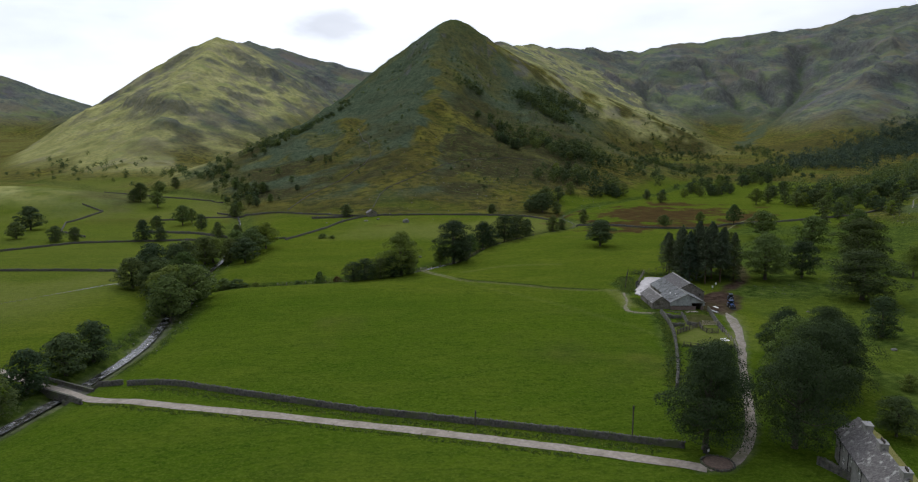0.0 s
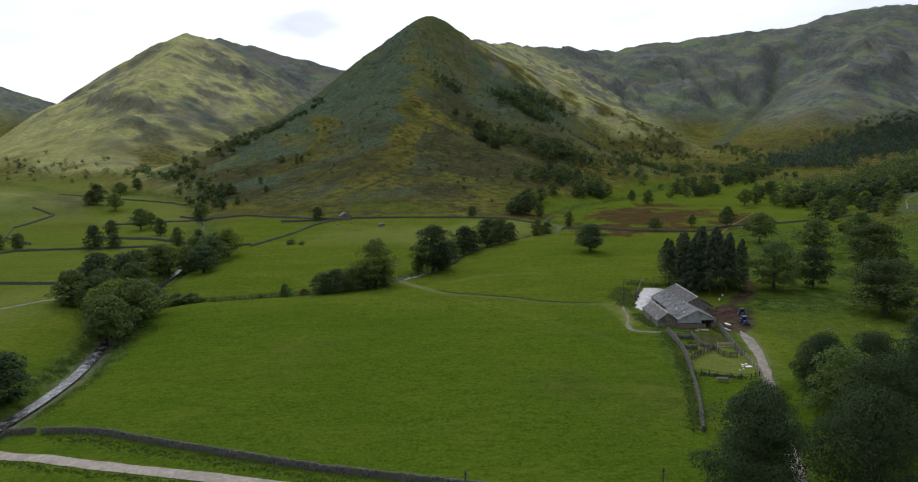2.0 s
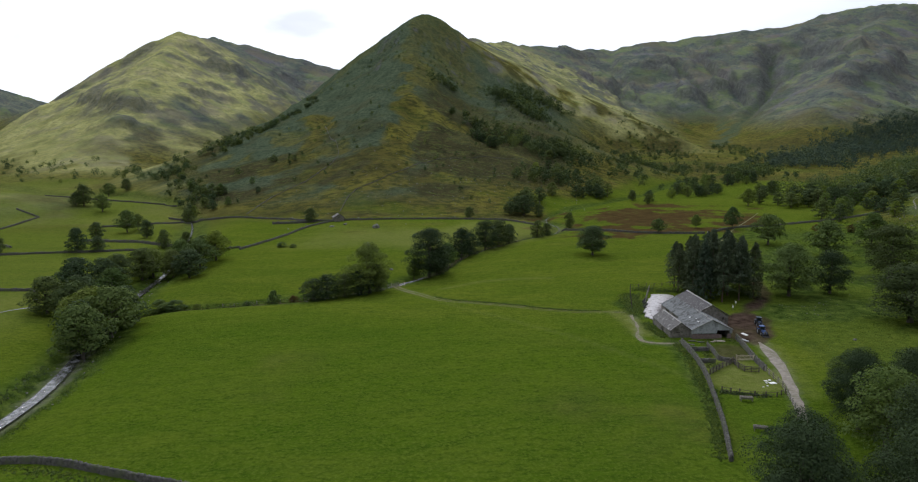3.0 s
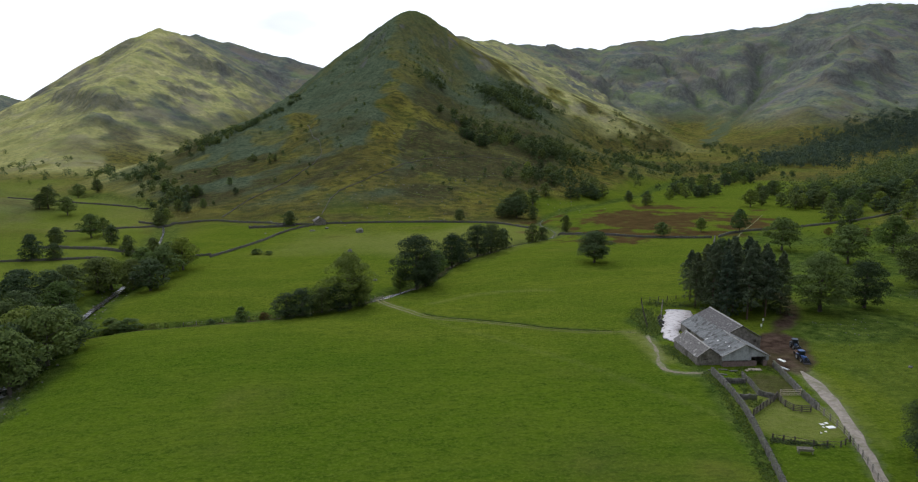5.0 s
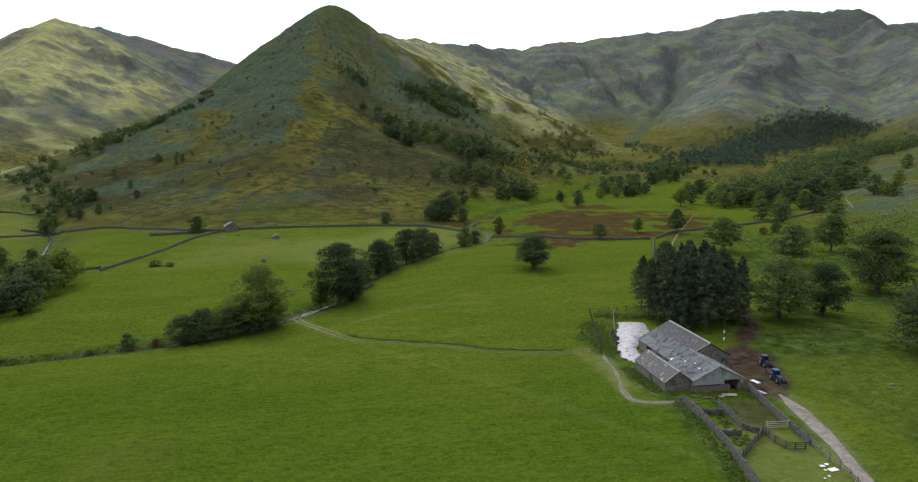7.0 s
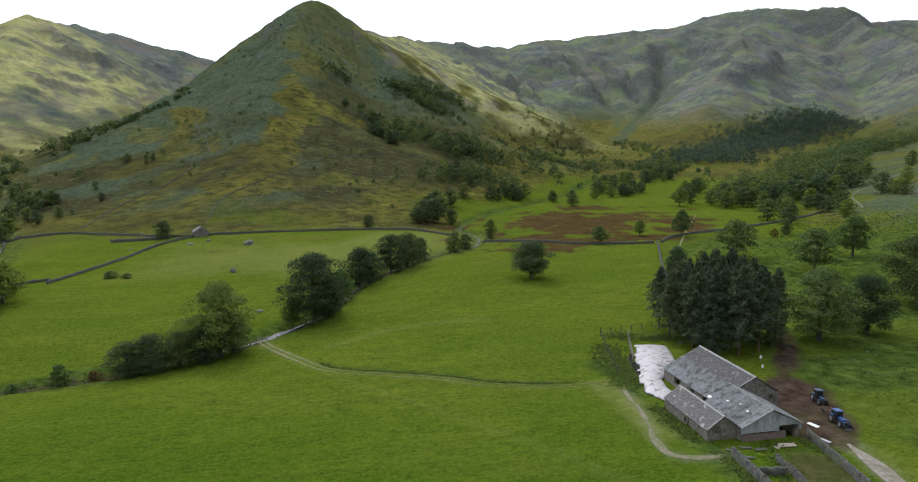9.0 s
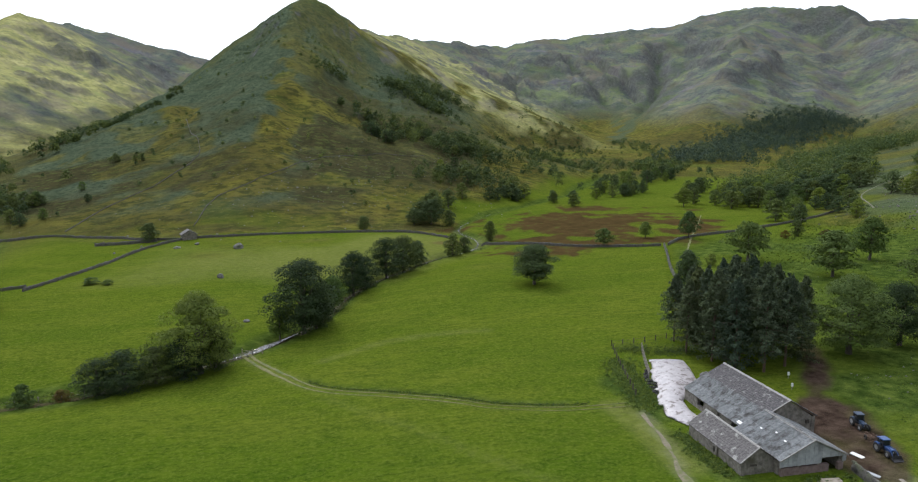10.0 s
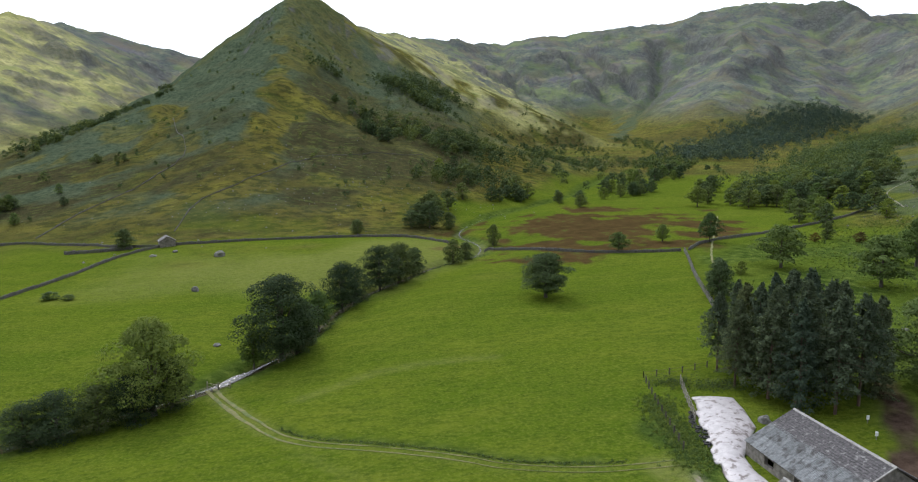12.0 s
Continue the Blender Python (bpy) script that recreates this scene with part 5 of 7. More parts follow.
for kind, x, y, h, w in (("dark", -222, 343, 12.6, 1.2), ("dark", -210, 313, 8, 1.2), ("alder", -186.5, 305, 7.2, 1.3), ("alder", -177.5, 305, 7, 1.2), ("alder", -146.5, 306.5, 9.8, 1.1), ("alder", -138.5, 307, 6.5, 1.3), ("dark", -207, 433, 12.6, 1.0),
                         ("oak", -190.5, 420.5, 9.8, 1.0), ("oak", -151, 362, 11, 1.0), ("alder", -134, 344, 8.5, 1.0), ("dark", -156, 342, 8, 1.0), ("oak", -235, 523, 10, 1.1), ("dark", -225, 530, 9, 1.0), ("alder", -138, 409, 8.5, 1.1),
                         ("dark", -210, 430, 8, 1.1), ("oak", -150, 372, 8, 1.0), ("alder", -116, 318, 8, 1.0), ("alder", -108, 322, 8, 1.0), ("bush", -63, 304, 2.2, 1.9), ("bush", -58, 302, 1.6, 1.8), ("alder", -63, 371.5, 7, 1.3), ("alder", 19, 385, 6, 1.3), ("dark", 50, 398, 11.5, 1.1), ("dark", 42, 396, 7.5, 1.2), ("alder", 58, 396, 7, 1.1), ("dark", 46, 405, 9, 1.1), ("rust", -86, 288, 6, 1.0)):
    plant(kind, x, y, h, w, "trees among the river fields")

rand = random.Random(5)
TRACKS = (HILL_TRACK, BEND_TRACK, FARM_LANE, BECK)


def clear(x, y, gap=4.0):
    q = (np.array([x]), np.array([y]))
    return all(float(to_line(*q, line)[0][0]) > gap for line in TRACKS)


def scatter(line, half, count, low, high, kinds):
    """Trees strewn along a band."""
    spots = stepped(line, 2.0) if len(line) > 1 else list(line)
    made = 0
    for _ in range(count * 4):
        if made == count:
            break
        x, y = rand.choice(spots)
        x, y = x + rand.gauss(0, half), y + rand.gauss(0, half)
        if clear(x, y):
            plant(rand.choice(kinds), x, y, rand.uniform(low, high), rand.uniform(0.9, 1.2), FELL)
            made += 1


MIXED = ("far_oak", "far_dark", "far_dark", "far_ash")
GREENS = ("far_oak", "far_oak", "far_dark", "far_ash")
scatter(((32, 586), (38, 568), (46, 548)), 4, 9, 6, 9, MIXED)
scatter(((78, 490), (92, 520)), 9, 8, 5, 8, MIXED)
scatter(((52, 430), (62, 436), (43, 408)), 4, 9, 6, 10, ("far_dark", "far_oak"))
scatter(((86, 440), (106, 472), (128, 470), (136, 448)), 7, 14, 6, 9, ("far_dark", "far_oak"))
scatter(((-157, 477), (-145, 455), (-134, 460), (-141, 425)), 6, 15, 5, 8, ("far_dark", "far_oak", "far_ash"))
scatter(((-108, 510), (-100, 480)), 14, 5, 3, 5, MIXED)
scatter(((150, 455), (181, 477), (200, 490)), 4, 9, 6, 8, GREENS)
scatter(((195, 430), (210, 412)), 3, 3, 7, 9, GREENS)
scatter(((203, 534), (244, 568), (300, 640)), 9, 20, 7, 10, GREENS)
scatter(((170, 495), (205, 514)), 6, 7, 6, 8, GREENS)
scatter(((225, 476), (215, 425), (214, 408)), 8, 16, 7, 11, GREENS)
scatter(((226, 404), (246, 400), (260, 450)), 13, 30, 8, 12, GREENS)
scatter(((195, 350), (237, 391)), 7, 9, 7, 10, GREENS)
scatter(((265, 391), (300, 440), (332, 470)), 16, 34, 8, 12, GREENS)
scatter(((223, 346), (257, 382), (285, 350)), 9, 9, 6, 9, GREENS)


def wood(name, spots, height, label, leaves=60, leaf=1.05, material=LEAF_FAR):
    """A far wood as one mass of leaf clumps: every crown is made of some rounded lobes."""
    global rng
    rng = np.random.default_rng(len(spots))
    spots = np.array(spots)
    n, lobes = len(spots), 6
    per = max(6, round(leaves * 1.8 / lobes))
    h = rng.uniform(0.65, 1.2, n) * height
    base = ground_height(spots[:, 0], spots[:, 1])
    turn = rng.uniform(0, 6.283, (n, 1)) + np.arange(lobes) * 2.4
    up = np.linspace(0.30, 0.78, lobes) + rng.uniform(-0.06, 0.06, (n, lobes))
    reach = 0.27 * h[:, None] * np.sin(np.pi * (up * 0.9 + 0.05)) * rng.uniform(0.7, 1.15, (n, lobes))
    mid = np.stack([spots[:, :1] + np.cos(turn) * reach, spots[:, 1:] + np.sin(turn) * reach, base[:, None] + up * h[:, None]], -1)
    q = rng.normal(0, 1, (n, lobes, per, 3))
    q /= np.linalg.norm(q, axis=-1)[..., None]
    q[..., 2] = np.where(q[..., 2] < -0.45, -q[..., 2], q[..., 2])
    r = h[:, None] * rng.uniform(0.17, 0.27, (n, lobes))
    c = mid[:, :, None] + q * r[..., None, None] * rng.uniform(0.85, 1.03, (n, lobes, per, 1))
    v, f = sprays(c.reshape(-1, 3), 0.66 * leaf * rng.uniform(0.6, 1.3, n * lobes * per), q.reshape(-1, 3), 0.0, 0.24)
    me = raw_mesh(name, v, f)
    me.attributes.new("tint", "FLOAT", "POINT").data.foreach_set("value", np.repeat(rng.uniform(0, 1, n), lobes * per * 4).astype(np.float32))
    return tagged(link(name, me, material), label, "wood", kind="stuff")


def spots_in(line, half, count):
    along = stepped(line, min(3.0, 0.6 * half))
    return [(p[0] + rand.gauss(0, half), p[1] + rand.gauss(0, half)) for p in (rand.choice(along) for _ in range(count))]


wood("plantation_wood", spots_in(((410, 780), (470, 860), (540, 930), (610, 985), (670, 1045), (760, 1120), (850, 1190), (960, 1255), (1025, 1290), (930, 1250), (800, 1180), (700, 1100), (600, 1010)), 27, 1600), 12, "dense dark plantation wood below the crags", 44, 1.1, PLANTATION_LEAF)
wood("fellside_wood", spots_in(((77, 787), (98, 850), (112, 900), (127, 957), (160, 990), (175, 1001)), 13, 210) + spots_in(((109, 749), (95, 800)), 12, 60), 10.5, "dark wood clinging to the fell flank", 60, 1.0, LEAF_DARK)
wood("valley_wood", spots_in(((300, 640), (330, 740), (370, 800), (330, 700)), 18, 80), 8, "far trees along the upper valley stream")
wood("slope_wood", spots_in(((240, 425), (290, 465), (350, 520), (420, 590), (480, 650)), 20, 150) + spots_in(((420, 580), (520, 700), (640, 830), (800, 970), (980, 1110), (860, 980), (700, 820), (560, 660), (440, 540)), 34, 560), 13, "open mixed wood over the upper slope", 90, 0.85)
wood("edge_wood", spots_in(((-133, 797), (-140, 760), (-156, 703), (-160, 640), (-171, 593)), 6, 70), 6.5, "dark thorns and oaks along the fell edge", 70, 0.7, LEAF_DARK)
wood("stream_wood", spots_in(((400, 830), (430, 930), (460, 1040), (490, 1150)), 14, 70), 8, "dark trees along the head of the valley stream", 50, 0.9)
wood("side_wood", spots_in(((58, 569), (80, 600), (88, 551)), 9, 26) + spots_in(((110, 500), (166, 566), (230, 690), (290, 800)), 20, 50), 8, "scattered thorns and oaks in the side valley", 120, 0.6)
wood("bend_wood", spots_in(((-291, 672), (-246, 586), (-204, 540)), 9, 16) + spots_in(((-205, 554), (-215, 624), (-183, 625), (-178, 704)), 8, 24), 8, "scattered dark trees below the green fell", 120, 0.6)
wood("scrub", spots_in(((-60, 640), (-90, 560), (-120, 540), (40, 480), (120, 600), (60, 720), (-100, 900), (150, 760), (230, 900), (330, 1050), (420, 1150), (330, 900)), 40, 420), 3.0, "low scattered thorn scrub over the fell", 30, 0.55)
wood("flank_wood", spots_in(((30, 618), (41, 634), (58, 605), (76, 600)), 6, 34) + spots_in(((62, 562), (84, 561), (112, 586), (91, 553), (131, 567)), 9, 60) + spots_in(((67, 486), (89, 497), (110, 484)), 7, 22) + spots_in(((-3, 716), (14, 732), (25, 723)), 4, 12), 9.5, "dark oaks and thorns clustered on the fell flank", 110, 0.75, LEAF_DARK)
wood("scattered_flank_wood", spots_in(((85, 480), (130, 550), (190, 650), (260, 760)), 18, 110) + spots_in(((180, 800), (240, 900), (300, 1000), (360, 1080), (300, 880)), 30, 120), 6.5, "scattered oaks and thorns on the fell flank", 60, 0.7, LEAF_DARK)
wood("foot_wood", spots_in(((-185, 700), (-190, 620), (-205, 560), (-160, 480), (-142, 440)), 8, 70), 7, "dark trees along the foot of the fell", 80, 0.7, LEAF_DARK)
wood("valley_scrub", spots_in(((-300, 680), (-380, 660), (-470, 740), (-270, 600)), 24, 60), 6, "scattered thorn trees at the valley turn", 40, 0.7)


def herbs(name, line, half, count, height, label, material=LEAF_OAK, leaves=16, leaf=0.09):
    """Nettles, docks and long grass: low clumps of upright leaves as one mass."""
    global rng
    rng = np.random.default_rng(count)
    spots = np.array(spots_in(line, half, count))
    h = rng.uniform(0.45, 1.2, count) * height
    q = rng.normal(0, 1, (count, leaves, 3))
    q /= np.linalg.norm(q, axis=2)[..., None]
    q[..., 2] = np.abs(q[..., 2])
    c = np.stack([spots[:, 0], spots[:, 1], ground_height(spots[:, 0], spots[:, 1])], 1)[:, None] + q * np.stack([h * 0.75, h * 0.75, h], 1)[:, None] * rng.uniform(0.4, 1.0, (count, leaves, 1))
    me = raw_mesh(name, *sprays(c.reshape(-1, 3), leaf * rng.uniform(0.6, 1.3, count * leaves), q.reshape(-1, 3), 0.0, 0.6))
    me.attributes.new("tint", "FLOAT", "POINT").data.foreach_set("value", np.repeat(rng.uniform(0, 1, count), leaves * 4).astype(np.float32))
    return tagged(link(name, me, material), label, "weeds", kind="stuff")


herbs("nettle_patch", ((52.5, 205), (51, 198), (49.5, 190), (48.5, 186)), 1.5, 1100, 0.42, "rank nettles and docks beside the silage sheet", LEAF_ASH)
herbs("hedge_bank", ((56, 211), (60, 209), (66, 206)), 1.1, 200, 1.5, "dark overgrown bank under the pines", LEAF_DARK)
herbs("track_bank", beside(FORD_TRACK, 1.5)[10:34], 0.22, 620, 0.17, "long dark grass on the bank above the meadow track", LEAF_OAK, 12, 0.08)
herbs("barn_nettles", ((48.2, 176), (47.6, 170), (47.9, 165.2)), 0.7, 460, 0.34, "green nettles along the barn wall", LEAF_ASH)
herbs("wall_nettles", ((48.9, 161), (48.2, 152), (46.3, 143), (43.2, 131), (40, 120), (37, 112)), 0.7, 1100, 0.20, "rough weeds along the meadow wall", LEAF_ASH)
herbs("pen_weeds", ((51.5, 147), (50, 145), (52.2, 154), (55.5, 161.6), (60.5, 161.5), (62.2, 158)), 0.6, 260, 0.38, "rough weeds in the sheep pens", LEAF_ASH)
herbs("pen_hedge", ((46.5, 134.2), (50, 133.2), (53.5, 132)), 0.4, 150, 0.4, "dark rank weeds along the pen fence", LEAF_DARK)
herbs("lane_verge", ((-60, 119), (-40, 110.5), (-14, 101), (10, 94), (28, 88.5)), 0.7, 1100, 0.22, "long verge grass below the lane wall", LEAF_ASH)
herbs("lane_verge", ((-66, 113.2), (-54, 107.4), (-37, 102.4), (-7, 94.4), (18, 86.4)), 0.4, 700, 0.22, "long verge grass along the lane", LEAF_ASH)
herbs("river_bank", ((-90, 212), (-76, 180), (-69.5, 160), (-68.5, 145), (-69, 130)), 1.1, 420, 0.7, "rank grass and herbs along the river bank", LEAF_OAK)
herbs("river_bank", ((-80, 165), (-78, 148), (-79, 132), (-81, 110), (-86, 90)), 1.1, 380, 0.8, "rank grass and herbs along the river bank", LEAF_DARK)
herbs("beck_bank", ((-86, 210.5), (-60, 212.6), (-38, 217), (-18, 228)), 0.5, 420, 0.5, "dark rushes along the beck bank", LEAF_DARK)
herbs("beck_bank", ((-86, 214), (-60, 215.6), (-38, 220), (-18, 231)), 0.6, 340, 0.5, "rank grass along the far beck bank", LEAF_ASH)
herbs("beck_bank", ((-4, 242), (3, 254), (10, 278), (19, 294), (28, 304), (38, 319), (58, 335)), 0.7, 420, 0.8, "dark undergrowth along the beck trees", LEAF_DARK)
herbs("slope_rushes", ((94, 150), (100, 165), (108, 185), (124, 225), (136, 245), (150, 250)), 5, 500, 0.22, "rush tussocks over the pasture slope", LEAF_ASH, 12)
herbs("slope_tufts", ((76, 150), (80, 162), (84, 174), (90, 186), (96, 175), (90, 160), (84, 145)), 4, 900, 0.14, "coarse grass tufts over the pasture slope", LEAF_ASH, 10, 0.08)
herbs("fell_fern", ((140, 262), (165, 290), (190, 315), (230, 330), (210, 290)), 12, 1500, 0.4, "bracken over the lower wooded slope", LEAF_ASH, 9, 0.2)


# ---- the stone barn ----
def gable_roof_pieces(bm, x_eave, z_eave, x_ridge, z_ridge, y0, y1, course, piece, seed):
    """Courses of stone slates up one slope, each a thin tilted block a little out of line."""
    r = random.Random(seed)
    run, rise = x_ridge - x_eave, z_ridge - z_eave
    slope = math.hypot(run, rise)
    rows = max(2, round(slope / course))
    ux, uz = run / slope, rise / slope
    nx, nz = (-uz, ux) if ux > 0 else (uz, -ux)
    for k in range(rows):
        a, b = slope * k / rows - 0.06, slope * (k + 1) / rows + 0.05
        y = y0 - (piece * 0.5 if k % 2 else 0)
        while y < y1:
            w = piece * r.uniform(0.8, 1.25)
            ya, yb = max(y, y0) + 0.012, min(y + w, y1) - 0.012
            y += w
            if yb - ya < 0.05:
                continue
            low, high, thick = 0.075 + r.uniform(0, 0.03), 0.03, 0.05
            v = []
            for yy in (ya, yb):
                for along, lift in ((a, low), (b, high), (b, high - thick), (a, low - thick)):
                    v.append(bm.verts.new((x_eave + ux * along + nx * lift, yy, z_eave + uz * along + nz * lift)))
            for f in ((0, 1, 2, 3), (7, 6, 5, 4), (0, 4, 5, 1), (1, 5, 6, 2), (2, 6, 7, 3), (3, 7, 4, 0)):
                bm.faces.new([v[q] for q in f])
    bmesh.ops.recalc_face_normals(bm, faces=bm.faces)


def roof_slope(bm, x_eave, z_eave, x_ridge, z_ridge, y0, y1, thick=0.12):
    """The boarding under a roof covering."""
    outline = [(x_eave, y0, z_eave), (x_ridge, y0, z_ridge), (x_ridge, y0, z_ridge - thick), (x_eave, y0, z_eave - thick)]
    prism(bm, outline, (0, y1 - y0, 0))


def corrugated(width, length, waves, depth=0.035):
    """A corrugated sheet that lies along +x, its waves across y."""
    n = waves * 4
    y = np.linspace(0, width, n + 1)
    z = depth * np.sin(np.arange(n + 1) * np.pi / 2)
    low = np.stack([np.zeros(n + 1), y, z], 1)
    high = low + (length, 0, 0)
    k = np.arange(n)
    top = np.stack([k, k + n + 1, k + n + 2, k + 1], 1)
    under = top[:, ::-1] + 2 * (n + 1)
    ends = np.array([(0, 2 * (n + 1), 3 * (n + 1), n + 1), (n, 2 * n + 1, 4 * n + 3, 3 * n + 2)])
    v = np.concatenate([low, high, low - (0, 0, 0.012), high - (0, 0, 0.012)])
    me = raw_mesh("roof_sheet", v, np.concatenate([top, under, ends]))
    return me


def wall_slab(bm, x0, x1, y0, y1, z0, z1, holes=(), across="y"):
    """A wall between these bounds with openings cut through: holes are (from, to, low, high) along its length."""
    a, b = (y0, y1) if across == "y" else (x0, x1)
    cuts = sorted({a, b, *[h[0] for h in holes], *[h[1] for h in holes]})
    for p, q in zip(cuts, cuts[1:]):
        inside = [h for h in holes if h[0] <= p and q <= h[1]]
        spans = [(z0, z1)]
        for h in inside:
            spans = [(z0, h[2]), (h[3], z1)]
        for low, high in spans:
            if high - low > 0.02:
                if across == "y":
                    box(bm, x0, x1, p, q, low, high)
                else:
                    box(bm, p, q, y0, y1, low, high)


def build_barn():
    base = height_at(56, 170) - 0.15
    barn = thing("barn", 0, 0, base, 0, "long grey stone barn with patched slate and sheet roofs", "barn")

    # main range: ridge along y
    ax0, axr, ax1, ay0, ay1 = 54.7, 61.0, 64.9, 172.3, 187.0
    ez, rz, ez1 = 1.85, 5.15, 2.9
    bm = bmesh.new()
    wall_slab(bm, ax0 + 0.15, ax0 + 0.65, ay0, ay1, -0.6, 1.95, ((174.2, 175.4, 0.7, 1.55), (178.0, 178.7, 0.8, 1.5), (182.0, 183.6, 0.5, 1.5)))
    part("side_wall", bm, BARN_STONE, barn)
    bm = bmesh.new()
    wall_slab(bm, ax1 - 0.6, ax1 - 0.1, ay0, ay1, -0.6, 2.75)
    part("side_wall", bm, BARN_STONE, barn)
    for y in (ay0 + 0.08, ay1 - 0.58):
        bm = bmesh.new()
        prism(bm, [(ax0 + 0.66, y, -0.6), (ax1 - 0.61, y, -0.6), (ax1 - 0.61, y, 2.85), (axr, y, rz - 0.13), (ax0 + 0.66, y, 2.05)], (0, 0.5, 0))
        part("gable_wall", bm, BARN_STONE, barn)
    bm = bmesh.new()
    roof_slope(bm, ax0, ez, axr, rz, ay0, ay1)
    part("roof_boarding", bm, DARK_WOOD, barn)
    bm = bmesh.new()
    roof_slope(bm, ax1 + 0.2, ez1 - 0.15, axr, rz, ay0, ay1)
    part("roof_boarding", bm, DARK_WOOD, barn)
    u = 0.53
    xm, zm = ax0 + (axr - ax0) * u, ez + (rz - ez) * u
    bm = bmesh.new()
    gable_roof_pieces(bm, xm, zm, axr, rz, ay0 - 0.05, ay1 + 0.05, 0.34, 0.52, 3)
    tagged(part("slate_covering", bm, DARK_SLATE, barn, "dark weathered slates with pale lichen"), kind="stuff")
    bm = bmesh.new()
    gable_roof_pieces(bm, ax1 + 0.2, ez1 - 0.15, axr, rz, ay0 - 0.05, ay1 + 0.05, 0.34, 0.52, 4)
    tagged(part("slate_covering", bm, DARK_SLATE, barn, "dark weathered slates with pale lichen"), kind="stuff")

    def sheets(x_eave, z_eave, x_top, z_top, y0, y1, rows, label):
        slope = math.hypot(x_top - x_eave, z_top - z_eave)
        pitch = math.degrees(math.atan2(z_top - z_eave, x_top - x_eave))
        count = round((y1 - y0) / 1.02)
        wide = (y1 - y0) / count
        me = corrugated(wide + 0.05, slope / rows + 0.15, 6)
        for k in range(count):
            for row in range(rows):
                f = row / rows
                ob = link("roof_sheet", me, SHEET, barn, label if k == row == 0 else "")
                lift = 0.05 + 0.025 * row + 0.006 * ((k * 7) % 3)
                tilt = Matrix.Rotation(math.radians(-pitch), 4, "Y")
                ob.matrix_basis = Matrix.Translation((x_eave + (x_top - x_eave) * f, y0 + wide * k, z_eave + (z_top - z_eave) * f + lift)) @ tilt

    sheets(ax0 - 0.12, ez - 0.06, xm, zm, ay0, ay1, 2, "weathered blue-grey corrugated roofing sheet")
    bm = bmesh.new()
    for k in range(30):
        y = ay0 + (ay1 - ay0) * k / 30
        prism(bm, [(axr - 0.24, y, rz + 0.02), (axr, y, rz + 0.17 + 0.01 * (k % 3)), (axr + 0.24, y, rz + 0.02)], (0, 0.47, 0))
    part("ridge_capping", bm, RIDGE_CAP, barn, "pale ridge tiles")
    bm = bmesh.new()
    prism(bm, [(ax0, ay0 - 0.14, ez + 0.02), (axr, ay0 - 0.14, rz + 0.04), (axr, ay0 - 0.14, rz + 0.16), (ax0, ay0 - 0.14, ez + 0.14)], (0, 0.14, 0))
    part("verge", bm, RIDGE_CAP, barn)
    # solid dark block imitates the shade inside a small gable opening
    bm = bmesh.new()
    box(bm, 63.4, 63.9, ay0 - 0.12, ay0 + 0.05, 1.9, 2.4)
    part("pitching_hole", bm, DARK_WOOD, barn, "dark block standing in for a small shaded opening")

    # cattle shed in front, with a clad gable
    bx0, bxr, bx1, by0, by1 = 53.1, 57.4, 61.8, 163.4, 172.2
    be, br = 2.15, 4.25
    for x_eave in (bx0, bx1):
        bm = bmesh.new()
        roof_slope(bm, x_eave, be, bxr, br, by0 + 0.2, by1, 0.08)
        part("roof_boarding", bm, DARK_WOOD, barn)
    sheets(bx0 - 0.1, be - 0.02, bxr, br, by0 - 0.1, by1, 2, "weathered grey corrugated roofing sheet")
    sheets(bx1 + 0.1, be - 0.02, bxr, br, by0 - 0.1, by1, 2, "weathered grey corrugated roofing sheet")
    for x, y, w in ((55.3, 165.6, 0.34), (55.6, 167.6, 0.3), (55.0, 169.6, 0.34)):
        bm = bmesh.new()
        z = be + (br - be) * (x - bx0) / (bxr - bx0)
        box(bm, -0.09, 0.09, -w / 2, w / 2, -0.03, 0.02, Matrix.Translation((x, y, z + 0.13)) @ Matrix.Rotation(-0.45, 4, "Y"))
        part("roof_light", bm, WHITE, barn, "small pale roof light")
    bm = bmesh.new()
    box(bm, -0.2, 0.2, -0.75, 0.75, -0.02, 0.05, Matrix.Translation((54.9, 173.4, 2.14)) @ Matrix.Rotation(-0.48, 4, "Y"))
    part("flashing", bm, WHITE, barn, "bright metal flashing strip")
    bm = bmesh.new()
    prism(bm, [(bxr - 0.22, by0 - 0.1, br + 0.05), (bxr, by0 - 0.1, br + 0.16), (bxr + 0.22, by0 - 0.1, br + 0.05)], (0, by1 - by0 + 0.1, 0))
    part("ridge_cap", bm, RIDGE_CAP, barn)
    for x_eave in (bx0 - 0.1, bx1 + 0.1):
        bm = bmesh.new()
        prism(bm, [(x_eave, by0 - 0.2, be - 0.08), (bxr, by0 - 0.2, br + 0.0), (bxr, by0 - 0.2, br + 0.15), (x_eave, by0 - 0.2, be + 0.07)], (0, 0.1, 0))
        part("bargeboard", bm, RIDGE_CAP, barn)
    n = 16
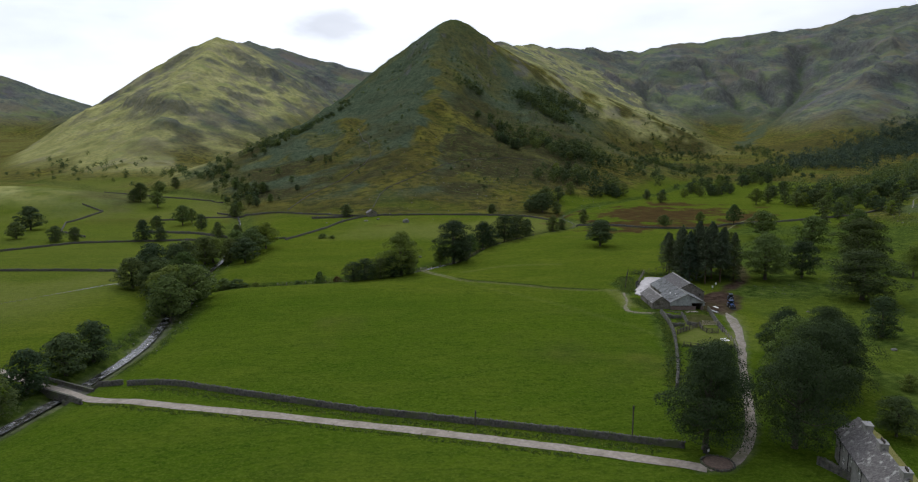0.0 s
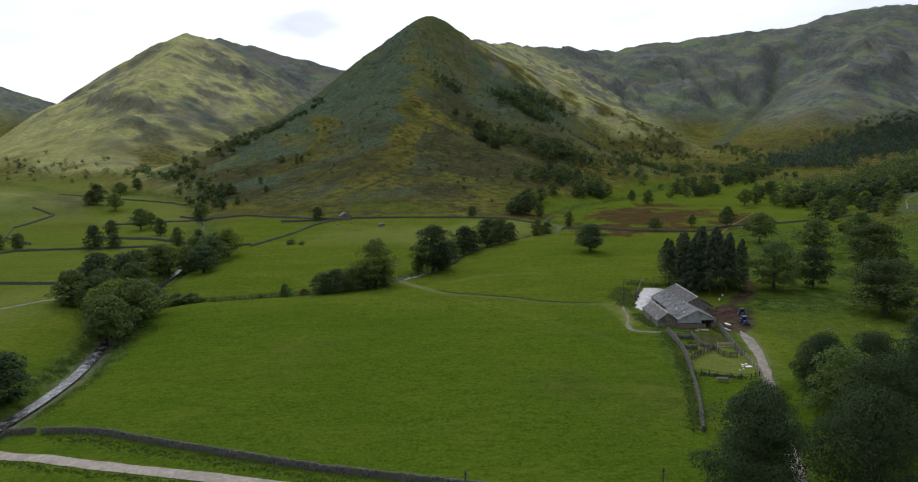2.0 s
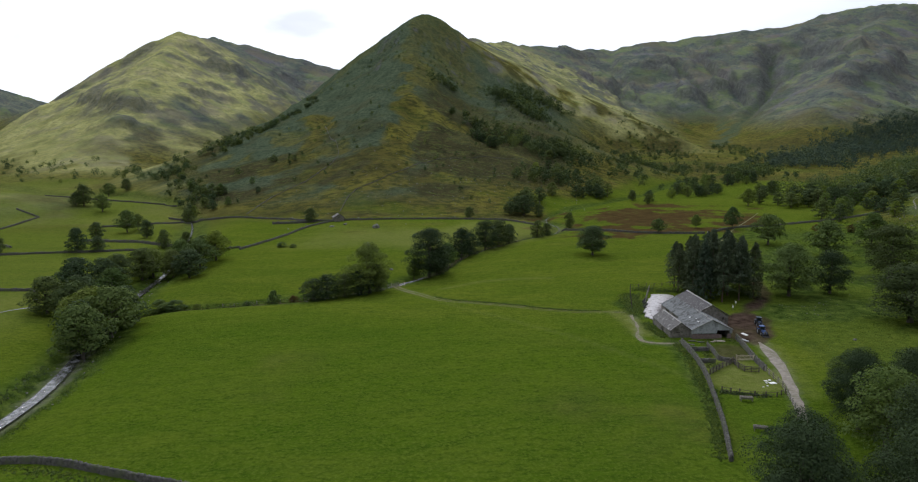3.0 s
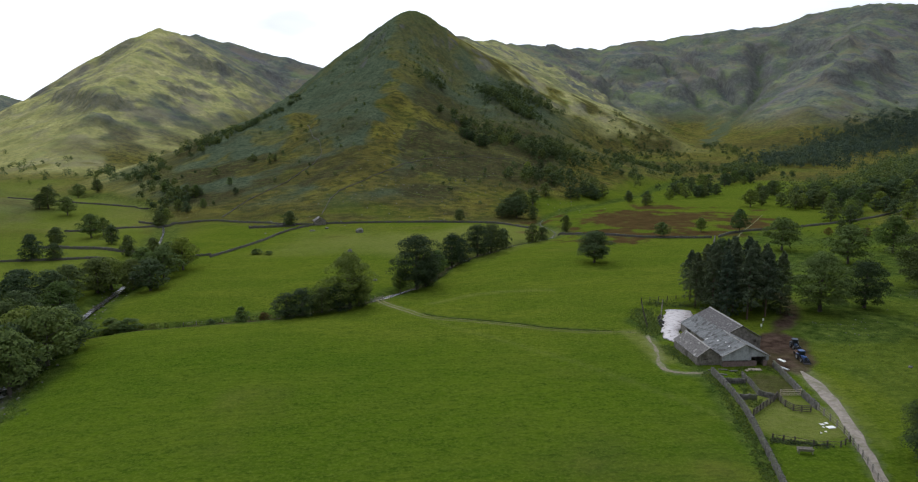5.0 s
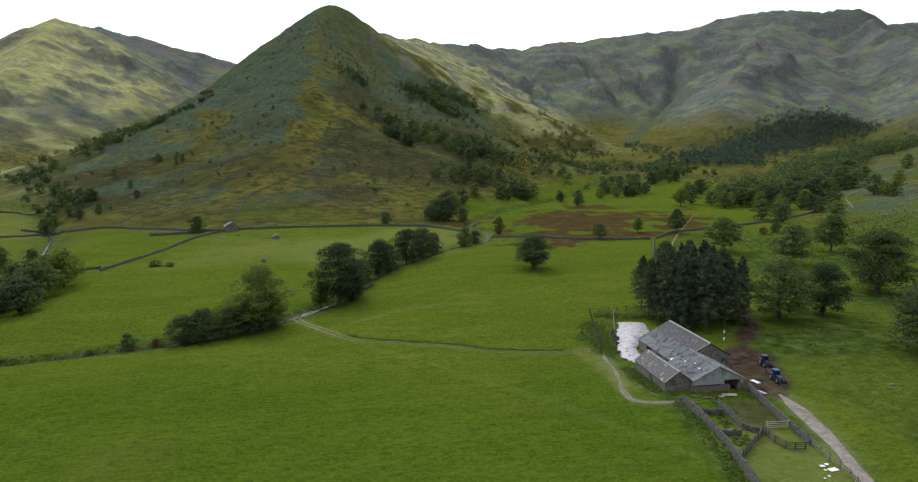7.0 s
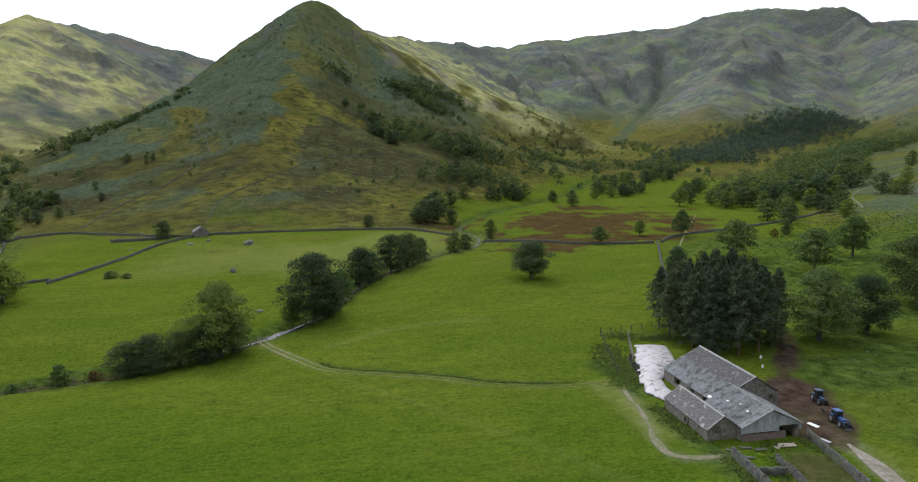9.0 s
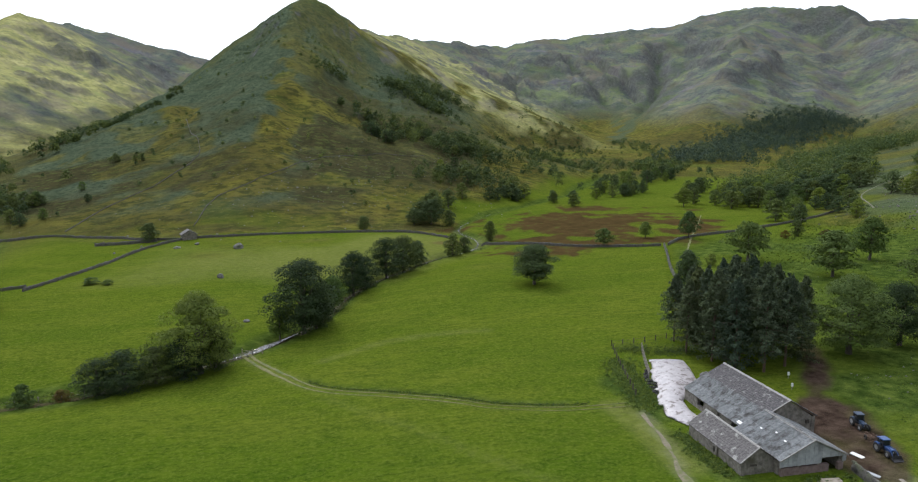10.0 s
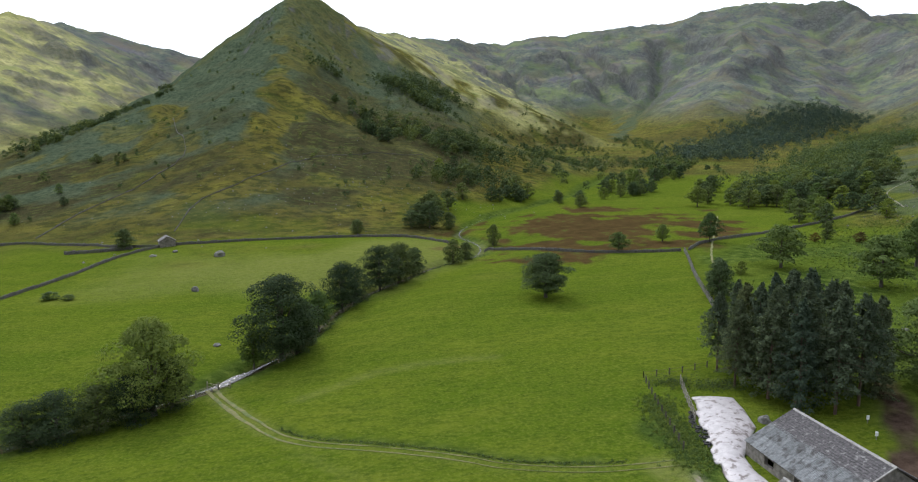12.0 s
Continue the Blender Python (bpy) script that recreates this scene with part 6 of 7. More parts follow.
    for k in range(n):
        x0, x1 = bx0 + (bx1 - bx0) * k / n, bx0 + (bx1 - bx0) * (k + 1) / n
        top = [be - 0.12 + (br - be) * (1 - abs(x - bxr) / (bx1 - bxr)) for x in (x0, x1)]
        low = 2.02 if 58.3 < (x0 + x1) / 2 < 61.4 else 1.35
        bm = bmesh.new()
        dy = 0.03 * (k % 2)
        prism(bm, [(x0 + 0.012, by0 + dy, low), (x1 - 0.012, by0 + dy, low), (x1 - 0.012, by0 + dy, max(top[1], low + 0.03)), (x0 + 0.012, by0 + dy, max(top[0], low + 0.03))], (0, 0.05, 0))
        part("cladding_board", bm, CLAD, barn, "blue-grey upright metal cladding" if k == 0 else "")
    bm = bmesh.new()
    wall_slab(bm, bx0 + 0.3, bx1 - 0.25, by0 + 0.12, by0 + 0.55, -0.6, 1.12, ((59.6, 60.9, 0.2, 1.12),), "x")
    part("front_wall", bm, RED_STONE, barn, "reddish stone lower wall")
    for x in (53.3, 55.6, 58.2, 61.5):
        bm = bmesh.new()
        box(bm, x - 0.1, x + 0.1, by0 + 0.12, by0 + 0.32, 1.12, 2.1)
        part("post", bm, GREY_WOOD, barn)
    for x in (bx0 + 0.2, bx1 - 0.55):
        bm = bmesh.new()
        box(bm, x, x + 0.35, by0 + 0.56, by1 - 0.02, -0.6, 2.0)
        part("side_wall", bm, BARN_STONE, barn)

    # low stone shed along the front
    cx0, cxr, cx1, cy0, cy1 = 48.9, 51.3, 53.5, 164.6, 175.8
    ce, cr = 1.65, 3.35
    bm = bmesh.new()
    wall_slab(bm, cx0 + 0.15, cx0 + 0.6, cy0, cy1, -0.6, 1.7, ((168.6, 169.5, -0.6, 1.35), (169.9, 170.3, 0.4, 1.2)))
    part("side_wall", bm, BARN_STONE, barn)
    bm = bmesh.new()
    box(bm, cx0 + 0.35, cx0 + 0.43, 168.6, 169.5, -0.5, 1.35)
    part("door", bm, GREY_WOOD, barn, "grey weathered plank door")
    for y in (cy0 + 0.1, cy1 - 0.55):
        bm = bmesh.new()
        prism(bm, [(cx0 + 0.61, y, -0.6), (cx1 + 0.1, y, -0.6), (cx1 + 0.1, y, 1.75), (cxr, y, cr - 0.12), (cx0 + 0.61, y, 1.95)], (0, 0.45, 0))
        part("gable_wall", bm, BARN_STONE, barn)
    # the shade of a slit in the gable, given by a dark block
    bm = bmesh.new()
    box(bm, 50.2, 51.1, cy0 + 0.06, cy0 + 0.14, 1.15, 1.4)
    part("lintel", bm, DARK_WOOD, barn, "dark block standing in for a shaded slit")
    for x_eave in (cx0, cx1 + 0.2):
        bm = bmesh.new()
        roof_slope(bm, x_eave, ce, cxr, cr, cy0 + 0.02, cy1)
        part("roof_boarding", bm, DARK_WOOD, barn)
        bm = bmesh.new()
        gable_roof_pieces(bm, x_eave, ce, cxr, cr, cy0 - 0.05, cy1 + 0.05, 0.32, 0.48, 8)
        tagged(part("slate_covering", bm, SLATE, barn, "brown-grey stone slates with lichen"), kind="stuff")
    bm = bmesh.new()
    for k in range(23):
        y = cy0 + (cy1 - cy0) * k / 23
        prism(bm, [(cxr - 0.2, y, cr + 0.04), (cxr, y, cr + 0.15 + 0.01 * (k % 3)), (cxr + 0.2, y, cr + 0.04)], (0, 0.46, 0))
    part("ridge_capping", bm, RIDGE_CAP, barn)
    bm = bmesh.new()
    prism(bm, [(cx0, cy0 - 0.12, ce + 0.03), (cxr, cy0 - 0.12, cr + 0.05), (cxr, cy0 - 0.12, cr + 0.16), (cx0, cy0 - 0.12, ce + 0.14)], (0, 0.16, 0))
    part("verge", bm, RIDGE_CAP, barn, "pale verge stones")
    return barn


build_barn()


def build_house():
    """The grey farmhouse beside the lane end, its ridge with two chimneys."""
    z = height_at(53, 80) - 0.1
    house = thing("farmhouse", 53.7, 84.9, z, -14.5, "grey roughcast farmhouse with mossy slate roof and chimneys", "house")
    w, long, eave, ridge = 2.5, 17.0, 4.0, 6.0
    windows = [(-3.2, 2.6), (-6.4, 2.6), (-9.6, 2.6), (-12.8, 2.6), (-3.4, 0.9), (-9.8, 0.9), (-12.8, 0.9)]
    for sx in (-1, 1):
        holes = [(y - 0.45, y + 0.45, zz - 0.1, zz + 1.0) for y, zz in windows] + [(-6.9, -5.9, -0.5, 1.95)] if sx < 0 else []
        bm = bmesh.new()
        lo, hi = sorted((sx * w, sx * (w - 0.45)))
        # upper and lower openings share columns, so the wall is cut in two bands
        wall_slab(bm, lo, hi, -long, 0, -0.6, 2.1, [h for h in holes if h[2] < 2])
        wall_slab(bm, lo, hi, -long, 0, 2.1, eave, [h for h in holes if h[2] > 2])
        part("wall", bm, RENDER, house)
    for y in (-long, -0.45):
        bm = bmesh.new()
        prism(bm, [(-w + 0.46, y, -0.6), (w - 0.46, y, -0.6), (w - 0.46, y, eave + 0.3), (0, y, ridge - 0.2), (-w + 0.46, y, eave + 0.3)], (0, 0.45, 0))
        part("gable_wall", bm, RENDER, house)
    for y, zz in windows:
        win = part("window", *window_frame(y, zz, -w), house, "white painted sash window")
        bm = bmesh.new()
        box(bm, -w + 0.16, -w + 0.18, y - 0.4, y + 0.4, zz - 0.05, zz + 0.95)
        part("pane", bm, GLASS, win)
    bm = bmesh.new()
    box(bm, -w + 0.15, -w + 0.21, -6.88, -5.92, -0.5, 1.93)
    part("door", bm, DARK_WOOD, house, "dark wooden house door")
    for sx, mat in ((-1, SLATE), (1, MOSS)):
        bm = bmesh.new()
        roof_slope(bm, sx * (w + 0.25), eave - 0.15, 0, ridge, -long - 0.2, 0.15)
        part("roof_boarding", bm, DARK_WOOD, house)
        bm = bmesh.new()
        gable_roof_pieces(bm, sx * (w + 0.25), eave - 0.15, 0, ridge, -long - 0.22, 0.17, 0.3, 0.42, 21)
        tagged(part("slate_covering", bm, mat, house, "grey roof slates" if sx < 0 else "roof slates grown over with yellow-green moss"), kind="stuff")
        bm = bmesh.new()
        rod(bm, (sx * (w + 0.3), -long - 0.2, eave - 0.25), (sx * (w + 0.3), 0.15, eave - 0.25), 0.07)
        part("gutter", bm, IRON, house)
    for y in (-2.2, -5.6, -10.6):
        bm = bmesh.new()
        rod(bm, (-w - 0.08, y, -0.3), (-w - 0.08, y, eave - 0.3), 0.05)
        part("downpipe", bm, IRON, house)
    bm = bmesh.new()
    prism(bm, [(-0.2, -long, ridge + 0.02), (0, -long, ridge + 0.15), (0.2, -long, ridge + 0.02)], (0, long + 0.15, 0))
    part("ridge_capping", bm, SLATE, house)
    for y, pots in ((-3.4, 0), (-8.8, 4), (-16.0, 3)):
        bm = bmesh.new()
        box(bm, -0.45, 0.45, y - 0.7, y + 0.7, ridge - 0.7, ridge + 0.6)
        box(bm, -0.53, 0.53, y - 0.78, y + 0.78, ridge + 0.6, ridge + 0.72)
        stack = part("chimney", bm, RENDER, house, "grey rendered chimney stack")
        for k in range(pots):
            bm = bmesh.new()
            rod(bm, (0, y - 0.5 + k * 0.33, ridge + 0.72), (0, y - 0.5 + k * 0.33, ridge + 1.05), 0.12, 0.10)
            part("chimney_pot", bm, DARK_WOOD, stack)
    return house


def window_frame(y, z, x):
    bm = bmesh.new()
    for y0, y1, z0, z1 in ((y - 0.45, y + 0.45, z - 0.1, z - 0.04), (y - 0.45, y + 0.45, z + 0.94, z + 1.0), (y - 0.45, y - 0.38, z - 0.04, z + 0.94), (y + 0.38, y + 0.45, z - 0.04, z + 0.94), (y - 0.025, y + 0.025, z - 0.04, z + 0.94), (y - 0.38, y + 0.38, z + 0.43, z + 0.48)):
        box(bm, x + 0.12, x + 0.2, y0, y1, z0, z1)
    return bm, WHITE


build_house()
# porch wall in front of the house
dry_stone_wall(((48.2, 84), (50.2, 79)), 1.0, 0.5, label="low garden wall before the farmhouse", group="garden walls")


# ---- farm yard ----
def build_sheet():
    """Silage under a white plastic sheet: a low wrinkled mound."""
    left = stepped(((58, 204.2), (55.2, 198), (52.4, 191), (50.2, 185), (49.2, 181), (50.4, 178.2)), 0.25)
    right = stepped(((63.3, 202.2), (62.2, 198), (60.3, 192.8), (56.5, 189), (54.0, 186.0), (53.3, 183), (53.2, 180.4)), 0.25)
    n = 110
    u = np.linspace(0, 1, n)[:, None]
    lx, rx = (np.array([line[int(k * (len(line) - 1) / (n - 1))] for k in range(n)]) for line in (left, right))
    v = np.linspace(0, 1, 40)[None, :]
    x, y = lx[:, :1] * (1 - v) + rx[:, :1] * v, lx[:, 1:] * (1 - v) + rx[:, 1:] * v
    x = x + 0.45 * value_noise(x / 1.3, y / 1.3, 5) * (v < 0.05)
    dome = np.sin(np.pi * np.clip(v, 0.0, 1.0)) ** 0.6 * np.sin(np.pi * np.clip(u, 0.01, 0.99)) ** 0.4
    z = ground_height(x, y) + 0.06 + 0.75 * dome + 0.07 * fbm(x, y, 1.6, 3, 8) * dome + 0.05
    k = np.arange(n - 1)[:, None] * 40 + np.arange(39)
    f = np.stack([k, k + 40, k + 41, k + 1], -1).reshape(-1, 4)
    me = raw_mesh("silage_sheet", np.stack([x, y, z], -1), f[:, ::-1])
    ob = link("silage_sheet", me, PLASTIC, smooth=True)
    thick = ob.modifiers.new("thickness", "SOLIDIFY")
    thick.thickness, thick.offset = 0.04, -1
    tagged(ob, "white wrinkled plastic sheet over a silage heap", "sheet")


build_sheet()


def tyre_mesh(r, w):
    bm = bmesh.new()
    rings = 16
    profile = [(r * 0.55, -w * 0.42), (r * 0.86, -w * 0.5), (r, -w * 0.3), (r, w * 0.3), (r * 0.86, w * 0.5), (r * 0.55, w * 0.42)]
    grid = [[bm.verts.new((math.cos(6.2832 * k / rings) * p, math.sin(6.2832 * k / rings) * p, q)) for p, q in profile] for k in range(rings)]
    for k in range(rings):
        a, b = grid[k], grid[(k + 1) % rings]
        for s in range(len(profile)):
            t = (s + 1) % len(profile)
            bm.faces.new((a[s], b[s], b[t], a[t]))
    bmesh.ops.recalc_face_normals(bm, faces=bm.faces)
    me = bpy.data.meshes.new("tyre")
    bm.to_mesh(me)
    bm.free()
    return me


OLD_TYRE = tyre_mesh(0.42, 0.22)
tyre_rand = random.Random(12)
for k in range(14):
    x, y = 52.0 + 2.6 * k / 13 + tyre_rand.uniform(-0.5, 0.4), 189.5 + 9.5 * k / 13
    ob = tagged(link("tyre", OLD_TYRE, RUBBER), "old black tyre beside the silage sheet", "tyre", "old tyres")
    ob.matrix_basis = pose(x, y, height_at(x, y) + 0.12 + 0.18 * (k % 2), tyre_rand.uniform(-14, 14), tyre_rand.uniform(-14, 14), k * 40)


def rounded_box(bm, x0, x1, y0, y1, z0, z1, r=0.06):
    verts = box(bm, x0, x1, y0, y1, z0, z1)
    edges = list({e for v in verts for e in v.link_edges})
    bmesh.ops.bevel(bm, geom=edges, offset=r, segments=2, affect="EDGES")


def wheel(tractor, x, y, r, w, tyre, rim_mesh):
    ob = link("tyre", tyre, RUBBER, tractor)
    ob.matrix_basis = Matrix.Translation((x, y, r)) @ Matrix.Rotation(math.pi / 2, 4, "Y")
    hub = link("rim", rim_mesh, GALVANISED, ob, "pale steel rim")
    return hub


def build_tractor(x, y, turn, paint, label, loader):
    """A cabbed tractor that faces -y in its own frame."""
    t = thing("tractor", x, y, height_at(x, y) + 0.03, turn, label, "tractor", "parked tractors", 0.68)
    bm = bmesh.new()
    rounded_box(bm, -0.38, 0.38, -2.3, -0.35, 0.85, 1.55, 0.1)
    hood = part("bonnet", bm, paint, t, smooth=False)
    bm = bmesh.new()
    rounded_box(bm, -0.3, 0.3, -2.36, -2.28, 0.95, 1.4, 0.03)
    part("grille", bm, IRON, hood)
    bm = bmesh.new()
    box(bm, -0.28, 0.28, -2.2, 1.1, 0.5, 0.88)
    box(bm, -0.8, 0.8, -1.95, -1.75, 0.45, 0.62)
    box(bm, -0.75, 0.75, 0.75, 1.0, 0.7, 0.95)
    part("chassis", bm, IRON, t)
    cab = bmesh.new()
    for px, py in ((-0.68, -0.35), (0.64, -0.35), (-0.68, 1.0), (0.64, 1.0)):
        box(cab, px, px + 0.06, py, py + 0.06, 1.25, 2.5)
    box(cab, -0.7, 0.72, -0.36, 1.08, 0.95, 1.28)
    frame_ob = part("cab_frame", cab, IRON, t)
    bm = bmesh.new()
    for x0, x1, y0, y1 in ((-0.62, 0.64, -0.335, -0.325), (-0.62, 0.64, 1.03, 1.04), (-0.66, -0.65, -0.28, 1.0), (0.67, 0.68, -0.28, 1.0)):
        box(bm, x0, x1, y0, y1, 1.29, 2.48)
    part("cab_glass", bm, GLASS, frame_ob)
    bm = bmesh.new()
    rounded_box(bm, -0.78, 0.8, -0.5, 1.15, 2.5, 2.68, 0.06)
    part("cab_roof", bm, paint, t)
    for sx in (-1, 1):
        bm = bmesh.new()
        prism(bm, [(sx * 0.68, 0.1, 1.3), (sx * 0.68, 0.35, 1.75), (sx * 0.68, 1.1, 1.75), (sx * 0.68, 1.4, 1.35), (sx * 0.68, 1.3, 1.3), (sx * 0.68, 1.0, 1.62), (sx * 0.68, 0.42, 1.62)], (sx * 0.42, 0, 0))
        part("mudguard", bm, paint, t)
        bm = bmesh.new()
        rod(bm, (sx * 0.2, -2.37, 1.15), (sx * 0.2, -2.33, 1.15), 0.08, sides=10)
        part("headlight", bm, WHITE, t)
    bm = bmesh.new()
    rod(bm, (0.42, -0.75, 1.3), (0.42, -0.75, 2.45), 0.05)
    part("exhaust", bm, IRON, t)
    for sx in (-1, 1):
        wheel(t, sx * 0.92, 0.7, 0.86, 0.48, REAR_TYRE, REAR_RIM)
        wheel(t, sx * 0.85, -1.85, 0.62, 0.38, FRONT_TYRE, FRONT_RIM)
    if loader:
        for sx in (-1, 1):
            bm = bmesh.new()
            rod(bm, (sx * 0.5, -0.45, 1.55), (sx * 0.52, -1.9, 1.5), 0.07, sides=6)
            rod(bm, (sx * 0.52, -1.9, 1.5), (sx * 0.55, -2.95, 0.55), 0.07, sides=6)
            part("loader_arm", bm, paint, t)
        bm = bmesh.new()
        prism(bm, [(-0.95, -2.9, 0.85), (-0.95, -2.85, 0.12), (-0.95, -3.75, 0.05), (-0.95, -3.72, 0.1), (-0.95, -2.95, 0.2), (-0.95, -2.96, 0.85)], (1.9, 0, 0))
        for sx in (-0.95, 0.91):
            prism(bm, [(sx, -2.9, 0.8), (sx, -2.88, 0.15), (sx, -3.7, 0.1)], (0.04, 0, 0))
        part("bucket", bm, IRON, t, "dark steel loader bucket")
    return t


def rim_of(r, w):
    bm = bmesh.new()
    rod(bm, (0, 0, -w * 0.36), (0, 0, w * 0.36), r * 0.56, sides=16)
    rod(bm, (0, 0, -w * 0.5), (0, 0, w * 0.5), r * 0.16, sides=8)
    me = bpy.data.meshes.new("rim")
    bm.to_mesh(me)
    bm.free()
    return me


REAR_TYRE, REAR_RIM = tyre_mesh(0.86, 0.48), rim_of(0.86, 0.48)
FRONT_TYRE, FRONT_RIM = tyre_mesh(0.62, 0.38), rim_of(0.62, 0.38)
build_tractor(69.4, 165.9, -6, BLUE, "bright blue tractor with front loader on the muddy yard", True)
build_tractor(72.2, 173.0, -14, NAVY, "dark blue muddy tractor parked behind another", False)


def build_trailer(x, y, turn):
    t = thing("hay_rake", x, y, height_at(x, y) + 0.02, turn, "rusty tractor implement with tined frame", "farm implement", size=0.7)
    bm = bmesh.new()
    for sx in (-0.8, 0, 0.8):
        rod(bm, (sx, -1.0, 0.75), (sx, 1.0, 0.75), 0.05, sides=6)
    for sy in (-1.0, -0.3, 0.4, 1.0):
        rod(bm, (-0.9, sy, 0.75), (0.9, sy, 0.75), 0.05, sides=6)
    rod(bm, (0, 1.0, 0.75), (0, 2.0, 0.6), 0.06, sides=6)
    part("frame", bm, RUST, t)
    for k in range(14):
        bm = bmesh.new()
        sx, sy = -0.8 + 0.27 * (k % 7), -0.9 if k < 7 else 0.4
        rod(bm, (sx, sy, 0.75), (sx, sy - 0.15, 0.3), 0.025, sides=5)
        rod(bm, (sx, sy - 0.15, 0.3), (sx, sy + 0.1, 0.05), 0.022, sides=5)
        part("tine", bm, RUST, t)
    for sx in (-1, 1):
        ob = link("tyre", OLD_TYRE, RUBBER, t)
        ob.matrix_basis = Matrix.Translation((sx * 1.0, 0.1, 0.42)) @ Matrix.Rotation(math.pi / 2, 4, "Y")


build_trailer(70.8, 169.4, -12)


def board(name, x, y, sx, sy, thick, turn, material, label, category, tilt=0.0, lift=0.05):
    bm = bmesh.new()
    rounded_box(bm, -sx / 2, sx / 2, -sy / 2, sy / 2, 0, thick, min(0.02, thick * 0.3))
    ob = tagged(part(name, bm, material, None), label, category)
    ob.matrix_basis = pose(x, y, height_at(x, y) + lift, tilt, 0, turn)
    return ob


board("sheet_of_tin", 65.7, 166.0, 0.75, 1.5, 0.05, 20, WHITE, "white metal sheet lying in the yard mud", "metal sheet", 3, 0.06)
board("plank_pile", 63.6, 161.8, 0.6, 2.2, 0.12, 25, GALVANISED, "grey boards stacked beside the yard wall", "boards", 2, 0.05)
board("sheet_of_board", 58.2, 161.3, 2.2, 0.8, 0.05, -6, PALE_WOOD, "pale brown board lying beside the barn", "board", 6, 0.12)
board("sheet_of_board", 56.8, 161.2, 1.0, 0.7, 0.04, 20, PALE_WOOD, "small pale board lying on the ground", "board", 3, 0.06)
for dx, dy, s in ((0, 0, 1.2), (-0.7, 1.0, 0.6), (0.1, 1.3, 0.5), (-1.0, 0.1, 0.3), (-1.5, -1.2, 0.3), (-2.4, -1.6, 0.25)):
    board("paving_slab", 57.1 + dx, 137.4 + dy, s, 0.5 * s + 0.15, 0.08, 8 + 20 * dx, WHITE, "white slab lying in the pen grass", "slab", 0, 0.03)
for x, y in ((50.5, 161.4), (52.6, 161.8), (54.2, 161.0), (51.4, 159.4)):
    board("paving_slab", x, y, 1.5, 0.5, 0.12, 10 * x, WALL_STONE, "grey stone slab beside the barn gable", "slab", 0, 0.05)


def build_marker(x, y):
    ob = thing("marker_post", x, y, height_at(x, y), 0, "small white topped post under the pines", "post", "marker posts")
    bm = bmesh.new()
    rod(bm, (0, 0, -0.2), (0, 0, 0.5), 0.06)
    part("post", bm, GREY_WOOD, ob)
    bm = bmesh.new()
    rounded_box(bm, -0.16, 0.16, -0.12, 0.12, 0.5, 1.05, 0.04)
    part("cap", bm, WHITE, ob, "white painted top")


build_marker(75.0, 190.6)
build_marker(72.4, 186.4)


# ---- hurdles, gates and fences ----
def fence(line, height, rails, material, label, gap=1.8, category="fence", group="fences", post=0.07, rail=0.035, close=False):
    ob = thing("fence" if not close else "hurdle", 0, 0, 0, 0, label, category, group)
    spots = stepped(line, gap)
    tops = []
    for x, y in spots:
        z = height_at(x, y)
        bm = bmesh.new()
        box(bm, x - post, x + post, y - post, y + post, z - 0.3, z + height)
        part("post", bm, material, ob)
        tops.append((x, y, z))
    for p, q in zip(tops, tops[1:]):
        for k in range(rails):
            h = height * (k + 0.75) / rails - 0.06
            bm = bmesh.new()
            rod(bm, (p[0], p[1], p[2] + h), (q[0], q[1], q[2] + h), rail, sides=6)
            part("rail", bm, material, ob)
    return ob


fence(((55.2, 148.4), (54.8, 146.6), (54.7, 145.1), (55.0, 143.4), (56.0, 142.9), (57.3, 142.7)), 1.1, 4, DARK_WOOD, "dark timber sheep hurdles curving through the pens", 1.2, "hurdle", "pen hurdles", 0.07, 0.07, True)
fence(((48.1, 142.0), (50.8, 144.4), (53.9, 147.0), (55.2, 148.4)), 1.1, 4, DARK_WOOD, "dark timber hurdle fence across the pens", 1.2, "hurdle", "pen hurdles", 0.07, 0.07, True)
fence(((56.2, 149.2), (59.4, 149.0)), 1.1, 4, PALE_WOOD, "pale timber gate between two pens", 3.2, "gate", "pen gates", 0.08, 0.05, True)
fence(((58.7, 143.2), (58.3, 139.5), (57.9, 135.6), (56.4, 130.4), (54.7, 125.1), (51, 115)), 1.1, 3, GREY_WOOD, "grey post and rail fence beside the track", 2.0)
fence(((47.0, 134.5), (49.5, 133.4), (51.5, 132.3), (54.9, 131.7), (57.0, 133.0)), 0.9, 2, DARK_WOOD, "dark broken fence across the lower pen", 1.6)
fence(((55.2, 213.8), (62, 214), (67, 215)), 1.1, 2, DARK_WOOD, "wire and post fence round rough corner", 2.2, rail=0.015)
fence(((55.2, 213.8), (52, 203), (48.5, 190)), 1.1, 2, DARK_WOOD, "wire and post fence at the weed patch", 2.4, rail=0.015)
fence(((59.2, 209.6), (56.5, 203.0), (54.3, 197.2)), 1.5, 3, GREY_WOOD, "leaning timber fence beside the silage sheet", 1.6)
fence(((-60, 215.5), (-48, 218), (-38, 220), (-26, 223), (-16, 228)), 1.0, 2, GREY_WOOD, "thin post and wire fence along the beck", 3.0, rail=0.012)
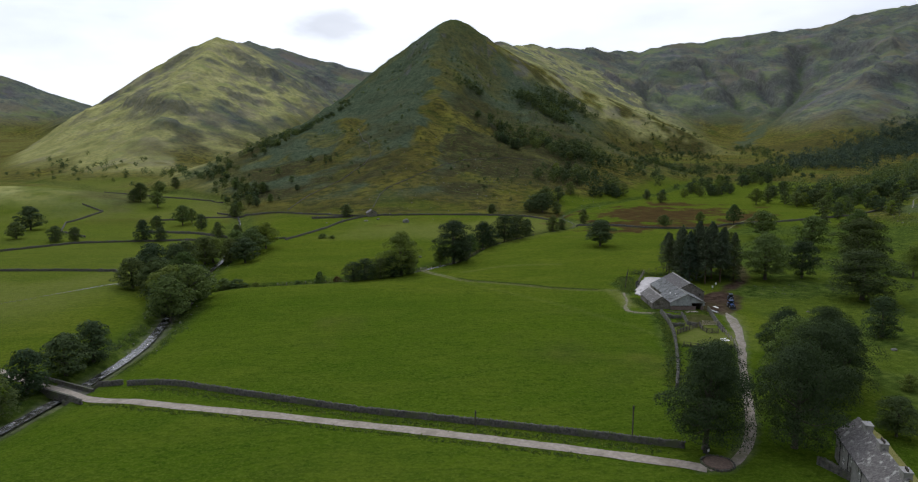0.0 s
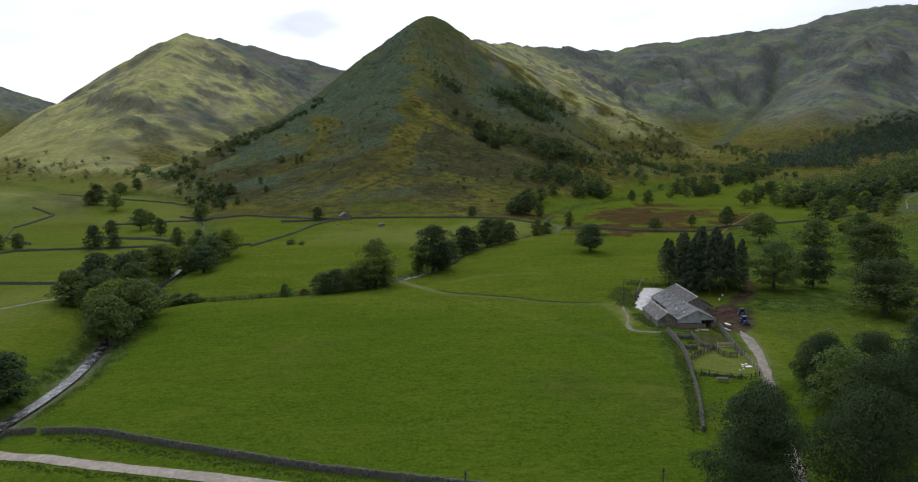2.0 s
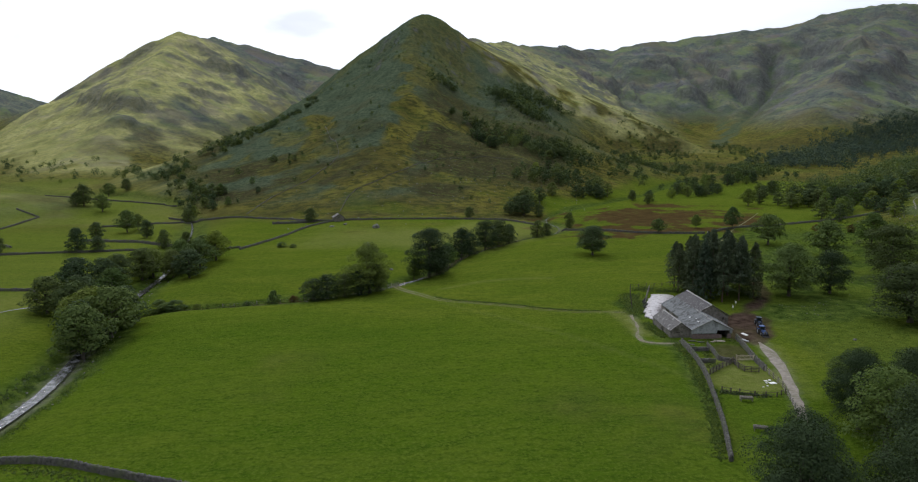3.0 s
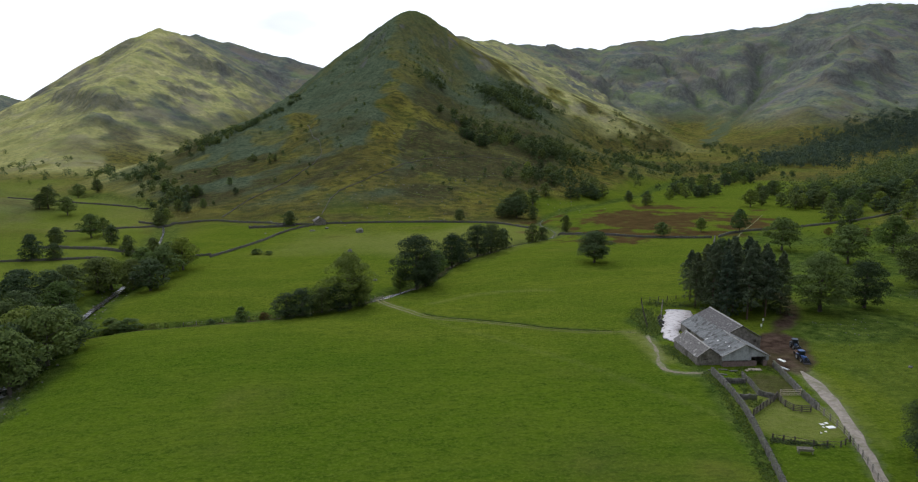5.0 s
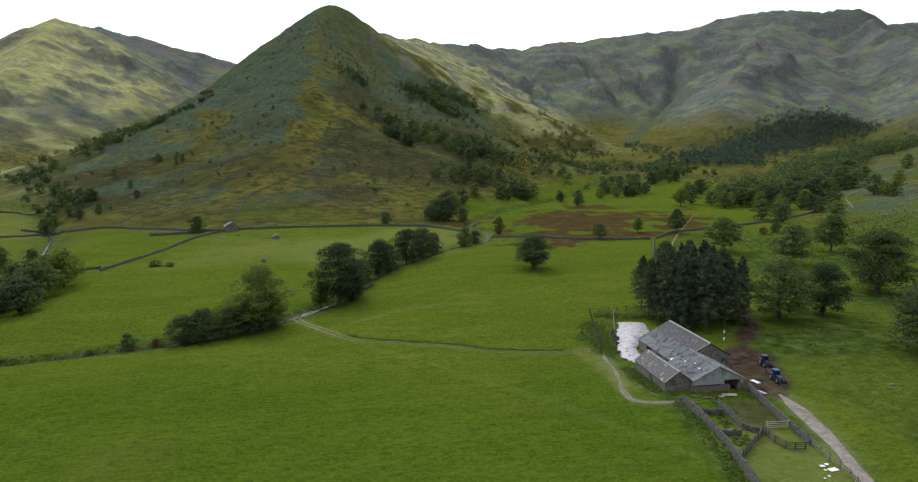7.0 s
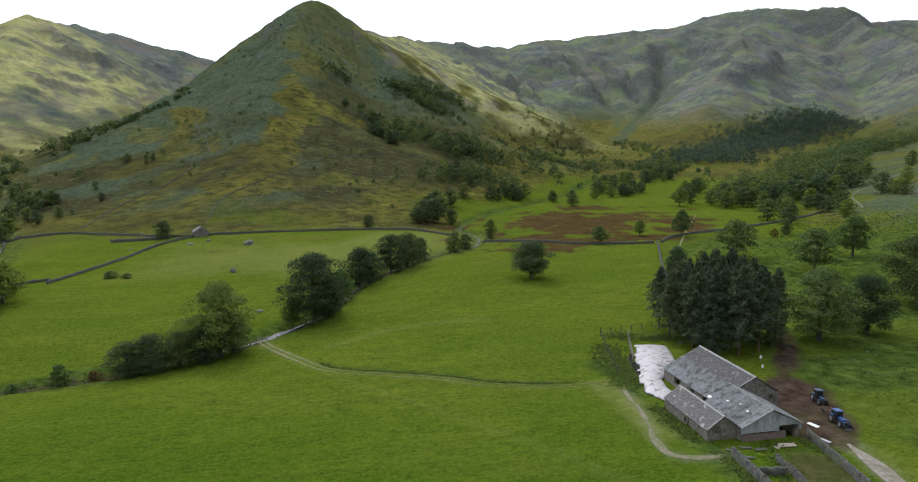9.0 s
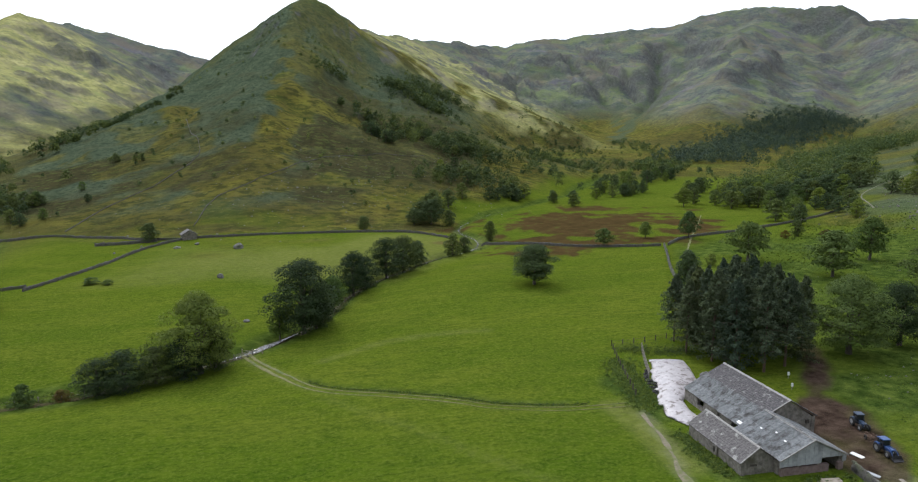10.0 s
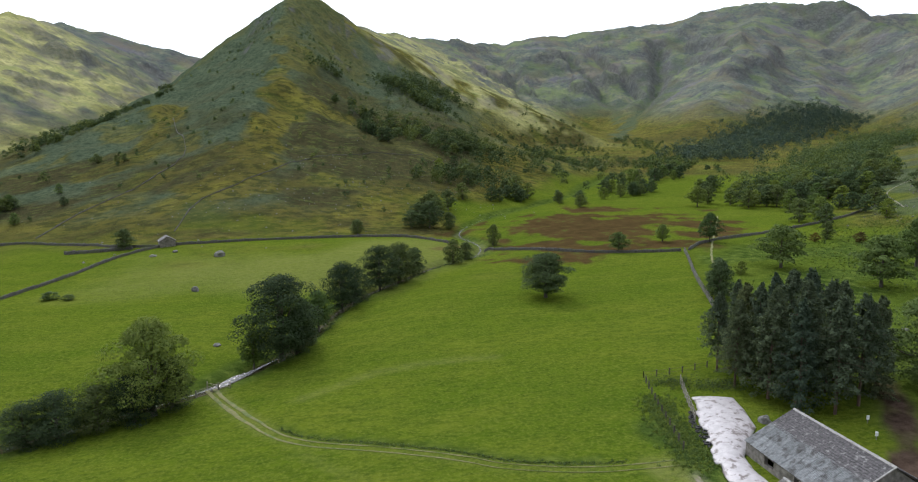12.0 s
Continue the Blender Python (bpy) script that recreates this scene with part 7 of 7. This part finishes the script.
fence(((-14.6, 228.8), (-11.4, 230.6)), 1.25, 5, GREY_WOOD, "grey wooden field gate at the ford", 3.5, "gate", "field gates", 0.09, 0.04, True)
fence(((-13.8, 234.5), (-9.6, 231.0)), 1.2, 2, PALE_WOOD, "pale timber rail over the beck", 2.4, "fence", "fences")


def build_trough(x, y, turn):
    ob = thing("feed_trough", x, y, height_at(x, y), turn, "low grey timber sheep feeder on four legs", "trough", "sheep feeders")
    bm = bmesh.new()
    prism(bm, [(-0.35, -1.0, 0.75), (-0.2, -1.0, 0.35), (0.2, -1.0, 0.35), (0.35, -1.0, 0.75), (0.29, -1.0, 0.75), (0.16, -1.0, 0.4), (-0.16, -1.0, 0.4), (-0.29, -1.0, 0.75)], (0, 2.0, 0))
    part("tray", bm, GREY_WOOD, ob)
    for sx in (-0.3, 0.3):
        for sy in (-0.85, 0.85):
            bm = bmesh.new()
            rod(bm, (sx, sy, -0.1), (sx * 0.7, sy, 0.5), 0.05, sides=6)
            part("leg", bm, GREY_WOOD, ob)


build_trough(49.2, 130.4, 80)
build_trough(46.2, 119.6, 70)


def build_pole(x, y, h, label):
    ob = thing("utility_pole", x, y, height_at(x, y), 20, label, "pole", "poles")
    bm = bmesh.new()
    rod(bm, (0, 0, -0.4), (0, 0, h), 0.12, 0.085, 10)
    part("shaft", bm, DARK_WOOD, ob)
    bm = bmesh.new()
    rounded_box(bm, -0.12, 0.12, -0.1, 0.1, h - 0.55, h - 0.25, 0.02)
    part("bracket", bm, IRON, ob)


build_pole(25.2, 91.4, 5.4, "dark wooden utility pole beside the field wall")
build_pole(2.6, 97.6, 2.6, "short dark wooden post beside the field wall")


def build_island():
    ob = thing("turning_island", 34.9, 84.3, height_at(34.9, 84.3) + 0.02, 0, "round brown earth bed in the lane end", "flower bed")
    bm = bmesh.new()
    bmesh.ops.create_cone(bm, cap_ends=True, segments=32, radius1=2.0, radius2=1.8, depth=0.3, matrix=Matrix.Translation((0, 0, 0.1)))
    part("bed", bm, EARTH, ob)
    for k in range(26):
        a = 6.2832 * k / 26
        bm = bmesh.new()
        rounded_box(bm, -0.2, 0.2, -0.13, 0.13, -0.1, 0.22 + 0.04 * (k % 3), 0.04)
        stone = part("kerb_stone", bm, WALL_STONE, ob)
        stone.matrix_basis = Matrix.Translation((2.12 * math.cos(a), 2.12 * math.sin(a), 0)) @ Matrix.Rotation(a + math.pi / 2, 4, "Z")


build_island()


def build_bin():
    ob = thing("wheelie_bin", 34.4, 87.2, height_at(34.4, 87.2), 30, "dark wheeled bin with a white panel", "bin")
    bm = bmesh.new()
    prism(bm, [(-0.24, -0.28, 0.08), (0.24, -0.28, 0.08), (0.29, -0.33, 1.0), (-0.29, -0.33, 1.0)], (0, 0.6, 0))
    part("body", bm, IRON, ob)
    bm = bmesh.new()
    rounded_box(bm, -0.31, 0.31, -0.36, 0.34, 1.0, 1.08, 0.03)
    part("lid", bm, IRON, ob)
    bm = bmesh.new()
    box(bm, -0.2, 0.2, -0.36, -0.34, 0.45, 0.85)
    part("panel", bm, WHITE, ob, "white panel on the front")
    for sx in (-0.22, 0.22):
        bm = bmesh.new()
        rod(bm, (sx - 0.04, 0.3, 0.1), (sx + 0.04, 0.3, 0.1), 0.1, sides=12)
        part("wheel", bm, RUBBER, ob)


build_bin()


def build_bridge():
    """Where the lane crosses the river: a stone deck with parapets."""
    ob = thing("stone_bridge", 0, 0, 0, 0, "small stone bridge carrying the lane over the river", "bridge")
    z = float(ground_height(np.array([-77.0]), np.array([122.0]), False)[0])
    turn = Matrix.Translation((-76.5, 121.9, z)) @ Matrix.Rotation(radians(-27), 4, "Z")
    bm = bmesh.new()
    box(bm, -7.5, 7.5, -2.0, 2.0, -0.7, -0.04, turn)
    part("deck", bm, WALL_STONE, ob)
    for sy in (-2.2, 1.8):
        bm = bmesh.new()
        box(bm, -7.5, 7.5, sy, sy + 0.4, -0.9, 0.75, turn)
        part("parapet", bm, WALL_STONE, ob)
    for sx in (-7.2, 4.0):
        bm = bmesh.new()
        box(bm, sx, sx + 3.2, -1.9, 1.9, -3.4, -0.7, turn)
        part("pier", bm, WALL_STONE, ob)


build_bridge()


# ---- boulders and the hut under the fell ----
def rock_mesh(seed):
    bm = bmesh.new()
    bmesh.ops.create_icosphere(bm, subdivisions=3, radius=1.0)
    for v in bm.verts:
        n = noise.noise(v.co * 1.3 + Vector((seed * 7.1, 0, 0))) * 0.35 + noise.noise(v.co * 3.1 + Vector((0, seed * 3.3, 0))) * 0.14
        v.co = v.co * (1 + n)
        v.co.z = max(v.co.z, -0.45) * 0.8
    me = bpy.data.meshes.new("boulder")
    bm.to_mesh(me)
    bm.free()
    me.materials.append(BOULDER)
    return me


ROCKS = [rock_mesh(k) for k in range(4)]


def boulder(x, y, wide, tall, label="grey lichened boulder lying in the pasture", k=0, group="pasture boulders"):
    ob = tagged(link("boulder", ROCKS[k % 4], None), label, "boulder", group)
    ob.matrix_basis = pose(x, y, height_at(x, y) + tall * 0.2, 0, 0, k * 67) @ Matrix.Diagonal((wide / 2, wide / 2.2, tall / 1.3, 1))


for k, (x, y, w, h) in enumerate(((-27.5, 303, 1.9, 1.6), (-28, 350, 3.8, 2.2), (-15, 254, 1.6, 0.6), (-44, 360, 1.6, 1.0), (-50, 355, 2.5, 0.7), (62.6, 194.2, 1.5, 1.2), 
                                  (86, 160, 0.8, 0.4), (112, 222, 1.4, 0.7), (83, 113, 1.6, 0.9), (82, 108.5, 2.0, 1.2), (88, 130, 1.2, 0.6), )):
    boulder(x, y, w, h, k=k)


def stones(name, spots, low, high, label):
    """Loose stones strewn over a slope, as one mass."""
    r = np.random.default_rng(len(spots))
    spots = np.array(spots)
    n = len(spots)
    corners = np.array([(1, 0, 0), (-0.2, 0.9, 0), (-0.9, -0.1, 0), (0.1, -1, 0), (0.3, 0.3, 0.75), (-0.4, -0.2, 0.65), (0, 0, -0.6)], float)
    faces = np.array([(0, 1, 4), (1, 5, 4), (1, 2, 5), (2, 3, 5), (3, 4, 5), (3, 0, 4), (1, 0, 6), (2, 1, 6), (3, 2, 6), (0, 3, 6)])
    size = r.uniform(low, high, (n, 1, 1))
    turn = r.uniform(0, 6.28, n)
    c = corners[None] * (1 + r.normal(0, 0.18, (n, 7, 3))) * size
    x = c[..., 0] * np.cos(turn)[:, None] - c[..., 1] * np.sin(turn)[:, None]
    y = c[..., 0] * np.sin(turn)[:, None] + c[..., 1] * np.cos(turn)[:, None]
    z0 = ground_height(spots[:, 0], spots[:, 1])
    v = np.stack([spots[:, :1] + x, spots[:, 1:] + y, z0[:, None] + c[..., 2]], -1)
    return tagged(link(name, raw_mesh(name, v, (np.arange(n)[:, None, None] * 7 + faces).reshape(-1, 3)), BOULDER), label, "stones", kind="stuff")


stones("slope_stones", spots_in(((88, 175), (100, 190), (120, 230), (160, 250), (200, 300), (260, 340)), 9, 80), 0.08, 0.22, "grey stones strewn over the pasture slope")
stones("yard_stones", spots_in(((84, 176), (92, 186), (98, 190), (88, 182)), 3, 26), 0.08, 0.24, "pale stones lying on the pasture above the yard")
stones("fell_stones", spots_in(((-60, 420), (0, 440), (60, 450), (40, 500), (-20, 480)), 30, 300), 0.2, 0.6, "pale stones strewn over the lower fell")
stones("scree_stones", spots_in(((215, 320), (250, 345), (300, 380)), 14, 160), 0.3, 0.8, "pale broken stones beside the slope track")
stones("river_stones", [(p[0] + rand.gauss(0, 2.6), p[1] + rand.gauss(0, 1.5)) for p in stepped(RIVER[6:12], 0.6)], 0.12, 0.4, "grey cobbles along the river bed")


def build_hut():
    z = height_at(-49, 371)
    hut = thing("stone_hut", -49, 372, z, 20, "small old stone hut with a slate roof", "hut")
    for y in (-2.2, 1.8):
        bm = bmesh.new()
        prism(bm, [(-2.6, y, -0.5), (2.6, y, -0.5), (2.6, y, 2.0), (0, y, 3.6), (-2.6, y, 2.0)], (0, 0.4, 0))
        part("gable_wall", bm, BARN_STONE, hut)
    for x in (-2.6, 2.2):
        bm = bmesh.new()
        box(bm, x, x + 0.4, -1.79, 1.79, -0.5, 2.0)
        part("side_wall", bm, BARN_STONE, hut)
    for sx in (-1, 1):
        bm = bmesh.new()
        roof_slope(bm, sx * 2.9, 1.95, 0, 3.75, -2.4, 2.4)
        gable_roof_pieces(bm, sx * 2.9, 1.95, 0, 3.75, -2.4, 2.4, 0.5, 0.7, 31)
        part("roof", bm, SLATE, hut, "grey slate roof slope")


build_hut()


# The plan of the valley is drawn in units of 1.3 m; here it takes its true size.
for ob in list(scene.objects):
    if ob.parent is None and ob.type in ("MESH", "EMPTY"):
        ob.matrix_basis = Matrix.Scale(UNIT, 4) @ ob.matrix_basis
